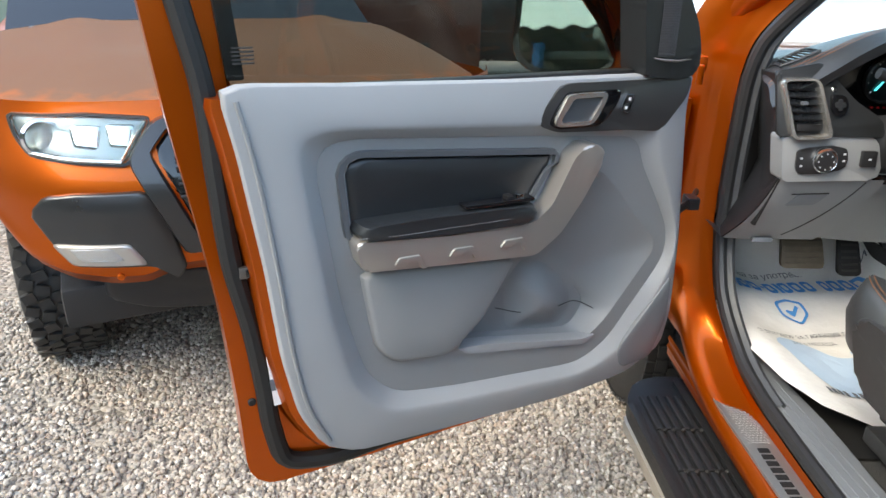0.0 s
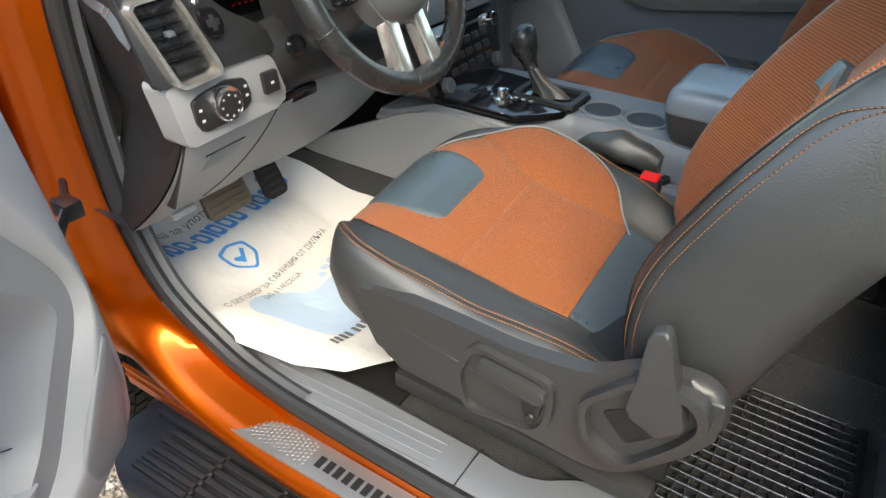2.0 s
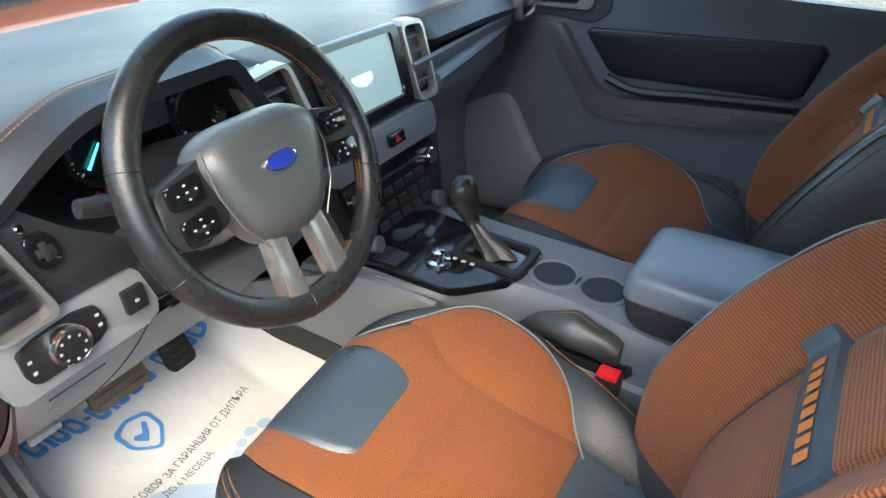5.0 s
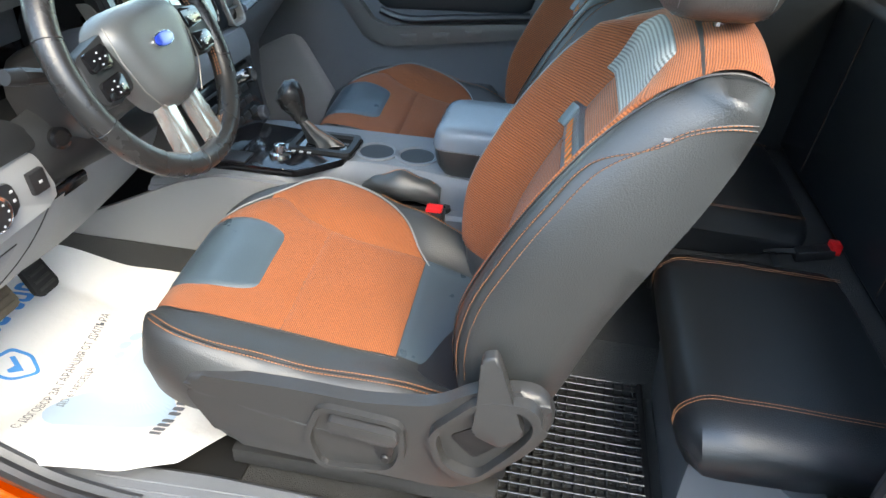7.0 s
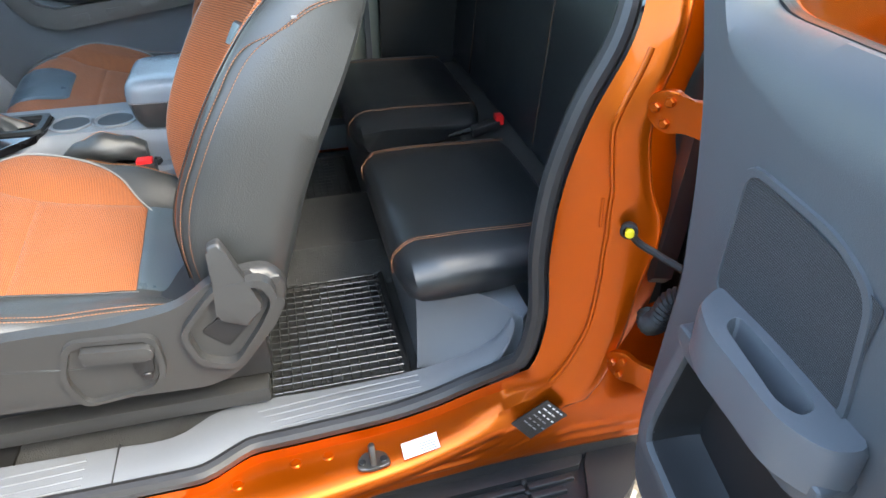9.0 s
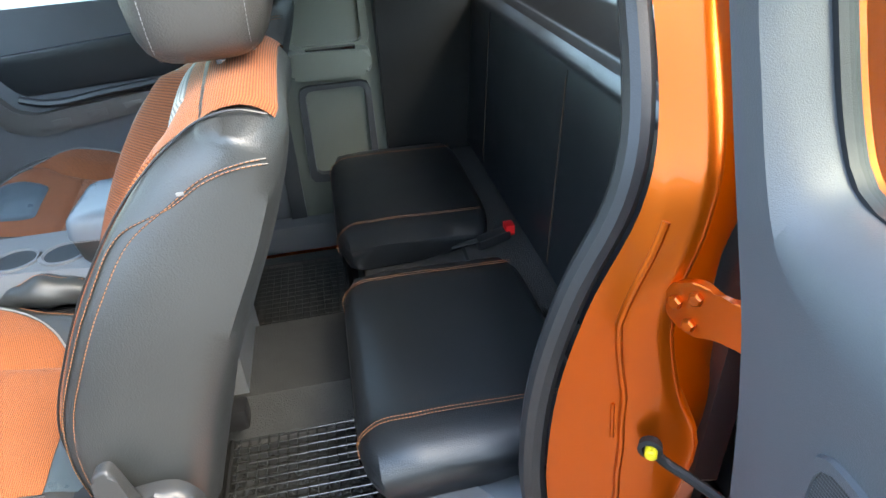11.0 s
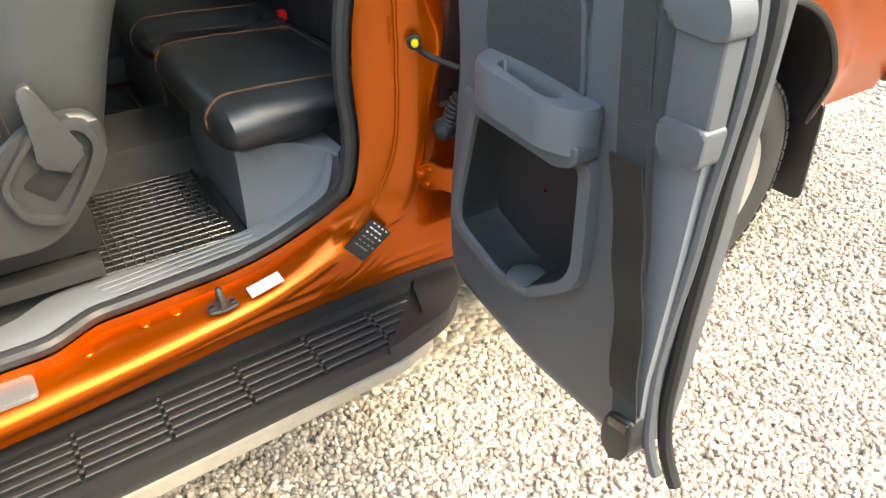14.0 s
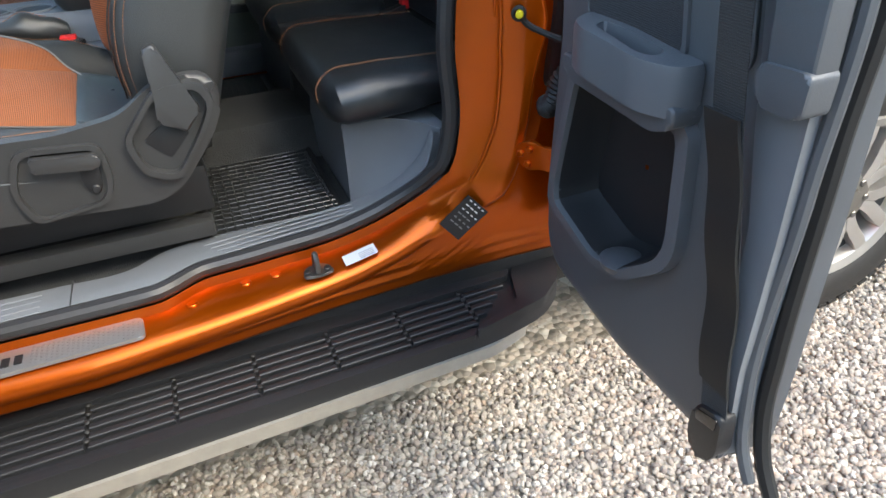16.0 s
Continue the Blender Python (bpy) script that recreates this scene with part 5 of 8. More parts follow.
    part("edge_groove", tube(spline([(STITCH(y) + 0.001 + ox, y, top_z(STITCH(y), y) + 0.0002) for y in (1.43, 1.55, 1.70, 1.85, 1.905, 1.965)], 50), 0.0016, 6), BLACK, seat)
    part("piping", tube(spline([(FAR(y) + 0.004 + ox, y, top_z(FAR(y) + 0.004, y) + 0.002) for y in (1.575, 1.60, 1.635, 1.67, 1.71, 1.76, 1.81, 1.85, 1.88, 1.905, 1.95, 1.98)], 70), 0.0018, 6), GREYTHREAD, seat)
    part("cushion_seam", tube(spline([(NEAR(y) - 0.002 + ox, y, top_z(NEAR(y), y) + 0.001) for y in (1.58, 1.65, 1.75, 1.85, 1.92, 1.97)], 40), 0.0016, 6), BLACK, seat)
    for off in (0.0, 0.006):
        stitches(spline([(EDGE(y) - 0.012 - off + ox, y, top_z(EDGE(y) - 0.012 - off, y) + 0.001) for y in (1.47, 1.54, 1.60, 1.66, 1.71)], 30), seat, THREAD, 0.0055, 0.0007)

    # backrest: front and rear edge of its flank, from the hinge up
    FE = [(1.455, 0.885), (1.468, 0.97), (1.463, 1.05), (1.424, 1.15), (1.366, 1.25), (1.315, 1.312), (1.272, 1.352), (1.238, 1.368)]
    RE = [(1.330, 0.870), (1.305, 0.95), (1.272, 1.055), (1.222, 1.17), (1.172, 1.270), (1.152, 1.322), (1.147, 1.352), (1.156, 1.368)]
    set_in = lambda pts: [(1.274 + (y - 1.274) * 1.045, 1.577 - (1.577 - z) * 1.045) for y, z in pts]
    FC, RC = spline(set_in(FE), 60), spline(set_in(RE), 60)

    def bh(v):
        return 0.206 + 0.014 * smooth(0.0, 0.30, v) - 0.024 * smooth(0.55, 1.0, v)

    def frame_at(v):
        i = min(max(v, 0), 1) * 59
        k = min(int(i), 58)
        w = i - k
        f = Vector((0, FC[k][0] * (1 - w) + FC[k + 1][0] * w, FC[k][1] * (1 - w) + FC[k + 1][1] * w))
        r = Vector((0, RC[k][0] * (1 - w) + RC[k + 1][0] * w, RC[k][1] * (1 - w) + RC[k + 1][1] * w))
        return f, r

    def front_n(t, v):
        """How far the front face lies behind the bolster's edge, t from -1 to 1 across."""
        dish = -(0.060 - 0.020 * v) * (1 - smooth(0.42, 0.84, abs(t))) * smooth(1.03, 0.80, v) * smooth(-0.1, 0.15, v)
        dish += 0.042 * smooth(0.40, 0.84, t) * smooth(1.05, 0.9, v)
        return dish - 0.030 * smooth(0.86, 1.0, abs(t)) ** 2 + 0.012 * math.sin(math.pi * v) * (1 - t * t)

    def arch(t, v):
        return 0.046 * smooth(0.55, 1.0, v) * (1 - min(1.0, abs(t)) ** 2)

    def at(t, v, n, wide=1.0):
        f, r = frame_at(v)
        return Vector((cx + side * t * bh(v) * wide, 0, arch(t, v))) + f + (f - r).normalized() * n

    def behind(t, v, n=0.0):
        f, r = frame_at(v)
        return Vector((cx + side * t * bh(v) * 0.985, 0, arch(t, v))) + r + (f - r).normalized() * (0.022 * smooth(0.75, 1.0, abs(t)) - n)

    rings = []
    for i in range(31):
        v = i / 30
        fr = [at(2 * j / 24 - 1, v, front_n(2 * j / 24 - 1, v)) for j in range(25)]
        bk = [behind(1 - 2 * j / 14, v) for j in range(15)]
        fl = lambda s: [fr[-1 if s > 0 else 0].lerp(bk[0 if s > 0 else -1], q) + Vector((side * s * 0.005 * math.sin(math.pi * q), 0, 0)) for q in (0.25, 0.5, 0.75)]
        rings.append(fr + fl(1) + bk + fl(-1)[::-1])
    top = rings[-1]
    mid = sum(top, Vector()) / len(top)
    for kx, ky, d in ((0.997, 0.93, 0.005), (0.99, 0.72, 0.011), (0.97, 0.35, 0.015), (0.95, 0.03, 0.016)):
        rings.append([Vector((mid.x + (p.x - mid.x) * kx, mid.y + (p.y - mid.y) * ky, p.z + d)) for p in top])
    back = part("backrest", loft(rings), LEATHER, seat, "black leather backrest with orange fabric facing", sharp=60)

    def face(t0, t1, v0, v1, lift=0.004, nu=24, nv=40, mat_=FABRIC, nm="backrest_facing", lb="orange ribbed fabric"):
        def fn(u, v):
            vv = v0 + (v1 - v0) * v
            t = t0 + (t1 - t0) * u
            rim = min(min(u, 1 - u) * abs(t1 - t0) * 0.25, min(v, 1 - v) * abs(v1 - v0) * 0.59)
            return at(t, vv, front_n(t, vv) + lift * smooth(0, 0.0022, rim) + 0.0004)
        return part(nm, sheet(fn, nu, nv), mat_, back, lb)

    def crown_row(t):
        """The facing carried over the top edge to the rear edge."""
        pts = [at(t, 0.90, front_n(t, 0.90) + 0.004), at(t, 0.96, front_n(t, 0.96) + 0.005), at(t, 1.0, front_n(t, 1.0) + 0.003) + Vector((0, -0.004, 0.006)),
               at(t, 1.0, front_n(t, 1.0)).lerp(behind(t, 1.0), 0.35) + Vector((0, 0, 0.018)), at(t, 1.0, front_n(t, 1.0)).lerp(behind(t, 1.0), 0.75) + Vector((0, 0, 0.018)), behind(t, 1.0, 0.0) + Vector((0, 0.006, 0.010)), behind(t, 1.0, 0.003) + Vector((0, 0, 0.001))]
        return spline(pts, 25)
    rows = [crown_row(-0.82 + 1.64 * i / 24) for i in range(25)]

    def crown(u, v):
        return Vector(rows[round(u * 24)][round(v * 24)])
    part("crown_facing", sheet(crown, 24, 24), FABRIC, back, "orange fabric over the top edge")
    face(-0.43, 0.43, 0.06, 0.93, mat_=RIBBED)
    face(-0.82, -0.44, 0.10, 0.93, mat_=RIBBED)
    face(0.44, 0.82, 0.10, 0.93, mat_=RIBBED)
    # The patch's brightness is sky sheen put into the cloth colour.
    face(-0.56, 0.56, 0.79, 0.985, 0.009, 12, 20, SHEENCLOTH, "vent_patch", "ribbed cloth patch with sky sheen in its grey")
    face(-0.50, 0.54, 0.628, 0.700, 0.011, 40, 12, PATCH, "name_strip", "black leather strip with an orange badge")
    badge = mat("orange_embroidery_" + name, (0.62, 0.17, 0.025), 0.7)
    for i in range(8):
        t0, t1 = -0.34 + i * 0.088, -0.34 + i * 0.088 + 0.060
        bm = bmesh.new()
        bm.faces.new([bm.verts.new(at(t, v, front_n(t, v) + 0.0130)) for t, v in ((t0, 0.652), (t1, 0.652), (t1, 0.676), (t0, 0.676))])
        part("badge_bar", bm, badge, back)
    for s in (-1, 1):
        def flank(q, v):
            f, b = at(s, v, front_n(s, v)), behind(s, v)
            return f.lerp(b, q) + Vector((side * s * (0.005 * math.sin(math.pi * q) + 0.0015), 0, 0))
        for dq, dv in ((0.0, 0.0), (0.035, -0.012)):
            row = [at(s * (0.965 - dq * 0.9), v, front_n(s * (0.965 - dq * 0.9), v) + 0.0032) for v in (0.12, 0.2, 0.35, 0.5, 0.65, 0.78)] + [flank(0.02 + dq, 0.87), flank(0.16 + dq, 0.930 + dv), flank(0.45, 0.960 + dv), flank(0.70, 0.968 + dv), flank(0.97, 0.968 + dv)]
            stitches(spline(row, 90), back, THREAD, 0.0055, 0.0007)
            part("flank_seam", tube(spline([p + Vector((side * s * -0.0008, 0, 0)) for p in row], 60), 0.0012, 5), BLACK, back)
        part("backrest_piping", tube(spline([at(s * 0.85, v, front_n(s * 0.85, v) + 0.003) for v in (0.10, 0.3, 0.5, 0.7, 0.85, 0.95)] + [at(s * 0.85, 1.0, -0.012) + Vector((0, 0, 0.014)), at(s * 0.85, 1.0, -0.05) + Vector((0, 0, 0.019)), behind(s * 0.85, 1.0) + Vector((0, 0, 0.010))], 70), 0.0015, 6), GREYTHREAD if s > 0 else BLACK, back)
    part("fabric_tag", box((0.0015, 0.008, 0.004), at(-1.0, 0.895, front_n(-1.0, 0.865) - 0.004) + Vector((-0.003 * side, 0, 0)), 0.0005), GREYTHREAD, back)
    B0, UP, FWD = Vector((cx, 1.430, 0.885)), Vector((0, -0.41, 0.912)), Vector((0, 0.912, 0.41))
    # headrest on two posts, standing straighter than the backrest
    HB = Vector((cx, 1.205, 1.424))
    hr = lambda a, b, c: HB + Vector((a, 0.02 * b + c, b - 0.02 * c))
    hp = rnd([(-0.130, 0.022), (-0.135, 0.13), (-0.11, 0.20), (0.11, 0.20), (0.135, 0.13), (0.130, 0.022), (0.10, 0.0), (-0.10, 0.0)], 0.03, 6)
    rings = []
    for i in range(17):
        k = -1 + i / 8
        s = max(0.12, (1 - abs(k) ** 4.0)) ** 0.30
        rings.append([hr(p[0] * s, 0.10 + (p[1] - 0.10) * s, 0.005 + 0.084 * k - 0.012 * (p[1] - 0.1) / 0.1 * max(0, -k)) for p in resample(hp, 48)])
    hd = part("headrest", loft(rings), mat("grey_leather_" + name, (0.048, 0.046, 0.043), 0.40, ior=1.6, grain=0.30, grain_size=0.0024), back, "grey leather headrest", sharp=60)
    for i in (3, 13):
        stitches([p + (p - hr(0, 0.10, 0.0)).normalized() * 0.0008 for p in resample3(rings[i], 150)], hd, GREYTHREAD, 0.005, 0.0005)
    for d in (-0.065, 0.065):
        part("headrest_post", tube([hr(d, -0.06, 0.0), hr(d, 0.03, 0.0)], 0.007, 10), CHROME, back)
    for d in (-0.065, 0.065):
        part("headrest_collar", lathe([(0.016, 0.0), (0.016, 0.012), (0.010, 0.016)], hr(d, -0.030, 0.0), (0, -0.1, 1), 16), BLACK, back)

    if not shielded:
        return seat
    # outer side shield with the height lever, the recliner and the rail
    xs = X(-0.240)
    sm = lambda a, b, c: Vector((xs - side * c + side * 0.022 * smooth(0.94, 1.02, b), a, b))
    shield = rnd([(1.875, 0.893), (1.882, 0.855), (1.828, 0.757), (1.60, 0.745), (1.47, 0.738), (1.42, 0.762), (1.345, 0.855), (1.318, 0.918), (1.345, 0.962), (1.43, 0.955), (1.492, 0.908), (1.60, 0.893), (1.70, 0.897)], 0.03, 4)
    sh = part("side_shield", prism(shield, -0.010, 0.014, sm, bevel=0.014, segs=4), SHIELD, seat, "grey-black plastic side shield")
    cup_o = rnd([(1.665, 0.883), (1.533, 0.872), (1.530, 0.80), (1.548, 0.760), (1.672, 0.745), (1.692, 0.81)], 0.022, 4)
    cup_i = [(p[0] + (1.61 - p[0]) * 0.14, p[1] + (0.805 - p[1]) * 0.14) for p in resample(cup_o, 50)]
    part("lever_cup", ring(cup_o, cup_i, 0.008, 0.024, sm, n=50, lip=0.008), SHIELD, sh)
    part("cup_floor", prism(cup_i, 0.006, 0.0125, sm), FACIA, sh)
    lv = prism(rnd([(1.645, 0.868), (1.545, 0.858), (1.538, 0.842), (1.55, 0.832), (1.645, 0.842)], 0.006), 0.012, 0.036, sm, bevel=0.006)
    lev = part("height_lever", lv, SHIELD, sh, "black height lever")
    part("lever_web", prism(rnd([(1.578, 0.845), (1.545, 0.85), (1.552, 0.79), (1.565, 0.782), (1.58, 0.80)], 0.01), 0.012, 0.022, sm, bevel=0.004), BLACK, lev)
    part("pivot", disc(sm(1.562, 0.792, 0.026), 0.008, 0.01, (-side, 0, 0), bevel=0.002), BLACK, lev)
    rc_o = rnd([(1.500, 0.868), (1.482, 0.800), (1.425, 0.778), (1.362, 0.865), (1.335, 0.915), (1.352, 0.955), (1.43, 0.950)], 0.022, 4)
    rc_i = [(p[0] + (1.42 - p[0]) * 0.16, p[1] + (0.865 - p[1]) * 0.16) for p in resample(rc_o, 50)]
    part("recliner_rim", ring(rc_o, rc_i, 0.006, 0.032, sm, n=50, lip=0.010), SHIELD, sh)
    part("recliner_lever", prism(rnd([(1.432, 1.010), (1.412, 1.018), (1.400, 0.992), (1.370, 0.922), (1.362, 0.905), (1.392, 0.868), (1.436, 0.892), (1.432, 0.93)], 0.008, 3), 0.018, 0.036, sm, bevel=0.005, segs=3), SHIELD, sh, "black recliner lever")
    part("recliner_pocket", prism(rnd([(1.468, 0.858), (1.430, 0.818), (1.388, 0.862), (1.428, 0.886)], 0.008), 0.006, 0.016, sm, bevel=0.003), BLACK, sh)
    part("seat_rail", box((0.05, 0.50, 0.10), (X(-0.125), 1.63, 0.70), 0.008), BLACK, seat)
    part("rail_cover", box((0.045, 0.48, 0.036), (X(-0.155), 1.63, 0.622), 0.006), SHIELD, seat, "black plastic rail cover")
    part("seat_rail", box((0.05, 0.56, 0.05), (X(0.19), 1.63, 0.68), 0.008), BLACK, seat)
    part("seat_pan", box((0.44, 0.44, 0.10), (cx, 1.66, 0.79), 0.02), BLACK, seat)
    return seat


front_seat(0.407, 1, "driver_seat", "orange and black front seat with leather bolsters")
front_seat(1.200, 1, "passenger_seat", "orange and black front passenger seat", False)

# ---- rear jump seats ----
def jump_seat(x0, x1, name):
    rings = []
    for i in range(17):
        t = i / 16
        x = x0 + (x1 - x0) * t
        e = 0.030 * (2 * t - 1) ** 8
        y0, y1 = 0.775 + e, 1.135 - e
        prof = [(y0, 0.80 + e), (y0, 0.865 - e), (y0 + 0.02, 0.884 - e), (0.90, 0.887 - e), (1.04, 0.890 - e), (1.105, 0.884 - e), (y1 - 0.005, 0.862 - e), (y1, 0.83), (y1 - 0.012, 0.79 + e * 0.5), (y1 - 0.04, 0.772 + e), (0.95, 0.775 + e)]
        rings.append([Vector((x, a, b)) for a, b in prof])
    s = part(name, loft(rings), HIDE, truck, "black leather folding rear seat with orange stitching", sharp=60)
    for x in (x0 + 0.075, x1 - 0.075) if x0 < 0.5 else (x0 + 0.06, x1 - 0.10):
        for o in (0, 0.007):
            stitches([(x + o, y, z + 0.001) for y, z in spline([(0.79, 0.884), (0.90, 0.8875), (1.04, 0.8905), (1.105, 0.8845), (1.133, 0.855), (1.134, 0.82)], 40)], s, THREAD, 0.0055, 0.0007)
    return s


jump_seat(0.205, 0.745, "rear_seat")
jump_seat(0.86, 1.43, "rear_seat")
part("seat_plinth", prism(rnd([(0.60, 0.555), (0.60, 0.775), (1.075, 0.772), (1.09, 0.56)], 0.02), 0.285, 0.72, lambda a, b, c: Vector((c, a, b)), bevel=0.012, segs=3), SILL, truck, "slate plastic plinth under the rear seat")


def plinth_plan(u):
    """Outer edge of the plinth from its front corner back to the door seal, curving in."""
    p0, p1, p2 = Vector((0.268, 1.094)), Vector((0.292, 0.965)), Vector((0.150, 0.918))
    return p0 * (1 - u) ** 2 + p1 * 2 * u * (1 - u) + p2 * u * u


def scoop(u, v):
    """Hollowed outer face of the plinth, running out in a wide curve into the sill trim."""
    q = plinth_plan(u)
    out = 0.075 * (1 - v) ** 3.0 * (0.12 + 0.88 * smooth(0.0, 0.6, u)) * (1 - 0.55 * smooth(0.75, 1.0, u))
    return Vector((q.x - 0.80 * out, q.y + 0.45 * out, 0.590 + 0.182 * v + 0.045 * (1 - v) * smooth(0.3, 1.0, u)))


part("plinth_face", sheet(scoop, 40, 30, thick=0.004), SILL, truck, "hollowed slate plastic face of the plinth")
part("plinth_ledge", prism([tuple(plinth_plan(i / 16) + Vector((-0.003, 0.002))) for i in range(17)] + [(0.17, 0.90), (0.30, 0.90), (0.30, 1.094)], 0.764, 0.775, bevel=0.003), SILL, truck)
part("seat_plinth", prism(rnd([(0.60, 0.555), (0.60, 0.80), (1.085, 0.78), (1.10, 0.56)], 0.02), 0.90, 1.44, lambda a, b, c: Vector((c, a, b)), bevel=0.012), CHAR, truck)
part("centre_shelf", box((1.36, 0.22, 0.24), (0.84, 0.74, 0.70), 0.02), CARPET, truck)
part("centre_shelf", box((0.24, 0.45, 0.20), (0.80, 0.86, 0.70), 0.02), CARPET, truck, "carpeted shelf between the rear seats")
# rear backrest boards
RB = lambda a, b, c: Vector((a, 0.626 + c + 0.09 * (1.25 - b), b))
bm = pad(rnd([(0.10, 0.83), (0.10, 1.268), (1.56, 1.268), (1.56, 0.83)], 0.02, 3), 0.0, 0.045, RB, n=140, soft=0.05)
bk = part("rear_backrest", bm, HIDE, truck, "black leather rear backrest with orange seams")
for xs in (0.20, 0.69, 1.26):
    stitches([RB(xs, z, 0.0462) for z in np.linspace(0.86, 1.245, 50)], bk, THREAD, 0.0060, 0.0006)
    part("backrest_seam", tube([RB(xs - 0.005, z, 0.0455) for z in np.linspace(0.85, 1.255, 8)], 0.0016, 5), RUBBER, bk)
for x, y, red in ((0.836, 0.784, 1), (0.70, 0.815, 0)):
    bk = part("belt_buckle", box((0.032, 0.075, 0.024), (x, y, 0.846), 0.005, f=lambda a, b, c: Vector((a, b, c + 0.012 - (b - 0.75) * 0.25))), BLACK, truck)
    if red:
        part("release_button", box((0.030, 0.022, 0.026), (x, y - 0.036, 0.868), 0.004), RED, bk)
    part("buckle_strap", tube([(x + 0.005, y + 0.03, 0.845), (x + 0.03, y + 0.09, 0.825)], 0.012, 8, squash=0.3), WEB, bk)
bk = part("belt_buckle", box((0.03, 0.04, 0.09), (0.672, 1.592, 0.885), 0.006), BLACK, truck)
part("release_button", box((0.026, 0.034, 0.014), (0.673, 1.594, 0.930), 0.004), RED, bk)
# far rear door lining with its pull cup and pocket, and the corner post
FQ = lambda a, b, c: Vector((1.503 - c, a, b))
fq = part("far_rear_lining", prism(rnd([(0.95, 0.60), (0.95, 1.36), (1.25, 1.36), (1.25, 0.60)], 0.02), -0.02, 0.0, FQ, bevel=0.006), LINING, truck, "grey lining of the closed far rear door")
part("cloth_rim", ring(rnd([(0.965, 1.16), (0.968, 1.325), (1.0, 1.345), (1.15, 1.33), (1.195, 1.27), (1.20, 1.16)], 0.03, 4), rnd([(0.99, 1.17), (0.99, 1.305), (1.02, 1.32), (1.14, 1.305), (1.175, 1.25), (1.18, 1.17)], 0.02, 4), -0.002, 0.012, FQ, n=60, lip=0.004), LINING, fq)
part("pull_cup", prism(rnd([(0.97, 1.10), (0.97, 1.155), (1.20, 1.165), (1.205, 1.10), (1.18, 1.085), (0.99, 1.085)], 0.02, 4), 0.0, 0.055, FQ, bevel=0.012, segs=3), LINING, fq)
part("cup_hollow", prism(rnd([(1.01, 0.012), (1.01, 0.04), (1.15, 0.04), (1.15, 0.012)], 0.008), 1.155, 1.1655, lambda a, b, c: Vector((1.503 - b, a, c)), bevel=0.002), GLOSS, fq)
part("pocket_lip", ring(rnd([(0.98, 0.76), (0.98, 1.06), (1.19, 1.06), (1.20, 0.76)], 0.03), rnd([(1.0, 0.79), (1.0, 1.045), (1.17, 1.045), (1.175, 0.79)], 0.02), -0.002, 0.018, FQ, n=50, lip=0.006), CHAR, fq)
part("far_corner_post", prism(rnd([(0.62, 0.60), (0.62, 1.60), (0.93, 1.60), (0.945, 1.2), (0.955, 0.60)], 0.02), -0.01, 0.03, FQ, bevel=0.02, segs=3), FACIA, truck)
part("far_post_trim", box((0.03, 0.05, 0.80), (1.512, 1.255, 0.96), 0.004), CHAR, truck)

# ---- dashboard ----
# lower facia: light grey knee panel under a charcoal upper roll
def hood_of(x):
    return smooth(0.06, 0.30, x) * smooth(0.60, 0.49, x)


DASH_DEEP = 0.80


def dash_left(w):
    """Near end of the dashboard, drawn in towards the windscreen."""
    return 0.052 + 0.135 * smooth(0.0, 0.75, w) + 0.02 * w


def dash_top(u, v):
    w = v * DASH_DEEP / 0.62
    left = dash_left(w)
    x = left + (1.565 - left) * u
    h = hood_of(x)
    back = 0.055 * smooth(0.60, 0.66, x) * smooth(1.06, 1.00, x) * (1 - smooth(0.0, 0.5, w))
    y = 2.16 + 0.62 * w - 0.022 * h * max(0.0, 1 - w) ** 2 + back
    return Vector((x, y, 1.318 + 0.078 * h * (1 - smooth(0.0, 0.75, w)) - 0.030 * w ** 2 - 0.03 * (2 * u - 1) ** 6 - (0.040 - 0.028 * h) * (1 - smooth(0, 0.09, w))
                   - 0.022 * (1 - smooth(0.0, 0.014, u))))
dash = part("dashboard", sheet(dash_top, 90, 40, thick=0.022), DASHSKIN, truck, "black soft dashboard with orange stitching")
stitches([dash_top(u, 0.054) + Vector((0, 0, 0.002)) for u in np.linspace(0.0, 0.98, 160)], dash, THREAD, 0.006)
stitches([dash_top(u, 0.066) + Vector((0, 0, 0.002)) for u in np.linspace(0.0, 0.98, 160)], dash, THREAD, 0.006)
F = lambda a, b, c: Vector((a, 2.124 + (b - 1.18) * 0.40 - c, b))
# black facia round the vent and the mirror switch, its edge falling towards the column
part("facia", prism(rnd([(0.052, 1.300), (0.148, 1.318), (0.166, 1.300), (0.186, 1.278), (0.222, 1.244), (0.268, 1.216), (0.286, 1.196), (0.284, 1.175), (0.055, 1.175)], 0.008), -0.012, -0.003, F, bevel=0.005), FACIA, dash)
def pod_floor(u, v):
    """Slope from the facia's edge back to the instruments."""
    x = 0.150 + 0.50 * u
    z0 = float(np.interp(x, [0.15, 0.166, 0.186, 0.222, 0.268, 0.30, 0.66], [1.318, 1.300, 1.278, 1.244, 1.216, 1.20, 1.20]))
    return Vector((x + 0.05 * v * (1 - u), 2.136 + (z0 - 1.18) * 0.40 + (2.285 - 2.136 - (z0 - 1.18) * 0.40) * v, z0 - 0.006 - 0.012 * math.sin(math.pi * v)))
part("pod_floor", sheet(pod_floor, 30, 8), FACIA, dash)
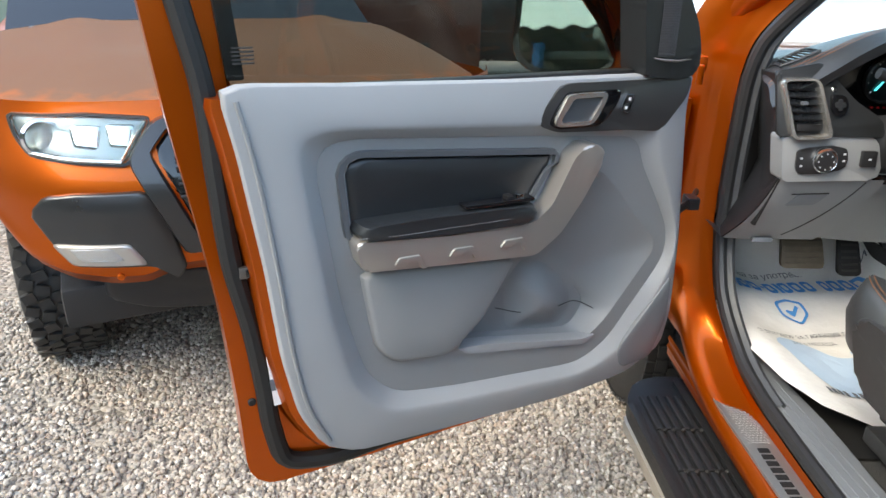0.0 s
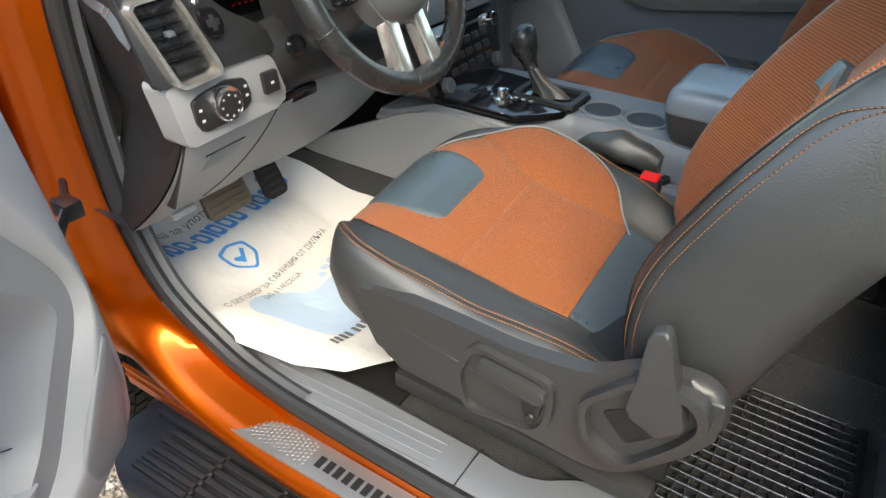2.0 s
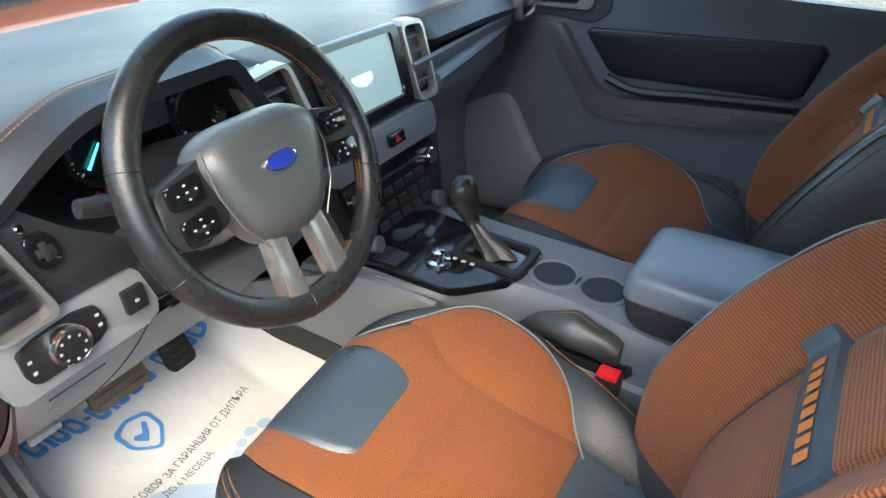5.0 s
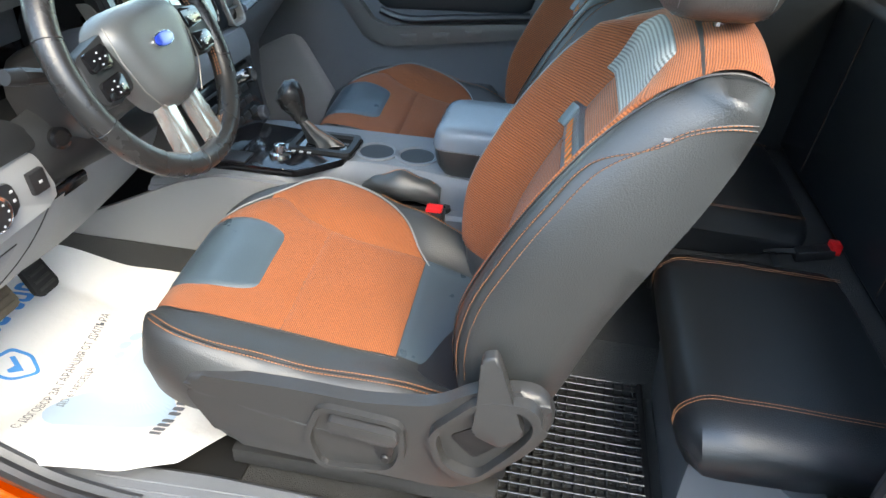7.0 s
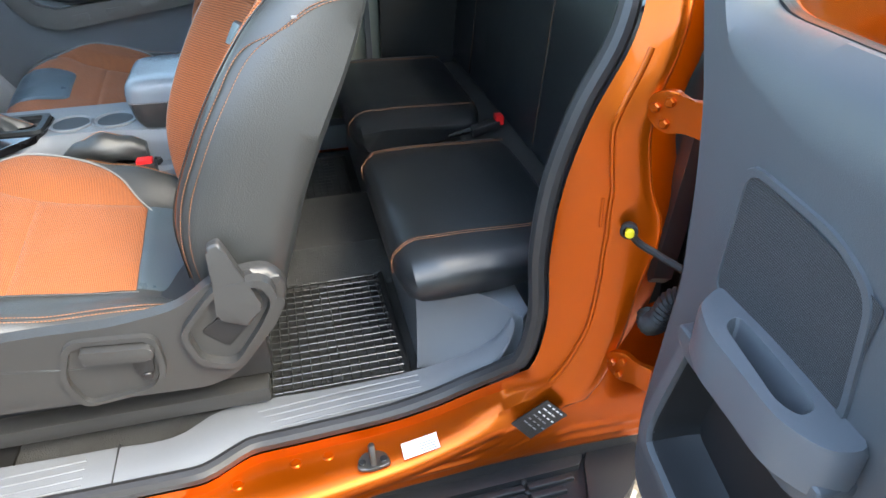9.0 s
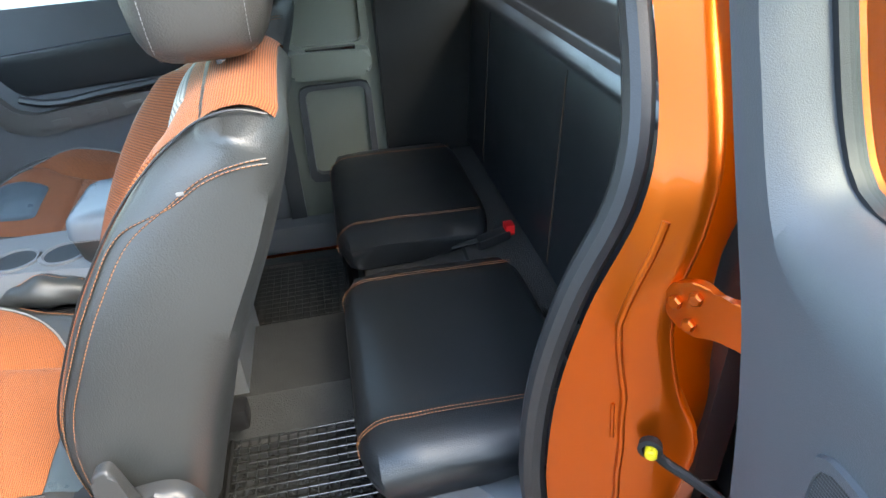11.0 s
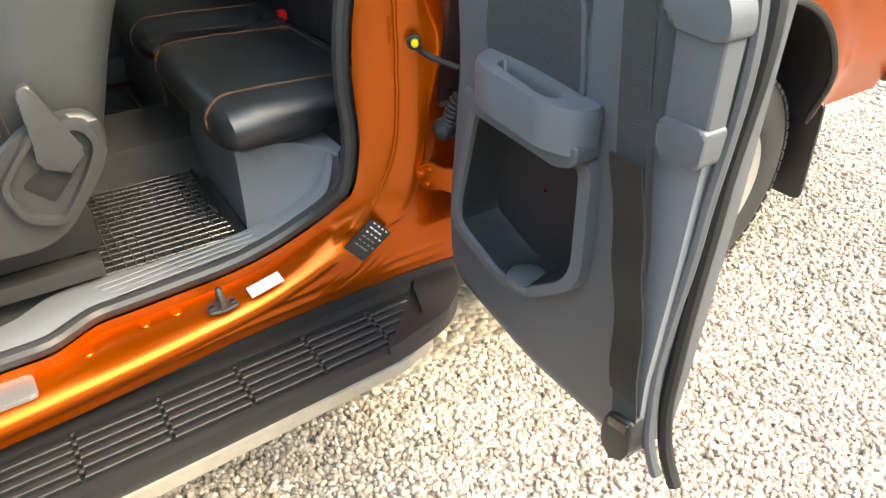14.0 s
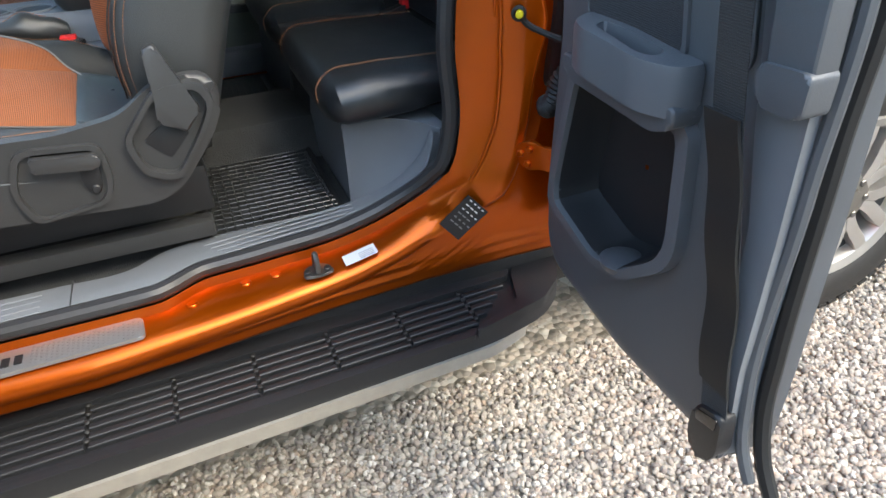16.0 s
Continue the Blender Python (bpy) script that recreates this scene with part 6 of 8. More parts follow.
def column_facia(u, v):
    """Rounded black cover under the column."""
    x = 0.270 + 0.37 * u
    a = math.pi * (0.5 + 0.98 * v) * 0.72
    bulge = 0.055 * math.sin(math.pi * min(1.0, 0.004 + u * 0.996)) ** 0.5
    return Vector((x, 2.150 - bulge * math.sin(math.pi * v) ** 0.7, 1.214 - (0.120 + 0.015 * u) * v + 0.004 * math.sin(6 * u)))
part("column_cover", sheet(column_facia, 24, 16, thick=0.006), FACIA, dash, "black column cover")
def dash_end(u, v):
    """Rounded end of the dashboard between the vent and the door seal."""
    z = 1.295 - 0.345 * v
    edge = float(np.interp(-z, [-1.295, -1.175, -1.08, -0.95], [2.155, 2.128, 2.122, 2.185]))
    x0 = float(np.interp(-z, [-1.295, -1.175, -1.08, -0.95], [0.052, 0.066, 0.080, 0.078]))
    return Vector((x0 + 0.004 - 0.010 * math.sin(math.pi * min(1.0, u * 3) * 0.5) + 0.085 * u, edge + 0.012 + 0.26 * u, z - 0.02 * u))
part("end_cap", sheet(dash_end, 14, 16, thick=0.004), FACIA, dash, "black end panel of the dashboard")
# side air vent with silver frame, slats and vanes
vo = rnd([(0.055, 1.287), (0.137, 1.289), (0.166, 1.175), (0.080, 1.170)], 0.016, 4)
vi = rnd([(0.0625, 1.2830), (0.1295, 1.2845), (0.1560, 1.1805), (0.0875, 1.1755)], 0.010, 3)
vent = part("air_vent", ring(vo, vi, -0.005, 0.016, F, n=56, lip=0.005), VENTSILVER, dash, "silver framed air vent")
part("vent_throat", prism(vi, -0.011, -0.006, F), GLOSS, vent)
for i in range(5):
    z = 1.208 + i * 0.0145
    part("vent_slat", box((0.064, 0.0024, 0.012), (0.1050 + (1.24 - z) * 0.24, z, 0.002), 0.0006, F), GLOSS, vent)
for i in range(5):
    part("vent_vane", box((0.0018, 0.080, 0.006), (0.083 + i * 0.010, 1.236, -0.004), 0.0004, lambda a, b, c: F(a + (1.24 - b) * 0.24, b, c)), BLACK, vent)
part("vent_tab", box((0.013, 0.007, 0.010), (0.104, 1.241, 0.011), 0.002, F), CHAR, vent)
part("vent_shutter", box((0.052, 0.013, 0.008), (0.117, 1.194, 0.004), 0.002, F), GUNMETAL, vent)
# top demister grille, let into the skin
def on_skin(x, y, lift):
    w = (y - 2.16) / 0.62
    return dash_top((x - dash_left(w)) / (1.565 - dash_left(w)), w * 0.62 / DASH_DEEP) + Vector((0, 0, lift))
quad = [(0.096, 2.250), (0.112, 2.335), (0.178, 2.325), (0.164, 2.238)]
def on_quad(a, b, lift):
    p = [Vector(q) for q in quad]
    q = (p[0] * (1 - b) + p[1] * b) * (1 - a) + (p[3] * (1 - b) + p[2] * b) * a
    return on_skin(q.x, q.y, lift)
grille = part("demister_vent", sheet(lambda u, v: on_quad(u, v, 0.0015), 6, 6), GLOSS, dash, "slatted demister vent")
rim = [on_quad(a, b, 0.003) for a, b in ((0, 0), (0.5, 0), (1, 0), (1, 0.5), (1, 1), (0.5, 1), (0, 1), (0, 0.5))]
part("grille_rim", tube(rim, 0.0032, 8, loop=True), DASHSKIN, grille)
for i in range(7):
    a = 0.10 + i * 0.133
    part("demister_slat", tube([on_quad(a, 0.05, 0.003), on_quad(a, 0.95, 0.003)], 0.0019, 5), FACIA, grille)
# mirror switch with four arrows and a small button
sw = part("mirror_switch", prism(rnd([(0.165, 1.257), (0.192, 1.257), (0.199, 1.245), (0.199, 1.228), (0.190, 1.218), (0.172, 1.218), (0.165, 1.229)], 0.005), -0.004, 0.006, F, bevel=0.002), GLOSS, dash, "gloss black mirror switch")
part("mirror_rocker", box((0.022, 0.010, 0.004), (0.182, 1.238, 0.007), 0.002, F), FACIA, sw)
part("mirror_rocker", box((0.009, 0.022, 0.004), (0.182, 1.238, 0.0075), 0.002, F), FACIA, sw)
part("fold_button", disc(F(0.171, 1.268, 0.004), 0.0055, 0.008, (0, -0.93, 0.37), bevel=0.002), CHROME, dash)
# lamp switch pod
G = lambda a, b, c: Vector((a, 2.128 + (b - 1.13) * 0.12 - c, b))
pod = part("lower_facia", prism(rnd([(0.070, 1.172), (0.258, 1.177), (0.276, 1.162), (0.292, 1.100), (0.276, 1.084), (0.082, 1.078)], 0.010, 4), -0.05, 0.004, G, bevel=0.005, segs=2), LGREY, dash, "light grey lower facia")
part("switch_plate", prism(rnd([(0.103, 1.144), (0.128, 1.152), (0.178, 1.157), (0.208, 1.151), (0.213, 1.121), (0.204, 1.108), (0.160, 1.098), (0.112, 1.096), (0.104, 1.110)], 0.006), 0.0, 0.010, G, bevel=0.003), BLACK, pod)
part("lamp_knob_ring", lathe([(0.0265, 0.0), (0.0268, 0.016), (0.0255, 0.019), (0.0238, 0.018)], G(0.158, 1.127, 0.004), (0, -1, 0.12), 36), CHROME, pod)
part("lamp_knob", disc(G(0.158, 1.127, 0.024), 0.023, 0.02, (0, -1, 0.12), bevel=0.003), BLACK, pod, "round black lamp switch")
bm = bmesh.new()
for q in range(8):
    c = G(0.158 + 0.016 * math.cos(q * 0.785), 1.127 + 0.016 * math.sin(q * 0.785), 0.0255)
    box((0.003, 0.001, 0.003), c, 0, bm=bm)
for x, z in ((0.113, 1.130), (0.114, 1.114), (0.203, 1.140), (0.203, 1.126)):
    box((0.005, 0.001, 0.004), G(x, z, 0.0112), 0, bm=bm)
box((0.006, 0.001, 0.004), G(0.257, 1.13, 0.0132), 0, bm=bm)
part("switch_marks", bm, GLOWWHITE, pod)
part("dimmer_switch", box((0.032, 0.034, 0.012), (0.257, 1.13, 0.006), 0.003, G), BLACK, pod)
# knee panel
def knee_y(z):
    t = (1.082 - z) / 0.205
    return 2.128 + 0.075 * t + 0.095 * t * t
kp = []
for i in range(13):
    t = i / 12
    z = 1.082 - 0.205 * t
    kp.append([Vector((x - 0.02 * t, knee_y(z) + 0.012 * smooth(0.11, 0.07, x), z)) for x in (0.085, 0.10, 0.13, 0.18, 0.23, 0.27, 0.31)])
part("knee_panel", loft(kp, closed=False, caps=False), LGREY, dash, "light grey knee panel")
part("knee_return", loft([[p + Vector((0, 0, 0)) for p in kp[-1]], [p + Vector((0, 0.16, 0.01)) for p in kp[-1]]], closed=False, caps=False), BLACK, dash)
part("knee_side", sheet(lambda u, v: Vector((0.084 - 0.02 * v + 0.06 * u, knee_y(1.082 - 0.205 * v) + 0.012 + 0.20 * u, 1.082 - 0.205 * v)), 4, 8), BLACK, dash)
part("finger_recess", prism(rnd([(0.140, 1.040), (0.206, 1.044), (0.190, 1.012), (0.126, 1.008)], 0.005), -0.005, 0.0012, lambda a, b, c: Vector((a, knee_y(b) - c, b)), bevel=0.0008), SILL, dash)
for top, low in (((0.272, 1.076), (0.192, 0.90)), ((0.126, 1.042), (0.206, 1.046))):
    part("panel_seam", tube([(top[0] + (low[0] - top[0]) * i / 6, knee_y(top[1] + (low[1] - top[1]) * i / 6) - 0.0005, top[1] + (low[1] - top[1]) * i / 6) for i in range(7)], 0.0016, 5), BLACK, dash)
part("panel_clip", box((0.05, 0.01, 0.012), (0.15, 2.275, 0.885), 0.003), GREY, dash)
def lower_dash(u, v):
    """Panel below the column, sweeping across to the console."""
    x = 0.285 + 0.375 * u
    return Vector((x, 2.145 + 0.02 * u + 0.155 * v ** 1.4, 1.095 - 0.02 * u - (0.205 - 0.01 * u) * v - 0.012 * math.sin(math.pi * u) * v))
part("column_lower_panel", sheet(lower_dash, 20, 12, thick=0.006), LGREY, dash, "light grey panel below the column")
part("panel_return", sheet(lambda u, v: lower_dash(u, 1.0) + Vector((0, 0.18 * v, 0.01 * v)), 12, 2), BLACK, dash)
part("panel_recess", prism(rnd([(0.33, 1.0), (0.41, 1.0), (0.38, 0.945), (0.30, 0.94)], 0.01), -0.004, 0.004, lambda a, b, c: Vector((a, lower_dash((a - 0.285) / 0.375, max(0.0, min(1.0, (1.095 - b) / 0.205))).y - c, b)), bevel=0.002), SILL, dash)
part("open_tray", box((0.09, 0.03, 0.022), (0.335, 2.150, 1.080), 0.006), GLOSS, dash)

# instrument pod
pod_f = lambda a, b, c: Vector((a, 2.27 - c, b))
part("instrument_panel", prism(rnd([(0.180, 1.310), (0.235, 1.338), (0.30, 1.366), (0.49, 1.366), (0.56, 1.330), (0.64, 1.300), (0.64, 1.08), (0.180, 1.08)], 0.02), -0.03, 0.0, pod_f), GLOSS, dash, "dark instrument panel")
for x in (0.345, 0.52):
    dial = part("dial", lathe([(0.050, 0.0), (0.052, 0.016), (0.048, 0.018), (0.046, 0.002)], (x, 2.268, 1.274), (0, -1, 0), 40), GUNMETAL, dash)
    bm = bmesh.new()
    for q in range(25):
        a = radians(225 - q * 11.2)
        r0 = 0.038 if q % 3 == 0 else 0.041
        t = tube([(x + r0 * math.cos(a), 2.264, 1.274 + r0 * math.sin(a)), (x + 0.044 * math.cos(a), 2.264, 1.274 + 0.044 * math.sin(a))], 0.0010 if q % 3 else 0.0018, 4, bm=bm)
    part("dial_marks", bm, GLOWWHITE, dial)
    if x < 0.4:
        part("needle", tube([(x + 0.004, 2.262, 1.282), (x - 0.020, 2.262, 1.250)], [0.0012, 0.0022], 6), GLOWBLUE, dial)
bm = bmesh.new()
for i in range(5):
    box((0.006, 0.001, 0.004), (0.33 + i * 0.014, 2.266, 1.212), 0, bm=bm)
part("warning_lamps", bm, RED, dash)
def hood_under(u, v):
    """Dark lining from the dashboard's lip back to the instruments."""
    p = dash_top(0.068 + 0.31 * u, 0.0)
    return Vector((p.x + 0.03 * v * (1 - 2 * u), p.y + 0.004 + (2.285 - p.y) * v, p.z - 0.020 - 0.004 * v))
part("hood_lining", sheet(hood_under, 40, 8), FACIA, dash)
part("trip_display", prism(rnd([(0.405, 1.325), (0.47, 1.325), (0.47, 1.27), (0.405, 1.27)], 0.004), 0.0, 0.004, pod_f, bevel=0.001), CHAR, dash)

# centre stack: screen, vents, buttons
C = lambda a, b, c: Vector((a, 2.15 + (b - 1.20) * 0.34 - c, b))
part("centre_facia", prism(rnd([(0.62, 1.325), (1.05, 1.32), (1.00, 1.12), (0.955, 0.96), (0.66, 0.96), (0.625, 1.12)], 0.025), -0.12, 0.0, C, bevel=0.012), BLACK, dash, "black centre stack")
part("screen_frame", ring(rnd([(0.685, 1.335), (0.955, 1.33), (0.945, 1.185), (0.70, 1.185)], 0.014), rnd([(0.705, 1.322), (0.925, 1.318), (0.918, 1.205), (0.715, 1.205)], 0.006), 0.0, 0.012, C, n=50, lip=0.003), GLOSS, dash)
scr = part("touch_screen", prism([(0.705, 1.322), (0.925, 1.318), (0.918, 1.205), (0.715, 1.205)], 0.0, 0.005, C), SCREEN, dash, "lit pale blue touch screen")
bm = disc(C(0.815, 1.262, 0.0065), 0.03, 0.001, (0, -0.95, 0.3))
for v in bm.verts:
    v.co.z = C(0, 1.262, 0).z + (v.co.z - C(0, 1.262, 0).z) * 0.5
part("screen_emblem", bm, mat("screen_emblem_glow", (0.55, 0.68, 0.72), 0.4, emit=0.4), scr)
for s, x0 in ((0, 0.575), (1, 0.955)):
    vo = rnd([(x0 - 0.045, 1.325), (x0 + 0.07, 1.335), (x0 + 0.088, 1.235), (x0 - 0.02, 1.215)] if not s else [(x0, 1.33), (x0 + 0.075, 1.325), (x0 + 0.065, 1.18), (x0 - 0.005, 1.18)], 0.016, 3)
    cx2, cz2 = sum(p[0] for p in vo) / len(vo), sum(p[1] for p in vo) / len(vo)
    vi = [(p[0] + (cx2 - p[0]) * 0.20, p[1] + (cz2 - p[1]) * 0.11) for p in vo]
    cv = part("centre_vent", ring(vo, vi, -0.01, 0.018, C, n=48, lip=0.006), SILVER, dash, "silver framed centre vent")
    part("vent_throat", prism(resample(vi, 20), -0.03, 0.0, C), GLOSS, cv)
    for i in range(4):
        part("vent_slat", box((0.055, 0.004, 0.012), (cx2, 1.215 + i * 0.027, 0.006), 0.001, C), CHAR, cv)
part("stack_ledge", prism(rnd([(0.64, 1.178), (0.985, 1.178), (0.975, 1.120), (0.645, 1.120)], 0.012), 0.0, 0.022, C, bevel=0.010), SILL, dash)
hz = part("hazard_switch", box((0.05, 0.022, 0.008), (0.835, 1.15, 0.026), 0.003, C), GLOSS, dash)
part("hazard_mark", prism([(0.826, 1.145), (0.844, 1.145), (0.835, 1.157)], 0.029, 0.0315, C), RED, hz)
part("stack_backing", box((0.27, 0.03, 0.15), (0.81, 2.145, 1.045), 0.004), BLACK, dash)
radio = part("radio_panel", prism(rnd([(0.665, 1.112), (0.955, 1.112), (0.935, 0.972), (0.685, 0.972)], 0.012), 0.0, 0.014, C, bevel=0.005), GLOSS, dash, "gloss black radio and climate panel")
part("disc_slot", box((0.17, 0.005, 0.004), (0.81, 1.09, 0.015), 0.001, C), BLACK, radio)
for i in range(5):
    for j in range(3):
        part("radio_button", box((0.028, 0.014, 0.005), (0.742 + i * 0.036, 1.065 - j * 0.026, 0.016), 0.002, C), BLACK, radio)
for x, z in ((0.695, 1.085), (0.928, 1.085), (0.70, 1.0), (0.915, 1.0)):
    part("rotary_knob", disc(C(x, z, 0.030), 0.017, 0.018, (0, -0.95, 0.3), bevel=0.003), CHROME if z > 1.05 else CHAR, radio)
def glove(u, v):
    """Passenger side of the facia, tucked under towards the footwell."""
    x, z = 0.955 + 0.52 * u, 1.255 - 0.535 * v
    y = float(np.interp(-z, [-1.255, -1.20, -1.15, -1.08, -1.0, -0.85, -0.72], [2.180, 2.200, 2.206, 2.262, 2.315, 2.318, 2.300]))
    return Vector((x, y - 0.030 * (1 - u) + 0.012 * smooth(0.93, 1.0, u), z))
part("glove_facia", sheet(glove, 24, 36, thick=0.01), SILL, dash, "slate glove box facia")
part("glove_lid_gap", tube([glove(0.10, 0.36) + Vector((0, -0.002, 0)), glove(0.90, 0.36) + Vector((0, -0.002, 0))], 0.002, 5), BLACK, dash)
# The strip's pale blue is sky sheen held in its base colour.
part("passenger_trim_strip", tube([(1.03, 2.150, 1.205), (1.20, 2.165, 1.213), (1.36, 2.185, 1.220), (1.475, 2.205, 1.222)], 0.022, 10, squash=0.6), SKYLEATHER, dash, "satin trim strip with blue sky sheen in its colour")
part("trim_shadow_gap", box((0.50, 0.02, 0.028), (1.25, 2.188, 1.252), 0.004), GLOSS, dash)
part("side_vent", ring(rnd([(1.43, 1.30), (1.53, 1.30), (1.53, 1.235), (1.44, 1.235)], 0.012), rnd([(1.445, 1.288), (1.518, 1.288), (1.518, 1.246), (1.452, 1.246)], 0.008), 0.0, 0.02, lambda a, b, c: Vector((a, 2.165 - c, b)), n=40, lip=0.004), VENTSILVER, dash)

# ---- steering wheel ----
WC, WN = Vector((0.388, 1.985, 1.300)), Vector((0, -0.906, 0.423))
WU = Vector((0, 0.423, 0.906))


def W(a, b, c):
    return WC + Vector((1, 0, 0)) * a + WU * b + WN * c


rimpath = [W(0.176 * math.cos(q), 0.176 * math.sin(q), 0.0) for q in [2 * math.pi * i / 72 for i in range(72)]]
rim = part("steering_wheel", tube(rimpath, 0.0185, 16, loop=True, up=WN, squash=1.0), WHEELSKIN, truck, "black leather steering wheel with orange stitching")
for q0, q1 in ((-32, 22), (25, 100), (-70, -60)):
    for off in (-0.0025, 0.0025):
        stitches([W(0.1580 * math.cos(radians(q)), 0.1580 * math.sin(radians(q)), 0.0015 + off) for q in np.linspace(q0, q1, 50)], rim, THREAD, 0.0055, 0.0011)
for q in (160, 20, 62, 200, 340, 260):
    a = radians(q)
    part("rim_seam", tube([W(0.176 * math.cos(a) + 0.0188 * math.cos(a) * math.cos(p), 0.176 * math.sin(a) + 0.0188 * math.sin(a) * math.cos(p), 0.0188 * math.sin(p)) for p in [2 * math.pi * i / 16 for i in range(16)]], 0.0009, 5, loop=True), BLACK, rim)
boss = rnd([(-0.102, 0.046), (-0.06, 0.070), (0.06, 0.070), (0.102, 0.046), (0.088, -0.01), (0.058, -0.078), (0.0, -0.092), (-0.058, -0.078), (-0.088, -0.01)], 0.03, 5)
part("airbag_cover", pad(boss, -0.02, 0.052, W, soft=0.35), HUBSKIN, rim, "black grained airbag cover")
oval = lambda r: [(r * math.cos(q), 0.006 + r * 0.42 * math.sin(q)) for q in [2 * math.pi * i / 48 for i in range(48)]]
emb = part("emblem_rim", prism(oval(0.026), 0.026, 0.036, W, bevel=0.002), CHROME, rim)
part("emblem", prism(oval(0.0235), 0.034, 0.0375, W, bevel=0.001), BLUEMARK, emb, "blue oval emblem")
for s in (-1, 1):
    sp = rnd([(s * 0.08, 0.048), (s * 0.158, 0.030), (s * 0.162, -0.03), (s * 0.135, -0.045), (s * 0.08, -0.035)], 0.012, 3)
    part("spoke", prism(sp, -0.018, 0.012, W, bevel=0.006), FACIA, rim)
    part("spoke_line", tube([W(s * 0.086, 0.050, 0.018), W(s * 0.09, 0.0, 0.02), W(s * 0.078, -0.045, 0.018), W(s * 0.05, -0.085, 0.014)], 0.0012, 6), DARKSILVER, rim)
    for b, dz in ((0.018, 0.0), (-0.022, 0.0)):
        bt = part("button_pad", prism(rnd([(s * 0.098, b + 0.017), (s * 0.146, b + 0.012), (s * 0.146, b - 0.014), (s * 0.102, b - 0.016)], 0.006), 0.006, 0.018, W, bevel=0.004), GLOSS, rim)
        bm = bmesh.new()
        for i, j in ((0, 1), (0, -1), (1, 0), (-1, 0), (0, 0)):
            box((0.0028, 0.002, 0.001), (s * 0.122 + i * 0.012, b + j * 0.008, 0.0187), 0, W, bm=bm)
        part("button_marks", bm, GLOWWHITE, bt)
    lowsp = rnd([(s * 0.020, -0.075), (s * 0.046, -0.065), (s * 0.058, -0.165), (s * 0.024, -0.172)], 0.006, 2)
    part("lower_spoke", prism(lowsp, -0.014, 0.010, W, bevel=0.005), VENTSILVER, rim, "satin silver lower spoke")
part("column_shroud", tube([W(0, 0, -0.02), W(0, 0.0, -0.10), W(0, -0.01, -0.20)], [0.055, 0.07, 0.085], 16), BLACK, truck)
part("ignition_barrel", lathe([(0.017, 0.0), (0.017, 0.012), (0.012, 0.014), (0.010, 0.010), (0.0, 0.010)], (0.315, 2.118, 1.175), (-0.3, -0.93, 0.2), 24), GLOSS, truck)
st = part("indicator_stalk", tube([W(-0.05, 0.005, -0.07), W(-0.13, 0.025, -0.065), W(-0.175, 0.038, -0.062)], [0.009, 0.010, 0.013], 10), BLACK, truck)
part("stalk_end", tube([W(-0.170, 0.036, -0.062), W(-0.198, 0.044, -0.060)], [0.0125, 0.0105], 12), FACIA, st)

# ---- console ----
def console_left(y):
    """Left edge of the deck, drawn in beside the handbrake."""
    return float(np.interp(y, [1.36, 1.56, 1.64, 1.72, 1.79, 1.85, 1.90, 1.95, 2.06, 2.22], [0.722, 0.730, 0.746, 0.757, 0.754, 0.738, 0.690, 0.674, 0.665, 0.655]))


def console_z(y):
    return 0.972 - 0.05 * smooth(2.02, 2.22, y)


rings = []
for i in range(131):
    y = 1.36 + 0.86 * i / 130
    a, b, zt = console_left(y), 0.946 + 0.008 * smooth(1.9, 2.1, y), console_z(y)
    step = smooth(1.93, 1.86, y)
    low = 0.905 * step + (zt - 0.02) * (1 - step)
    lx = 0.690 * step + (a - 0.004) * (1 - step)
    foot = 0.035 * (1 - step)
    rings.append([Vector((lx - 0.004 + foot, y, 0.57)), Vector((lx - 0.006 + foot, y, 0.80)), Vector((lx, y, low - 0.008)), Vector((lx + 0.008, y, low)), Vector((a - 0.010, y, low + 0.002)), Vector((a - 0.005, y, (low + zt) / 2)), Vector((a, y, zt - 0.010)), Vector((a + 0.010, y, zt)),
                  *[Vector((a + 0.010 + (b - 0.022 - a) * k / 28, y, zt)) for k in range(1, 28)], Vector((b - 0.012, y, zt)), Vector((b, y, zt - 0.012)), Vector((b + 0.012, y, 0.85)), Vector((b + 0.03, y, 0.58))])
CUPS = ((0.826, 1.757), (0.826, 1.664))
bm = loft(rings)
sunk = [f for f in bm.faces if any(all(math.hypot(v.co.x - cx_, v.co.y - cy_) < 0.048 and v.co.z > 0.95 for v in f.verts) for cx_, cy_ in CUPS)]
bmesh.ops.delete(bm, geom=sunk, context="FACES")
console = part("centre_console", bm, SILL, truck, "slate grey centre console")
def flank_top(y):
    return float(np.interp(y, [1.60, 2.05, 2.14, 2.31, 2.43, 2.60], [0.960, 0.962, 0.936, 0.857, 0.803, 0.76]))
part("console_flank", sheet(lambda u, v: Vector((0.652 + 0.010 * (1 - v) + 0.03 * smooth(0.75, 1.0, u), 1.90 + 0.68 * u, 0.75 + (flank_top(1.90 + 0.68 * u) - 0.75) * v)), 24, 8, thick=0.012), LGREY, console, "light grey console flank")
part("console_carpet", sheet(lambda u, v: Vector((0.694 - 0.040 * v, 1.60 + 1.05 * u, 0.56 + 0.20 * v)), 12, 8, thick=0.008), CARPET, console, "dark grey carpet on the tunnel")
zc = lambda a, b, c: Vector((a, b, 0.974 + c))
part("shift_plate", prism(rnd([(0.668, 2.10), (0.90, 2.12), (0.875, 1.90), (0.870, 1.795), (0.765, 1.80), (0.672, 1.885)], 0.02), -0.01, 0.006, zc, bevel=0.004), GLOSS, console, "gloss black shift plate")
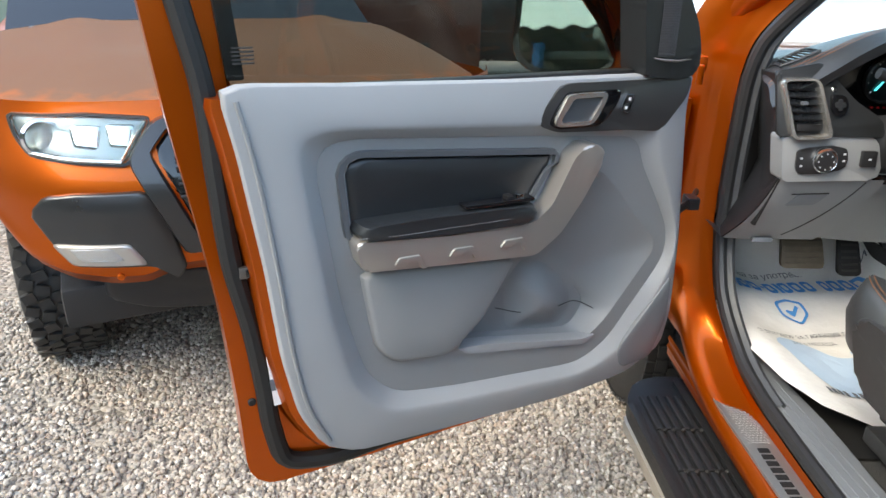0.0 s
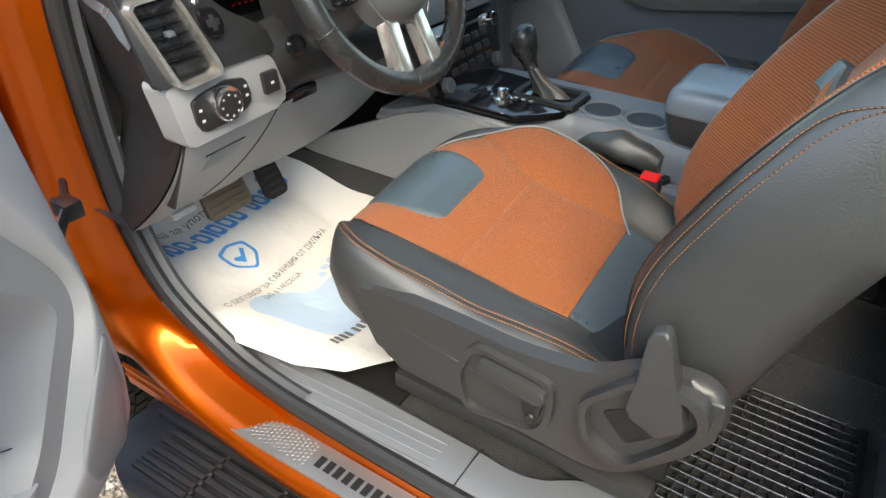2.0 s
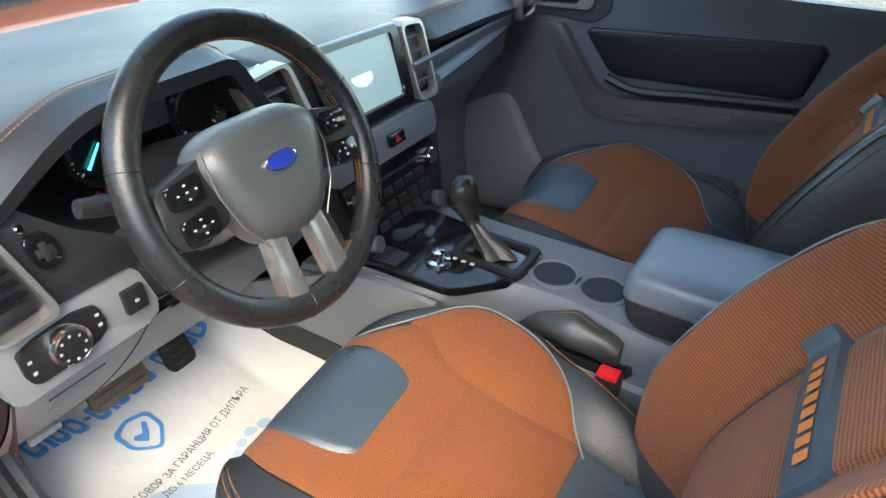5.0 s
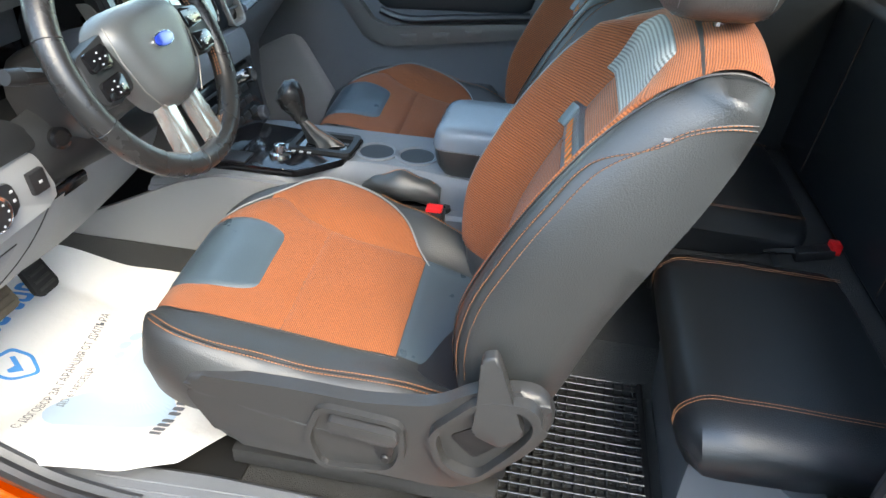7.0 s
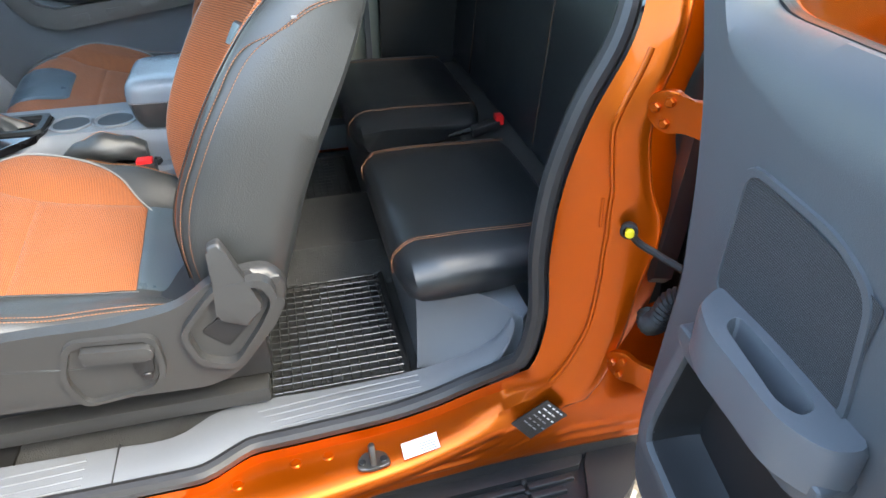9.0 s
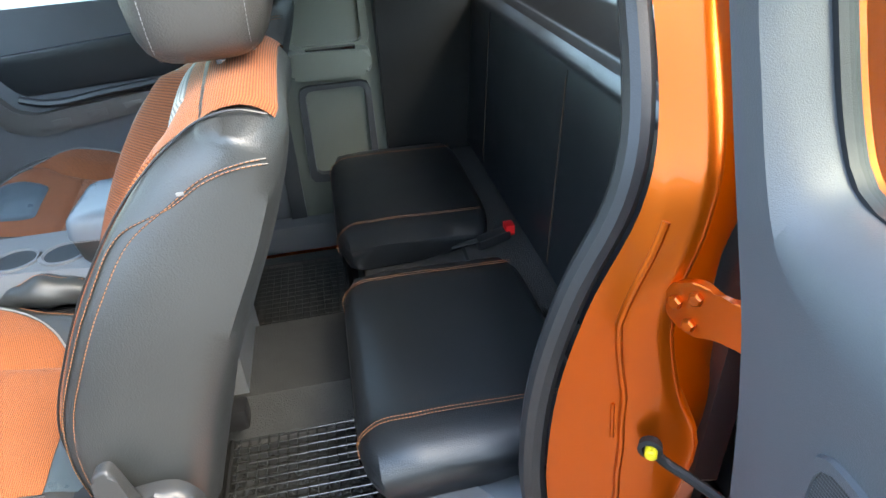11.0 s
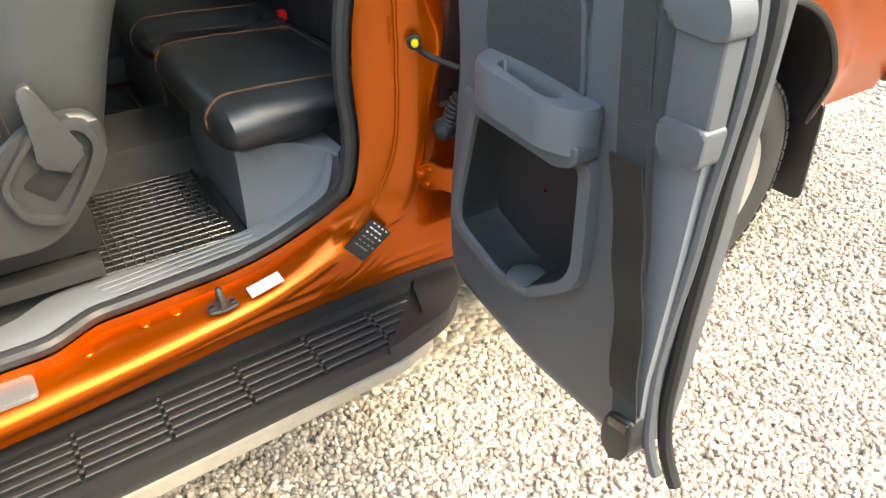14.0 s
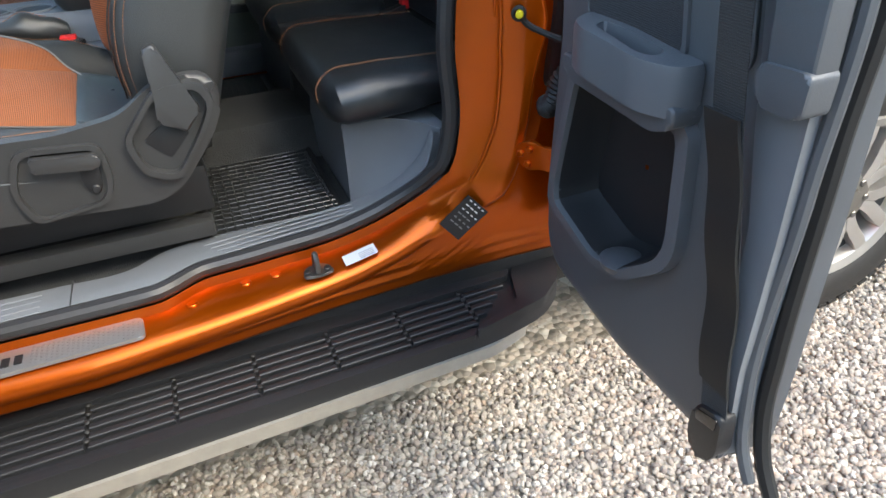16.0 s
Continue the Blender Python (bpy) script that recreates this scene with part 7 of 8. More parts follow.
part("gate_frame", ring(rnd([(0.762, 1.945), (0.868, 1.945), (0.868, 1.80), (0.762, 1.80)], 0.015), rnd([(0.776, 1.93), (0.854, 1.93), (0.854, 1.815), (0.776, 1.815)], 0.01), 0.002, 0.014, zc, n=40, lip=0.004), FACIA, console)
rings = []
for t, (x, y, z, r) in enumerate(((0.815, 1.872, 0.982, 0.036), (0.815, 1.882, 0.995, 0.030), (0.816, 1.905, 1.012, 0.018), (0.818, 1.925, 1.032, 0.012))):
    rings.append([Vector((x + r * math.cos(q) * (0.8 + 0.2 * math.cos(4 * q)), y + 1.25 * r * math.sin(q) * (0.8 + 0.2 * math.cos(4 * q)), z)) for q in [2 * math.pi * j / 24 for j in range(24)]])
gt = part("shift_gaiter", loft(rings), LEATHER, console, "black leather gaiter with orange stitching")
stitches(spline([(0.808, 1.828, 0.986), (0.809, 1.852, 0.998), (0.811, 1.888, 1.016), (0.813, 1.912, 1.034)], 20), gt, THREAD, 0.005)
part("shift_lever", tube(spline([(0.818, 1.925, 1.028), (0.819, 1.937, 1.052), (0.819, 1.948, 1.076), (0.818, 1.958, 1.096), (0.816, 1.968, 1.104)], 20), [0.015 + 0.017 * smooth(1, 13, i) - 0.016 * smooth(16, 19, i) for i in range(20)], 14), WHEELSKIN, console, "black leather shift lever knob")
bm = bmesh.new()
for i in range(4):
    box((0.007, 0.008, 0.001), (0.758, 1.945 - i * 0.018, 0.9825), 0, bm=bm)
part("gate_marks", bm, GLOWWHITE, console)
mk = part("drive_mode_knob", lathe([(0.024, 0.0), (0.022, 0.012), (0.014, 0.014), (0.012, 0.030), (0.0, 0.032)], (0.729, 1.945, 0.978), (0, 0, 1), 28), CHROME, console, "drive mode rotary knob")
part("mode_buttons", box((0.05, 0.055, 0.006), (0.70, 2.03, 0.982), 0.003), BLACK, console)
for x, y in CUPS:
    part("cup_ring", lathe([(0.050, 0.0), (0.049, 0.0035), (0.042, 0.0035), (0.038, 0.0), (0.038, -0.004)], (x, y, 0.972), (0, 0, 1), 48, closed=True), SILL, console)
    # The well's depth of shade is painted in by the darker plastic.
    part("cup_well", lathe([(0.041, 0.0), (0.038, -0.006), (0.035, -0.070), (0.030, -0.074), (0.0, -0.075)], (x, y, 0.972), (0, 0, 1), 48), WELLSHADE, console, "cup holder well darkened for shade")
hb = part("handbrake_slot", prism(rnd([(0.700, 1.775), (0.742, 1.765), (0.742, 1.60), (0.715, 1.572), (0.697, 1.585)], 0.010), -0.075, -0.062, zc, bevel=0.003), GLOSS, console)
rings = []
for i in range(15):
    t = i / 14
    y, r = 1.592 + 0.165 * t, 0.019 + 0.011 * math.sin(math.pi * min(1, t * 1.15)) - 0.010 * smooth(0.85, 1.0, t)
    c = Vector((0.722 - 0.012 * t, y, 0.934 + 0.020 * math.sin(math.pi * t * 0.9)))
    rings.append([c + Vector((r * math.cos(q) * (1 + 0.10 * math.sin(3 * q + t * 9)), 0, 1.05 * r * math.sin(q) * (1 + 0.12 * math.sin(5 * t * math.pi)))) for q in [2 * math.pi * j / 20 for j in range(20)]])
hbk = part("handbrake", loft(rings), LEATHER, console, "creased black leather handbrake gaiter")
stitches(spline([rings[k][5] + Vector((0, 0, 0.001)) for k in (1, 4, 7, 10, 13)], 30), hbk, THREAD, 0.0055, 0.0009)
part("handbrake_frame", ring(rnd([(0.698, 1.785), (0.748, 1.775), (0.748, 1.595), (0.716, 1.562), (0.694, 1.58)], 0.012), rnd([(0.704, 1.772), (0.742, 1.765), (0.742, 1.60), (0.715, 1.572), (0.701, 1.585)], 0.010), -0.072, -0.058, zc, n=48, lip=0.004), BLACK, console)
arm = rnd([(0.735, 1.618), (0.935, 1.618), (0.945, 1.33), (0.73, 1.33)], 0.035, 5)
# The lid's blue stands for sky reflected on black leather.
part("armrest_lid", pad(arm, 1.035, 0.045, n=60, soft=0.16), SKYLEATHER, console, "leather armrest lid with blue sky sheen in its colour")
rings = [[Vector((0.838 + (p[0] - 0.838) * s, 1.48 + (p[1] - 1.48) * s, z)) for p in resample(arm, 50)] for s, z in ((0.82, 0.965), (0.93, 0.99), (0.985, 1.03), (0.99, 1.037))]
part("armrest_box", loft(rings), LEATHER, console)
stitches([Vector((0.838 + (p[0] - 0.838) * 0.995, 1.48 + (p[1] - 1.48) * 0.995, 1.033)) for p in resample(arm, 120)], console, GREYTHREAD, 0.006)
# pedals
PEDAL = mat("worn_brown_rubber", (0.115, 0.090, 0.062), 0.5, grain=0.3, grain_size=0.003, spots=0.3, spot_size=0.02)
for x0, x1, z0, z1, nm in ((0.262, 0.378, 0.772, 0.850, "brake_pedal"), (0.413, 0.476, 0.755, 0.845, "accelerator_pedal")):
    pm = lambda a, b, c: Vector((a, 2.37 - c + (b - 0.8) * 0.5, b))
    pd = part(nm, prism(rnd([(x0, z0), (x0 + 0.005, z1), (x1 - 0.005, z1), (x1, z0)], 0.012), -0.014, 0.0, pm, bevel=0.004), PEDAL if nm == "brake_pedal" else RUBBER, truck, "worn rubber pedal")
    for i in range(5):
        part("pedal_rib", box((x1 - x0 - 0.02, 0.005, 0.004), ((x0 + x1) / 2, z0 + (z1 - z0) * (0.15 + 0.17 * i), 0.001), 0.001, pm), PEDAL if nm == "brake_pedal" else TYRE, pd)
    part("pedal_arm", tube([pm((x0 + x1) / 2, (z0 + z1) / 2, -0.014), ((x0 + x1) / 2, 2.55, 0.98)], 0.009, 8), BLACK, pd)

# ---- far door, closed ----
def on_far(y, z, n):
    return Vector((1.53 - n - 0.02 * smooth(1.0, 0.6, z), y, z))
# Darker plastics than on the near door put the cab's shade into the colour.
far = part("passenger_door", prism(rnd([(2.40, 0.60), (2.40, 1.34), (1.26, 1.345), (1.26, 0.60)], 0.04), -0.03, 0.0, on_far, bevel=0.01), SILL, truck, "closed passenger door, inner panel darkened for shade")
part("far_bulge", pad(rnd([(2.33, 0.64), (2.36, 0.95), (2.20, 1.03), (2.09, 0.85), (1.98, 0.68)], 0.05, 5), 0.0, 0.03, on_far), GREY, far)
part("far_insert", pad(rnd([(2.015, 1.225), (1.925, 1.115), (1.48, 1.135), (1.45, 1.265)], 0.02), 0.0, 0.012, on_far, soft=0.1), HIDE, far)
part("insert_ledge", tube(spline([on_far(1.93, 1.112, 0.014), on_far(1.88, 1.098, 0.02), on_far(1.70, 1.108, 0.02), on_far(1.48, 1.128, 0.018)], 20), 0.012, 8), HIDE, far)
fb = rnd([(2.11, 1.23), (2.06, 1.23), (1.95, 1.085), (1.90, 1.070), (1.48, 1.112), (1.48, 1.068), (1.90, 1.010), (1.98, 1.03)], 0.014, 4)
# The handle's silver is likewise a shaded copy of the near one.
part("pull_handle", prism(fb, 0.0, 0.035, on_far, bevel=0.010, segs=3), DARKSILVER, far, "satin silver pull handle, darkened for shade")
for y_ in (1.84, 1.74, 1.64):
    zb = 1.080 - 0.13 * (y_ - 1.57)
    part("slot_relief", prism(rnd([(y_ - 0.026, zb - 0.010), (y_ - 0.026, zb + 0.012), (y_ + 0.026, zb + 0.006), (y_ + 0.020, zb - 0.014)], 0.004), 0.034, 0.0372, on_far, bevel=0.001), DARKSILVER, far)
part("opener_bezel", pad(rnd([(2.19, 1.345), (2.19, 1.245), (1.985, 1.235), (1.945, 1.265), (1.945, 1.315), (1.975, 1.345)], 0.02, 4), 0.0, 0.010, on_far, soft=0.1), CHAR, far)
part("far_opener", ring(rnd([(2.15, 1.325), (2.15, 1.262), (1.995, 1.268), (1.982, 1.29), (1.992, 1.318)], 0.012, 3), rnd([(2.135, 1.315), (2.135, 1.272), (2.035, 1.278), (2.025, 1.29), (2.035, 1.310)], 0.008, 3), 0.006, 0.020, on_far, n=48, lip=0.003), VENTSILVER, far, "satin silver door opener")
part("opener_well", prism(rnd([(2.136, 1.316), (2.136, 1.271), (2.034, 1.277), (2.024, 1.29), (2.034, 1.311)], 0.008, 3), 0.009, 0.012, on_far), GLOSS, far)
part("far_pocket", pad(rnd([(2.16, 0.66), (2.10, 0.84), (1.98, 0.90), (1.55, 0.92), (1.55, 0.66)], 0.05, 5), 0.0, 0.05, on_far, soft=0.2), CHAR, far)

# ---- load bed and rear wheel ----
ARCH_R, ARCH_Y, ARCH_Z = 0.43, -0.155, 0.545
def side_x(y, z):
    flare = -0.045 * math.exp(-((math.hypot(y - ARCH_Y, z - ARCH_Z) - 0.44) / 0.10) ** 2)
    return -0.015 + flare + 0.06 * smooth(0.75, 0.5, z) + 0.30 * smooth(-1.02, -1.28, y) ** 2 + 0.02 * smooth(1.0, 1.3, z)


def bed_point(u, v):
    """Side of the bed in rays round the arch: u round, v from the arch outwards."""
    a = math.pi * (0.0 + 1.0 * u)
    c, s = math.cos(a), math.sin(a)
    inner = Vector((ARCH_Y + c * ARCH_R, ARCH_Z + s * ARCH_R))
    ymax, ymin, zmax = 0.40, -1.26, 1.28
    k = 1e9
    if c > 1e-6: k = min(k, (ymax - ARCH_Y) / c)
    if c < -1e-6: k = min(k, (ymin - ARCH_Y) / c)
    if s > 1e-6: k = min(k, (zmax - ARCH_Z) / s)
    outer = Vector((ARCH_Y + c * k, ARCH_Z + s * k))
    p = inner.lerp(outer, v)
    return Vector((side_x(p.x, p.y), p.x, p.y))
bed = part("bed_side", sheet(bed_point, 90, 30, thick=0.004), ORANGE, truck, "orange bed side with flared wheel arch", sharp=70)
lip = [bed_point(u, 0.0) + Vector((0.0, 0, 0)) for u in np.linspace(0, 1, 60)]
part("arch_lip", tube(lip, 0.010, 8), BLACK, bed)
rings = []
for u in np.linspace(0, 1, 40):
    p = bed_point(u, 0.0)
    rings.append([p + Vector((0.0, 0, 0)), p + Vector((0.10, 0, 0.012)), p + Vector((0.38, 0, 0.03))])
part("wheel_well", loft(rings, closed=False, caps=False), BLACK, truck, "black wheel arch liner")
part("well_back", box((0.02, 1.1, 0.75), (0.36, REAR_Y, 0.70), 0.005), BLACK, truck)
part("mud_flap", prism(rnd([(0.0, 0.24), (0.0, 0.60), (0.28, 0.60), (0.28, 0.24)], 0.03), 0, 0.012, lambda a, b, c: Vector((a - 0.02, -0.66 + c - (0.5 - b) * 0.12, b)), bevel=0.003), BLACK, truck, "black mud flap")
flap = part("fuel_flap", prism(rnd([(0.02, 1.0), (0.02, 1.15), (0.18, 1.15), (0.18, 1.0)], 0.03), 0, 0.004, lambda a, b, c: Vector((side_x(a, b) - 0.002 - c, a, b)), bevel=0.0015), ORANGE, bed)
part("bed_front", box((1.5, 0.03, 0.75), (0.80, 0.35, 0.88), 0.01), ORANGE, truck)
part("cab_rear_corner", prism(rnd([(0.42, 0.62), (0.42, 1.70), (0.62, 1.70), (0.66, 1.2), (0.72, 0.52), (0.60, 0.54)], 0.02), 0, 0.03, lambda a, b, c: Vector((-0.012 + c + 0.16 * smooth(1.25, 1.75, b), a, b))), ORANGE, truck)
part("bed_tail", box((1.45, 0.06, 0.70), (0.80, -1.32, 0.92), 0.02), ORANGE, truck)
for i in range(14):
    part("cover_slat", box((1.40, 0.108, 0.012), (0.80, 0.27 - i * 0.112, 1.150), 0.004), ALU, truck)
part("bed_rail", box((0.06, 1.50, 0.12), (0.085, -0.45, 1.20), 0.02), ORANGE, truck)
part("bed_floor", box((1.45, 1.70, 0.03), (0.80, -0.47, 0.95), 0.005), BLACK, truck)
part("bed_far_side", box((0.03, 1.95, 0.77), (1.60, -0.30, 0.84), 0.01), ORANGE, truck)
bm = sheet(lambda u, v: Vector((side_x(-1.16 - 0.12 * u, 0.85 + 0.35 * v) - 0.006, -1.16 - 0.12 * u, 0.88 + 0.36 * v)), 6, 6, thick=0.01)
part("tail_lamp", bm, mat("red_lamp", (0.45, 0.01, 0.01), 0.12, coat=0.6), truck, "red tail lamp")
part("rear_bumper", tube(spline([(0.05, -1.10, 0.62), (0.06, -1.30, 0.62), (0.20, -1.42, 0.62), (0.80, -1.46, 0.62), (1.40, -1.42, 0.62)], 24), 0.075, 10, squash=0.8), STEEL, truck, "dark steel rear bumper")


def wheel(at, out, name, tread=60):
    """A road wheel; out: which way its face looks along x."""
    A = Vector((out, 0, 0))
    R = WHEEL_R
    c = Vector(at)
    tyre = part(name, lathe([(0.225, -0.21), (0.30, -0.235), (0.355, -0.228), (R - 0.014, -0.20), (R - 0.006, -0.15), (R - 0.006, -0.06), (R - 0.014, -0.025), (0.365, -0.006), (0.345, 0.004), (0.30, 0.012), (0.262, 0.008), (0.238, -0.004), (0.228, -0.02)], c, A, 72, closed=True), TYRE, truck, "black off-road tyre on a grey six-spoke alloy rim")
    bm = bmesh.new()
    for i in range(tread):
        q = 2 * math.pi * i / tread
        for w, off in ((-0.045, 0.0), (-0.085, 0.5), (-0.125, 0.0), (-0.165, 0.5), (-0.018, 0.25)):
            qq = q + off * 2 * math.pi / tread
            rr = R - 0.004 if w < -0.03 else R - 0.016
            m = Matrix.Translation(c + A * w + Vector((0, rr * math.cos(qq), rr * math.sin(qq)))) @ Matrix.Rotation(qq, 4, "X") @ Matrix.Diagonal((0.034, 0.010, 2 * math.pi * R / tread * 0.74, 1))
            bmesh.ops.create_cube(bm, size=1.0, matrix=m)
    tagged(part("tread_pattern", bm, TYRE, tyre, flat=True), kind="stuff")
    rim = part("rim", lathe([(0.228, -0.20), (0.205, -0.19), (0.200, -0.03), (0.212, -0.004), (0.236, 0.006), (0.240, -0.004), (0.232, -0.012)], c, A, 60, closed=True), ALLOY, tyre, "grey alloy rim")
    part("brake_disc", disc(c + A * -0.06, 0.15, 0.02, A), HUBGREY, tyre)
    part("barrel", disc(c + A * -0.09, 0.205, 0.02, A), BLACK, tyre)
    fw = lambda y, z, n: c + Vector((out * n, y, z))
    for i in range(6):
        a = 2 * math.pi * (i + 0.25) / 6
        rot = lambda p: (p[0] * math.cos(a) - p[1] * math.sin(a), p[0] * math.sin(a) + p[1] * math.cos(a))
        for s in (-1, 1):
            sp = [(0.055, s * 0.027), (0.100, s * 0.033), (0.130, s * 0.052), (0.165, s * 0.072), (0.206, s * 0.086), (0.217, s * 0.046), (0.172, s * 0.031), (0.138, s * 0.017), (0.112, s * 0.0005), (0.055, s * 0.0005)]
            part("spoke", prism([rot(p) for p in (sp if s > 0 else sp[::-1])], -0.035, -0.004, fw, bevel=0.004), ALLOY, rim)
        slot = [(0.120, 0.006), (0.165, 0.030), (0.214, 0.044), (0.214, -0.044), (0.165, -0.030), (0.120, -0.006)]
        part("spoke_web", prism([rot(p) for p in slot[::-1]], -0.050, -0.034, fw), GUNMETAL, rim)
    part("hub", lathe([(0.078, -0.05), (0.074, -0.008), (0.060, -0.002), (0.034, 0.0), (0.032, 0.006), (0.0, 0.008)], c, A, 36), HUBGREY, rim)
    for i in range(6):
        q = 2 * math.pi * i / 6
        part("wheel_nut", disc(c + A * 0.004 + Vector((0, 0.055 * math.cos(q), 0.055 * math.sin(q))), 0.010, 0.02, A, k=6, bevel=0.002), STEEL, rim)
    return tyre


wheel((0.03, REAR_Y, WHEEL_R), -1, "rear_wheel")
wheel((0.03, FRONT_Y, WHEEL_R), -1, "front_wheel", 44)
wheel((1.57, REAR_Y, WHEEL_R), 1, "rear_wheel", 30)
wheel((1.57, FRONT_Y, WHEEL_R), 1, "front_wheel", 30)

# ---- loose mats ----
def paper_h(x, y):
    crease = 0.007 * noise.noise(Vector((x * 8, y * 8, 1))) + 0.002 * noise.noise(Vector((x * 20, y * 15, 4)))
    return floor_z(x, y) + 0.036 + crease + 0.045 * smooth(0.34, 0.15, x) + 0.045 * smooth(2.30, 2.50, y)
EDGE_L = [(1.90, 0.31), (1.95, 0.19), (2.04, 0.146), (2.19, 0.126), (2.40, 0.135), (2.80, 0.16)]
EDGE_R = [(1.90, 0.56), (2.0, 0.665), (2.22, 0.685), (2.45, 0.685), (2.60, 0.68), (2.72, 0.60), (2.80, 0.45)]
def paper_at(u, v):
    y = 1.905 + 0.84 * v
    a = float(np.interp(y, [p[0] for p in EDGE_L], [p[1] for p in EDGE_L]))
    b = float(np.interp(y, [p[0] for p in EDGE_R], [p[1] for p in EDGE_R]))
    x = a + (b - a) * u
    return Vector((x, y + 0.012 * math.sin(u * 7), paper_h(x, y)))
paper = part("paper_floor_mat", sheet(paper_at, 60, 70, thick=0.0008), PAPER, None)
tagged(paper, "crumpled white paper floor mat printed in blue and grey", "floor mat")


def print_map(a, b, lift=0.0015):
    """a to the truck's right, b forward, from the middle of the sheet."""
    x, y = 0.40 + a, 2.27 + b
    return Vector((x, y, paper_h(x, y) + lift))


def printed(text, size, at, material, name, squeeze=1.0, turn=0.0):
    cu = bpy.data.curves.new(name, "FONT")
    cu.body, cu.size, cu.align_x, cu.align_y, cu.resolution_u = text, size, "CENTER", "CENTER", 2
    tmp = new("tmp_text", cu)
    bpy.context.view_layer.update()
    me = bpy.data.meshes.new_from_object(tmp.evaluated_get(bpy.context.evaluated_depsgraph_get()))
    bpy.data.objects.remove(tmp)
    bm = bmesh.new()
    bm.from_mesh(me)
    bmesh.ops.triangulate(bm, faces=bm.faces)
    bmesh.ops.subdivide_edges(bm, edges=[e for e in bm.edges if e.calc_length() > 0.02], cuts=2)
    c, s = math.cos(turn), math.sin(turn)
    for v in bm.verts:
        a, b = v.co.x * squeeze, v.co.y
        v.co = print_map(at[0] + a * c - b * s, at[1] + a * s + b * c, 0.005)
    return part(name, bm, material, paper, flat=True)


def flat_shape(outline, material, name, lift=0.005, holes=None, n=60):
    bm = bmesh.new()
    if holes:
        o, h = resample(outline, n, outline[0]), resample(holes, n, outline[0])
        va, vb = [bm.verts.new(print_map(*p, lift)) for p in o], [bm.verts.new(print_map(*p, lift)) for p in h]
        for i in range(n):
            bm.faces.new((va[i], va[(i + 1) % n], vb[(i + 1) % n], vb[i]))
    else:
        o = resample(outline, n)
        cx, cy = sum(p[0] for p in o) / n, sum(p[1] for p in o) / n
        loops = [[bm.verts.new(print_map(cx + (p[0] - cx) * s, cy + (p[1] - cy) * s, lift)) for p in o] for s in (1.0, 0.66, 0.33)]
        m = bm.verts.new(print_map(cx, cy, lift))
        for a, b in zip(loops, loops[1:]):
            for i in range(n):
                bm.faces.new((a[i], a[(i + 1) % n], b[(i + 1) % n], b[i]))
        for i in range(n):
            bm.faces.new((loops[-1][i], loops[-1][(i + 1) % n], m))
    return part(name, bm, material, paper, flat=True)


TURN = 0.115
def turned(pts, at):
    """Points given along the line of print, set down round a place."""
    c, q = math.cos(TURN), math.sin(TURN)
    return [(at[0] + p[0] * c - p[1] * q, at[1] + p[0] * q + p[1] * c) for p in pts]


printed("Автокъща за употребявани пикапи", 0.030, (-0.005, 0.312), GREYPRINT, "line_of_print", turn=0.07)
# the trader's name as plain blocks in its blue
bx = -0.228
for w in (0.028, 0.010, 0.026, 0.030, 0.013, 0.028, 0.010, 0.026, 0.030, 0.028, -0.02, 0.024, 0.030, 0.030, 0.028):
    if w < 0:
        bx += 0.020
        continue
    w *= 1.30
    h = 0.011 if abs(w - 0.0169) < 1e-6 else 0.062
    o = [(bx, -h / 2), (bx, h / 2), (bx + w * 0.80, h / 2), (bx + w * 0.80, -h / 2)]
    if w > 0.02:
        flat_shape(turned(rnd(o, 0.012, 3), (0.005, 0.245)), PRINT, "name_block", holes=turned(rnd([(bx + w * 0.22, -h * 0.26), (bx + w * 0.22, h * 0.26), (bx + w * 0.58, h * 0.26), (bx + w * 0.58, -h * 0.26)], 0.006, 3), (0.005, 0.245)), n=24)
    else:
        flat_shape(turned(o, (0.005, 0.245)), PRINT, "name_block", n=12)
    bx += w * 0.98
sc = (-0.050, 0.130)
shield_o = rnd([(-0.043, 0.034), (0.0, 0.050), (0.043, 0.034), (0.042, -0.010), (0.0, -0.050), (-0.042, -0.010)], 0.012, 4)
flat_shape(turned(shield_o, sc), PRINT, "shield_outline", holes=turned([(p[0] * 0.80, p[1] * 0.82) for p in shield_o], sc))
flat_shape(turned([(-0.022, 0.002), (-0.015, 0.010), (-0.005, -0.003), (0.017, 0.023), (0.024, 0.016), (-0.005, -0.018)], sc), PRINT, "tick", n=36)
printed("С ДОГОВОР ЗА ГАРАНЦИЯ ОТ ДИЛЪРА", 0.0240, (-0.022, 0.036), GREYPRINT, "line_of_print", turn=0.17, squeeze=0.80)
printed("ДО 6 МЕСЕЦА.", 0.0215, (-0.058, -0.008), GREYPRINT, "line_of_print", turn=0.12, squeeze=0.85)
world_pts = lambda pts: [(x - 0.40, y - 2.27) for x, y in pts]
foot = rnd(world_pts([(0.215, 2.235), (0.265, 2.285), (0.325, 2.25), (0.36, 2.19), (0.42, 2.20), (0.50, 2.205), (0.545, 2.165), (0.53, 2.11), (0.47, 2.09), (0.40, 2.10), (0.345, 2.045), (0.30, 2.02), (0.255, 2.08), (0.235, 2.16)]), 0.035, 4)
flat_shape(foot, PALEPRINT, "foot_shape", 0.0038)
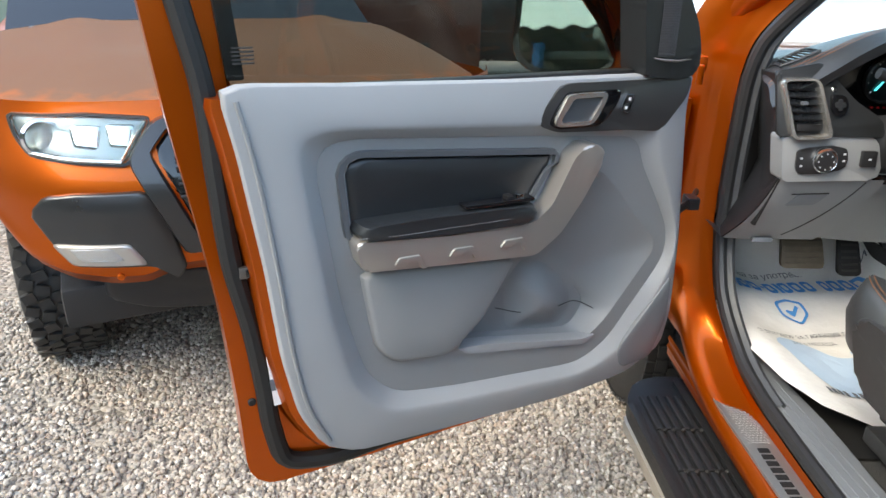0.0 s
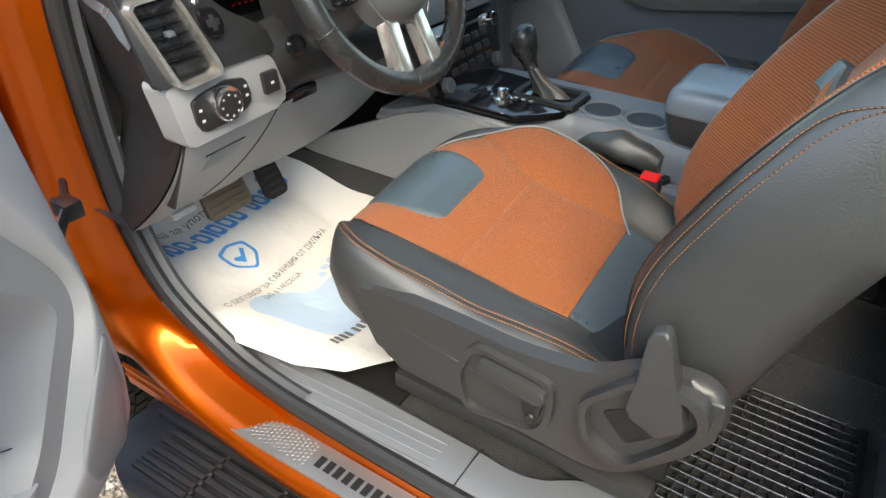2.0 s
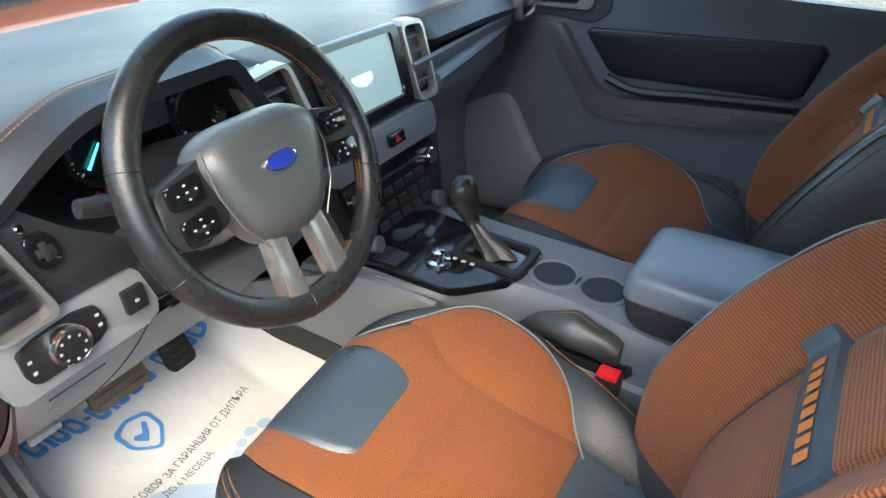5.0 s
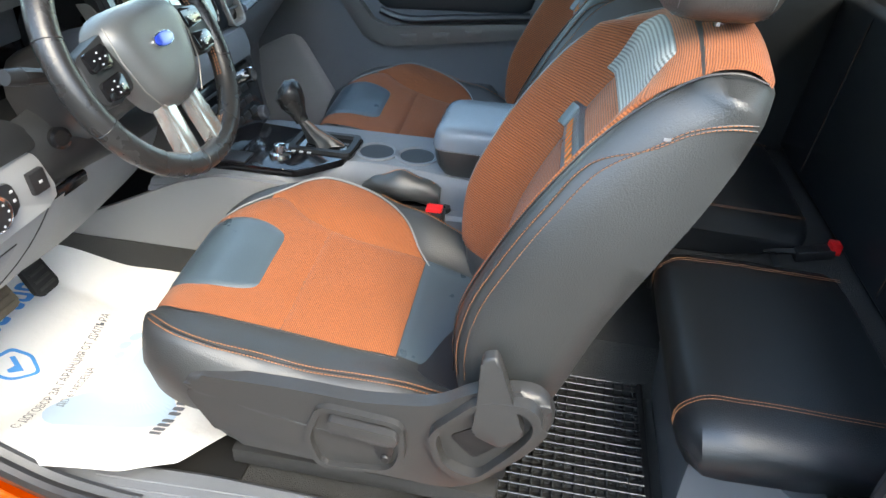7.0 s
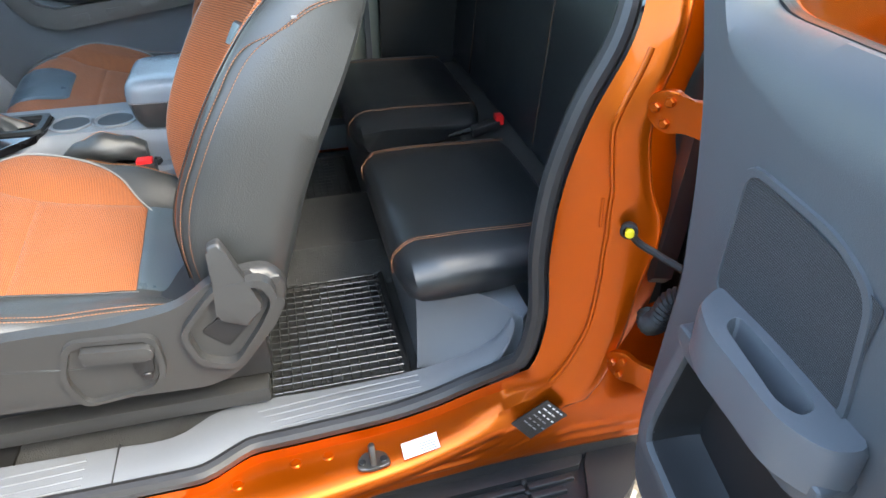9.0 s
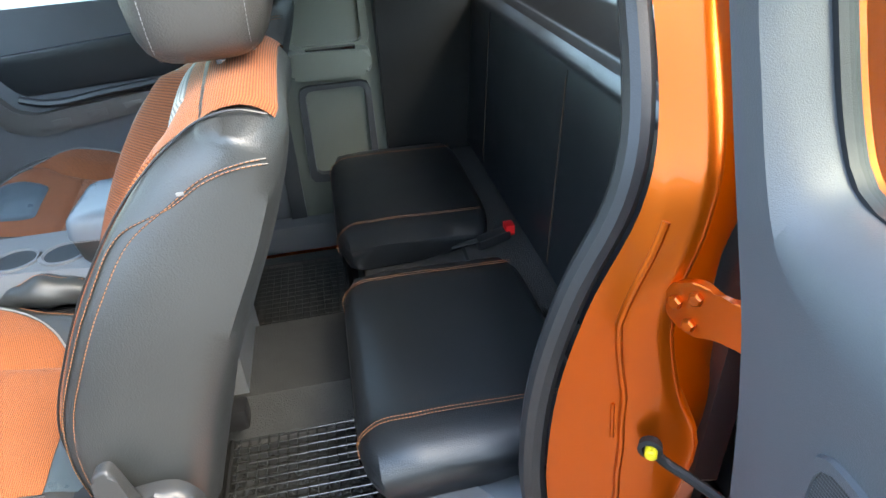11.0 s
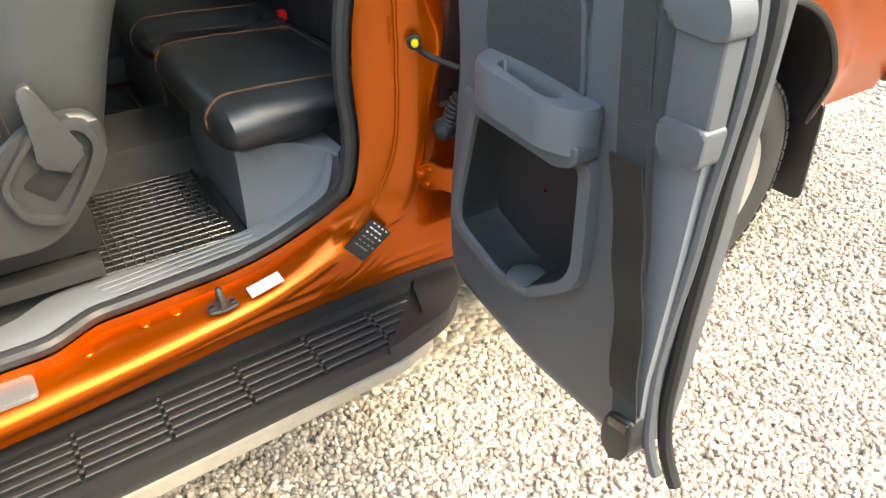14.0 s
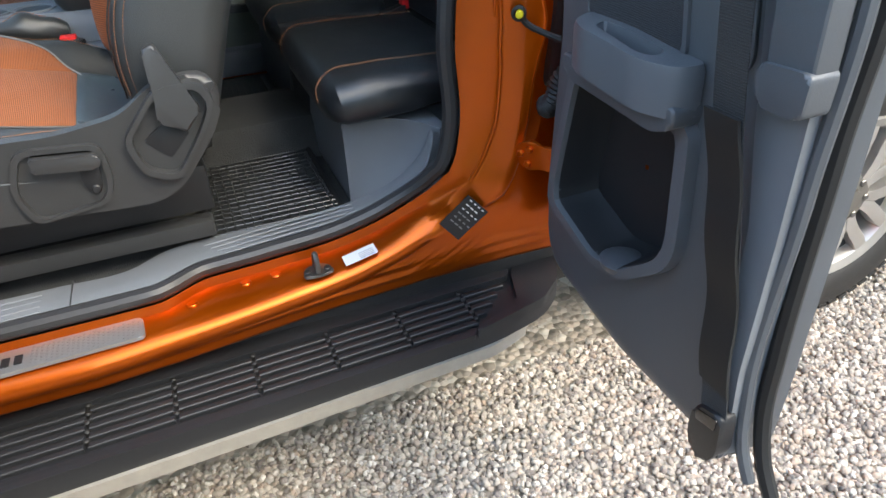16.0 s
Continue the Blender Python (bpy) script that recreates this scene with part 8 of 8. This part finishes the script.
for x, y, r in ((0.425, 2.222, 0.010), (0.450, 2.236, 0.011), (0.482, 2.244, 0.013), (0.515, 2.238, 0.014), (0.553, 2.215, 0.021)):
    flat_shape(world_pts([(x + r * 1.1 * math.cos(q), y + r * math.sin(q)) for q in [2 * math.pi * j / 20 for j in range(20)]]), PALEPRINT, "toe_shape", 0.0038, n=20)
bx = -0.15
for w in (0.010, 0.013, 0.013, 0.013, -1, 0.013, 0.013, 0.013, -1, 0.013, 0.013):
    if w < 0:
        bx += 0.008
        continue
    flat_shape([(bx, -0.245), (bx, -0.222), (bx + w * 0.8, -0.222), (bx + w * 0.8, -0.245)], GREYPRINT, "number_bar", n=8)
    bx += w + 0.002

# rubber foot mat showing at the paper's edge
um = part("rubber_front_mat", sheet(lambda u, v: Vector((0.20 + 0.44 * u, 1.86 + 0.74 * v, floor_z(0.20 + 0.44 * u, 1.86 + 0.74 * v) + 0.008)), 10, 16, thick=0.006), RUBBER)
tagged(um, "black rubber mat under the paper sheet", "floor mat")


GRIDRUB = mat("glossy_worn_rubber", (0.030, 0.032, 0.033), 0.20, coat=0.6, grain=0.1, spots=0.35, spot_size=0.02)


def grid_mat(x0, x1, y0, y1, name):
    """An open rubber grid mat with raised edges."""
    base = part(name, sheet(lambda u, v: Vector((x0 + (x1 - x0) * u, y0 + (y1 - y0) * v, 0.568 + 0.025 * (max(0, abs(2 * u - 1) - 0.9) * 10) ** 2 * 0.6)), 20, 12, thick=0.006), RUBBER)
    tagged(base, "black rubber grid floor mat behind the front seat", "floor mat", "rear floor mats")
    nx, ny = int((x1 - x0) / 0.0215), int((y1 - y0) / 0.0195)
    for i in range(1, nx):
        x = x0 + (x1 - x0) * i / nx
        part("grid_bar", box((0.0036, y1 - y0 - 0.01, 0.0165), (x, (y0 + y1) / 2, 0.5755), 0.0010, segs=1), GRIDRUB, base)
    for j in range(1, ny):
        y = y0 + (y1 - y0) * j / ny
        part("grid_bar", box((x1 - x0 - 0.01, 0.0036, 0.0160), ((x0 + x1) / 2, y, 0.5755), 0.0010, segs=1), GRIDRUB, base)
    path = rnd([(x0 + 0.012, y0 + 0.004), (x1 - 0.012, y0 + 0.004), (x1 - 0.004, y1 - 0.004), (x0 + 0.004, y1 - 0.004)], 0.02, 3)
    part("mat_rim", tube([(px_, py_, 0.579) for px_, py_ in path], 0.0075, 8, loop=True), RUBBER, base)
    return base


grid_mat(0.245, 0.735, 1.112, 1.410, "rubber_grid_mat")
grid_mat(0.93, 1.34, 1.12, 1.42, "rubber_grid_mat")

# ---- gravel stones ----
def stones(count, x0, x1, y0, y1, seed, size=(0.0062, 0.0118)):
    rng = np.random.default_rng(seed)
    t = (1 + 5 ** 0.5) / 2
    V = np.array([(-1, t, 0), (1, t, 0), (-1, -t, 0), (1, -t, 0), (0, -1, t), (0, 1, t), (0, -1, -t), (0, 1, -t), (t, 0, -1), (t, 0, 1), (-t, 0, -1), (-t, 0, 1)]) / (1 + t * t) ** 0.5
    F_ = np.array([(0, 11, 5), (0, 5, 1), (0, 1, 7), (0, 7, 10), (0, 10, 11), (1, 5, 9), (5, 11, 4), (11, 10, 2), (10, 7, 6), (7, 1, 8), (3, 9, 4), (3, 4, 2), (3, 2, 6), (3, 6, 8), (3, 8, 9), (4, 9, 5), (2, 4, 11), (6, 2, 10), (8, 6, 7), (9, 8, 1)])
    P = np.stack([rng.uniform(x0, x1, count), rng.uniform(y0, y1, count), rng.uniform(-0.005, 0.003, count)], 1)
    S = rng.uniform(*size, count)[:, None] * rng.uniform(0.65, 1.25, (count, 3))
    S[:, 2] *= 0.8
    Q = rng.normal(size=(count, 4))
    Q /= np.linalg.norm(Q, axis=1)[:, None]
    w, x, y, z = Q.T
    Rm = np.stack([1-2*(y*y+z*z), 2*(x*y-z*w), 2*(x*z+y*w), 2*(x*y+z*w), 1-2*(x*x+z*z), 2*(y*z-x*w), 2*(x*z-y*w), 2*(y*z+x*w), 1-2*(x*x+y*y)], 1).reshape(-1, 3, 3)
    jit = 1 + rng.uniform(-0.22, 0.22, (count, 12, 1))
    pts = np.einsum("nij,nkj->nki", Rm, V[None] * jit * S[:, None, :]) + P[:, None, :]
    me = bpy.data.meshes.new("gravel_stones")
    me.vertices.add(count * 12)
    me.vertices.foreach_set("co", pts.reshape(-1))
    faces = (F_[None] + 12 * np.arange(count)[:, None, None]).reshape(-1)
    nf = count * 20
    me.loops.add(nf * 3)
    me.loops.foreach_set("vertex_index", faces.astype(np.int32))
    me.polygons.add(nf)
    me.polygons.foreach_set("loop_start", np.arange(0, nf * 3, 3, dtype=np.int32))
    me.polygons.foreach_set("loop_total", np.full(nf, 3, dtype=np.int32))
    me.update(calc_edges=True)
    return me


def stone_material():
    m = mat("stone", (0.5, 0.46, 0.42), 0.85, grain=0.3, grain_size=0.003)
    n, l = m.node_tree.nodes, m.node_tree.links
    geo = n.new("ShaderNodeNewGeometry")
    ramp = n.new("ShaderNodeValToRGB")
    e = ramp.color_ramp.elements
    e[0].position, e[0].color = 0.0, (0.150, 0.132, 0.118, 1)
    e[1].position, e[1].color = 1.0, (0.60, 0.56, 0.50, 1)
    for pos, c in ((0.12, (0.205, 0.172, 0.152)), (0.3, (0.31, 0.284, 0.25)), (0.45, (0.36, 0.28, 0.22)), (0.6, (0.355, 0.325, 0.28)), (0.8, (0.42, 0.363, 0.302))):
        ramp.color_ramp.elements.new(pos).color = (*c, 1)
    l.new(geo.outputs["Random Per Island"], ramp.inputs[0])
    l.new(ramp.outputs[0], n["Principled BSDF"].inputs["Base Color"])
    return m


STONE = stone_material()
for k, (count, a, b, c, d) in enumerate(((56000, -1.9, 0.20, -0.5, 1.7), (24000, -1.6, 0.1, 1.7, 3.2), (14000, -3.0, -1.6, 1.6, 3.6), (24000, -1.2, 0.6, -2.4, -0.5), (9000, -1.4, 1.4, -5.0, -2.4))):
    me = stones(count, a, b, c, d, k + 3, (0.0062, 0.0118) if k < 4 else (0.011, 0.019))
    me.materials.append(STONE)
    tagged(new("gravel_stones", me), "loose pale and pinkish crushed gravel stones", "gravel", kind="stuff")

# ---- second orange pickup, nose towards the camera ----
nb = thing("pickup_truck", pose(-1.467, 3.613, 0, 0, 0, 27), "dusty orange pickup truck parked nose-on beside the open door", "pickup truck")


def nose_y(x):
    t = abs(x) / 0.93
    return -0.93 + 0.10 * t ** 2 + 0.30 * t ** 6


def NF(a, b, c):
    """On the nose: across, height, proud of it."""
    t = abs(a) / 0.93
    back = 0.10 * smooth(0.85, 1.15, b) + 0.03 * smooth(0.62, 0.45, b)
    return Vector((a * (1 + c * 0.3), nose_y(a) + back - c, b))


bm = sheet(lambda u, v: Vector(((2 * u - 1) * (0.82 + 0.08 * v), (nose_y((2 * u - 1) * 0.82) + 0.16) * (1 - v) + 0.62 * v, 1.085 + 0.17 * v - 0.06 * v * v + 0.045 * (1 - (2 * u - 1) ** 4) * smooth(0, 0.4, v) + 0.02 * math.exp(-((abs(2 * u - 1) - 0.62) / 0.1) ** 2) * v)), 40, 24, thick=0.02)
part("bonnet", bm, DUSTY, nb, "dusty orange bonnet")
def bumper_low(a):
    return float(np.interp(abs(a), [0.0, 0.43, 0.50, 0.59, 0.70, 0.80, 0.87, 0.93], [0.60, 0.605, 0.575, 0.575, 0.592, 0.635, 0.75, 0.84]))
bm = sheet(lambda u, v: NF((2 * u - 1) * 0.93, bumper_low((2 * u - 1) * 0.93) + (1.12 - bumper_low((2 * u - 1) * 0.93)) * v, -0.05 * smooth(0.10, 0.0, v) + 0.006 * math.exp(-((v - 0.12) / 0.06) ** 2)), 80, 24)
part("bumper", bm, ORANGE, nb)
for s in (-1, 1):
    AY, AZ, AR = 0.0, 0.42, 0.46
    def wing(u, v, s=s):
        a = math.pi * (0.02 + 0.96 * u)
        c, q = -math.cos(a), math.sin(a)
        k = 1e9
        if c > 1e-6: k = min(k, 0.85 / c)
        if c < -1e-6: k = min(k, 0.54 / -c)
        k = min(k, 0.69 / q)
        r = AR + (max(k, AR) - AR) * v
        y, z = AY + c * r, AZ + q * r
        return Vector((s * (0.93 + 0.03 * math.exp(-((r - AR) / 0.06) ** 2) - 0.05 * smooth(0.95, 1.12, z)), y, z))
    part("wing", sheet(wing, 40, 12), ORANGE, nb)
    lamp = rnd([(s * 0.778, 1.082), (s * 0.768, 1.025), (s * 0.738, 0.980), (s * 0.64, 0.966), (s * 0.505, 0.956), (s * 0.425, 1.072), (s * 0.59, 1.086)], 0.014, 4)
    lp = part("headlamp_bowl", pad(lamp, -0.01, 0.016, NF, soft=0.10), LAMPBOWL, nb, "headlamp with projector lens behind clear cover")
    part("lamp_rim", ring([(p[0] + (p[0] - s * 0.60) * 0.04, p[1] + (p[1] - 1.02) * 0.10) for p in resample(lamp, 60)], lamp, -0.01, 0.016, NF, n=60, lip=0.004), BLACK, lp)
    for x0, x1 in ((0.55, 0.635), (0.465, 0.545)):
        part("lamp_reflector", pad(rnd([(s * x1, 1.062), (s * (x1 - 0.002), 1.0), (s * (x0 + 0.02), 0.992), (s * x0, 1.058)], 0.012), 0.0, 0.012, NF, soft=0.4), CHROME, lp)
    part("projector_ring", lathe([(0.052, -0.02), (0.054, 0.0), (0.046, 0.006), (0.040, -0.006)], NF(s * 0.70, 1.028, 0.018), (s * -0.2, -1, 0), 36, closed=True), CHROME, lp)
    part("projector_lens", disc(NF(s * 0.70, 1.028, 0.024), 0.040, 0.03, (s * -0.2, -1, 0), bevel=0.014), LAMPGLASS, lp)
    part("lamp_cover", pad(lamp, 0.014, 0.022, NF, soft=0.2), CLEARPANE, lp)
    part("lamp_strip", tube(spline([NF(s * 0.735, 0.990, 0.022), NF(s * 0.64, 0.976, 0.026), NF(s * 0.515, 0.966, 0.026)], 20), 0.007, 8), CHROME, lp)
    part("lamp_strip", tube(spline([NF(s * 0.515, 0.968, 0.024), NF(s * 0.47, 1.03, 0.024), NF(s * 0.44, 1.068, 0.022)], 12), 0.004, 6), CHROME, lp)
    part("bumper_insert", pad(rnd([(s * 0.776, 0.815), (s * 0.73, 0.870), (s * 0.65, 0.882), (s * 0.47, 0.882), (s * 0.42, 0.80), (s * 0.385, 0.64), (s * 0.41, 0.600), (s * 0.475, 0.65), (s * 0.69, 0.66), (s * 0.735, 0.735)], 0.012), -0.004, 0.022, NF, soft=0.06), GUNMETAL, nb, "gunmetal bumper insert")
    fg = part("fog_lamp", pad(rnd([(s * 0.735, 0.733), (s * 0.53, 0.731), (s * 0.487, 0.660), (s * 0.69, 0.668)], 0.012), 0.0, 0.030, NF, soft=0.15), SILVER, nb, "fog lamp in a satin silver surround")
    part("fog_lens", pad(rnd([(s * 0.69, 0.725), (s * 0.58, 0.725), (s * 0.545, 0.682), (s * 0.66, 0.684)], 0.010), 0.022, 0.014, NF, soft=0.2), LAMPGLASS, fg)
    part("parking_sensor", disc(NF(s * 0.57, 0.622, 0.010), 0.011, 0.01, (0, -1, 0), bevel=0.002), ORANGE, nb)
    part("lower_valance", pad(rnd([(s * 0.02, 0.40), (s * 0.02, 0.56), (s * 0.45, 0.60), (s * 0.64, 0.60), (s * 0.64, 0.50), (s * 0.52, 0.46)], 0.02), -0.10, 0.03, NF, soft=0.1), BLACK, nb)
grl = rnd([(-0.38, 1.055), (-0.442, 0.985), (-0.345, 0.745), (0.345, 0.745), (0.442, 0.985), (0.38, 1.055)], 0.012)
gro = rnd([(-0.40, 1.078), (-0.432, 1.058), (-0.498, 0.975), (-0.495, 0.945), (-0.385, 0.685), (0.385, 0.685), (0.495, 0.945), (0.498, 0.975), (0.432, 1.058), (0.40, 1.078)], 0.010)
part("grille_frame", ring(gro, grl, -0.01, 0.034, NF, n=120, lip=0.008), GUNMETAL, nb, "gunmetal grille surround")
part("grille_back", pad(grl, -0.01, 0.012, NF, soft=0.05), GLOSS, nb)
for i in range(6):
    part("grille_bar", tube([NF(x, 0.86 + i * 0.036, 0.016) for x in np.linspace(-0.38, 0.38, 12)], 0.005, 6), BLACK, nb)
part("grille_bar", tube([NF(x, 0.95, 0.03) for x in np.linspace(-0.38, 0.38, 12)], 0.022, 8, squash=0.5), GUNMETAL, nb)
part("cab_shell", box((1.80, 2.2, 0.75), (0, 1.75, 0.83), 0.04), ORANGE, nb)
part("underside", box((1.50, 1.6, 0.14), (0, 0.1, 0.46), 0.02), BLACK, nb)
part("windscreen", sheet(lambda u, v: Vector(((2 * u - 1) * (0.84 - 0.10 * v), 0.64 + 0.62 * v, 1.20 + 0.46 * v)), 6, 6, thick=0.006), GLOSS, nb, "dark windscreen")
part("cowl", box((1.50, 0.10, 0.03), (0, 0.62, 1.205), 0.01), BLACK, nb)
part("wiper", tube([(-0.60, 0.66, 1.228), (0.0, 0.70, 1.24)], 0.008, 6), BLACK, nb)
part("roof", box((1.40, 1.5, 0.05), (0, 2.0, 1.70), 0.02), ORANGE, nb)


def plain_wheel(at, out, parent, name="wheel"):
    A, c = Vector((out, 0, 0)), Vector(at)
    t = part(name, lathe([(0.225, -0.23), (0.33, -0.235), (0.375, -0.21), (0.383, -0.13), (0.375, -0.03), (0.345, 0.0), (0.29, 0.01), (0.24, -0.01)], c, A, 60, closed=True), TYRE, parent, "black off-road tyre on a dark alloy rim")
    bm = bmesh.new()
    for i in range(46):
        for w, off in ((-0.03, 0.0), (-0.078, 0.5), (-0.13, 0.0), (-0.18, 0.5), (-0.215, 0.2)):
            q = 2 * math.pi * (i + off) / 46
            r = 0.386 if -0.2 < w < -0.05 else 0.378
            bmesh.ops.create_cube(bm, size=1.0, matrix=Matrix.Translation(c + A * w + Vector((0, r * math.cos(q), r * math.sin(q)))) @ Matrix.Rotation(q, 4, "X") @ Matrix.Rotation(0.5 * (1 if i % 2 else -1) * 0.6, 4, "Y") @ Matrix.Diagonal((0.042, 0.020, 0.036, 1)))
    tagged(part("tread_pattern", bm, TYRE, t, flat=True), kind="stuff")
    r_ = part("rim", lathe([(0.24, -0.15), (0.21, -0.14), (0.205, -0.03), (0.235, 0.0), (0.243, -0.01)], c, A, 40, closed=True), ALLOY, t)
    part("barrel", disc(c + A * -0.06, 0.21, 0.02, A), BLACK, t)
    for i in range(6):
        a = 2 * math.pi * i / 6
        part("spoke", tube([c + A * -0.02 + Vector((0, 0.05 * math.cos(a), 0.05 * math.sin(a))), c + A * -0.01 + Vector((0, 0.215 * math.cos(a), 0.215 * math.sin(a)))], [0.03, 0.022], 6, squash=0.6), ALLOY, r_)
    return t


for s in (-1, 1):
    plain_wheel((s * 0.90, 0, 0.385), s, nb)

# ---- white car ahead ----
wc = thing("parked_car", pose(2.15, 6.0, 0, 0, 0, -14) @ Matrix.Diagonal((1.05, 1.05, 1.32, 1)), "white car parked facing the pickup", "car")
bm = sheet(lambda u, v: Vector(((2 * u - 1) * 0.86, -0.95 + 1.1 * v + 0.25 * (2 * u - 1) ** 4 * (1 - v), 0.80 + 0.26 * v - 0.06 * v * v + 0.04 * (1 - (2 * u - 1) ** 4))), 24, 12, thick=0.02)
part("bonnet", bm, WHITECAR, wc)
part("bumper", sheet(lambda u, v: Vector(((2 * u - 1) * 0.90, -1.0 + 0.30 * (2 * u - 1) ** 4 + 0.08 * v, 0.25 + 0.56 * v)), 24, 10, thick=0.02), WHITECAR, wc)
for s in (-1, 1):
    part("headlamp", pad(rnd([(s * 0.86, 0.80), (s * 0.80, 0.68), (s * 0.50, 0.66), (s * 0.46, 0.72)], 0.03), 0.0, 0.04, lambda a, b, c: Vector((a, -0.95 + 0.30 * (a / 0.9) ** 4 + 0.08 * (b - 0.25) / 0.56 - c, b))), LAMPGLASS, wc, "clear headlamp")
    part("wing", box((0.05, 1.4, 0.5), (s * 0.88, 0.1, 0.62), 0.02), WHITECAR, wc)
    plain_wheel((s * 0.88, -0.10, 0.33), s, wc).scale = (1, 1, 0.86)
part("grille", box((0.80, 0.04, 0.14), (0, -0.98, 0.62), 0.02), GLOSS, wc)
part("cabin", sheet(lambda u, v: Vector(((2 * u - 1) * (0.80 - 0.15 * v), 0.15 + 0.75 * v, 1.00 + 0.45 * v)), 8, 8, thick=0.01), GLOSS, wc, "dark windscreen")
part("body", box((1.76, 2.6, 0.7), (0, 1.55, 0.66), 0.06), WHITECAR, wc)
part("roof", box((1.3, 1.5, 0.06), (0, 1.6, 1.46), 0.03), WHITECAR, wc)

# ---- dark vehicles beyond, seen through the door glass ----
DARKRED = mat("dark_red_paint", (0.045, 0.014, 0.011), 0.30, coat=0.5, spots=0.2)
DARKCAR = mat("black_car_paint", (0.012, 0.012, 0.014), 0.3, coat=0.6)
def van(m, paint, label):
    v = thing("parked_van", m, label, "van")
    prof = [(-2.3, 0.35), (-2.3, 0.95), (-1.9, 1.10), (-1.2, 1.20), (-0.6, 1.90), (2.2, 1.95), (2.3, 1.2), (2.3, 0.35)]
    part("body", prism(rnd(prof, 0.12, 4), -0.88, 0.88, lambda a, b, c: Vector((a, c, b)), bevel=0.06, both=True), paint, v)
    for s in (-1, 1):
        part("side_window", prism(rnd([(-0.75, 1.22), (-0.45, 1.75), (1.9, 1.78), (1.95, 1.22)], 0.06), 0.872, 0.892, lambda a, b, c: Vector((a, s * c, b)), bevel=0.004), GLOSS, v)
        part("door_line", box((0.012, 0.006, 0.75), (0.35, s * 0.883, 0.80), 0.002), BLACK, v)
        part("rub_strip", box((3.2, 0.012, 0.05), (0.1, s * 0.885, 0.72), 0.004), BLACK, v)
    for x in (-1.45, 1.45):
        for s in (-1, 1):
            w = part("wheel", lathe([(0.0, -0.2), (0.32, -0.2), (0.33, -0.02), (0.22, 0.0), (0.20, -0.03), (0.0, -0.02)], (x, s * 0.88, 0.33), (0, s, 0), 36), TYRE, v)
    return v
van(pose(-2.6, 8.6, 0, 0, 0, 20), DARKRED, "dark red van parked further back on the lot")
van(pose(0.2, 11.0, 0, 0, 0, 5), DARKCAR, "black van parked further back on the lot")

# ---- canopy behind the camera, seen in the door mirror ----
CORR = mat("white_corrugated_sheet", (0.72, 0.72, 0.70), 0.6, spots=0.08)
BLUEPOST = mat("blue_painted_post", (0.04, 0.25, 0.62), 0.4, spots=0.08)
cp = thing("canopy", pose(-3.2, -7.6, 0), "steel canopy with pale corrugated roof and a blue post", "canopy")
bm = sheet(lambda u, v: Vector((-4.5 + 9 * u, -4 + 6 * v, 3.0 + 0.5 * v + 0.03 * math.sin(u * 9 / 0.2 * math.pi))), 180, 4, thick=0.01)
part("roof_sheet", bm, mat("grey_corrugated_sheet", (0.30, 0.31, 0.29), 0.7, spots=0.15), cp)
for i in range(7):
    part("rafter", box((0.10, 6.2, 0.16), (-4.2 + i * 1.4, -1.0, 2.86), 0.01, f=lambda a, b, c: Vector((a, b, c + 0.5 * (b + 4) / 6))), CORR, cp)
for j in range(3):
    part("purlin", box((9.0, 0.10, 0.12), (0, -3.6 + j * 2.6, 2.74 + 0.21 * j), 0.01), STEEL, cp)
for x in (-4.2, -1.0, 4.2):
    part("post", box((0.14, 0.14, 3.3), (x, 1.8, 1.65), 0.01), BLUEPOST if x == -1.0 else STEEL, cp)
sg = part("sign_board", box((2.2, 0.05, 0.36), (0.35, 1.75, 2.0), 0.01), BLACK, cp)
for i in range(9):
    part("name_block", box((0.14, 0.02, 0.20), (-0.54 + i * 0.21, 1.785, 2.0), 0.004), WHITE, sg)
part("red_plate", box((0.13, 0.03, 0.30), (-1.0, 1.885, 2.45), 0.004), RED, cp)
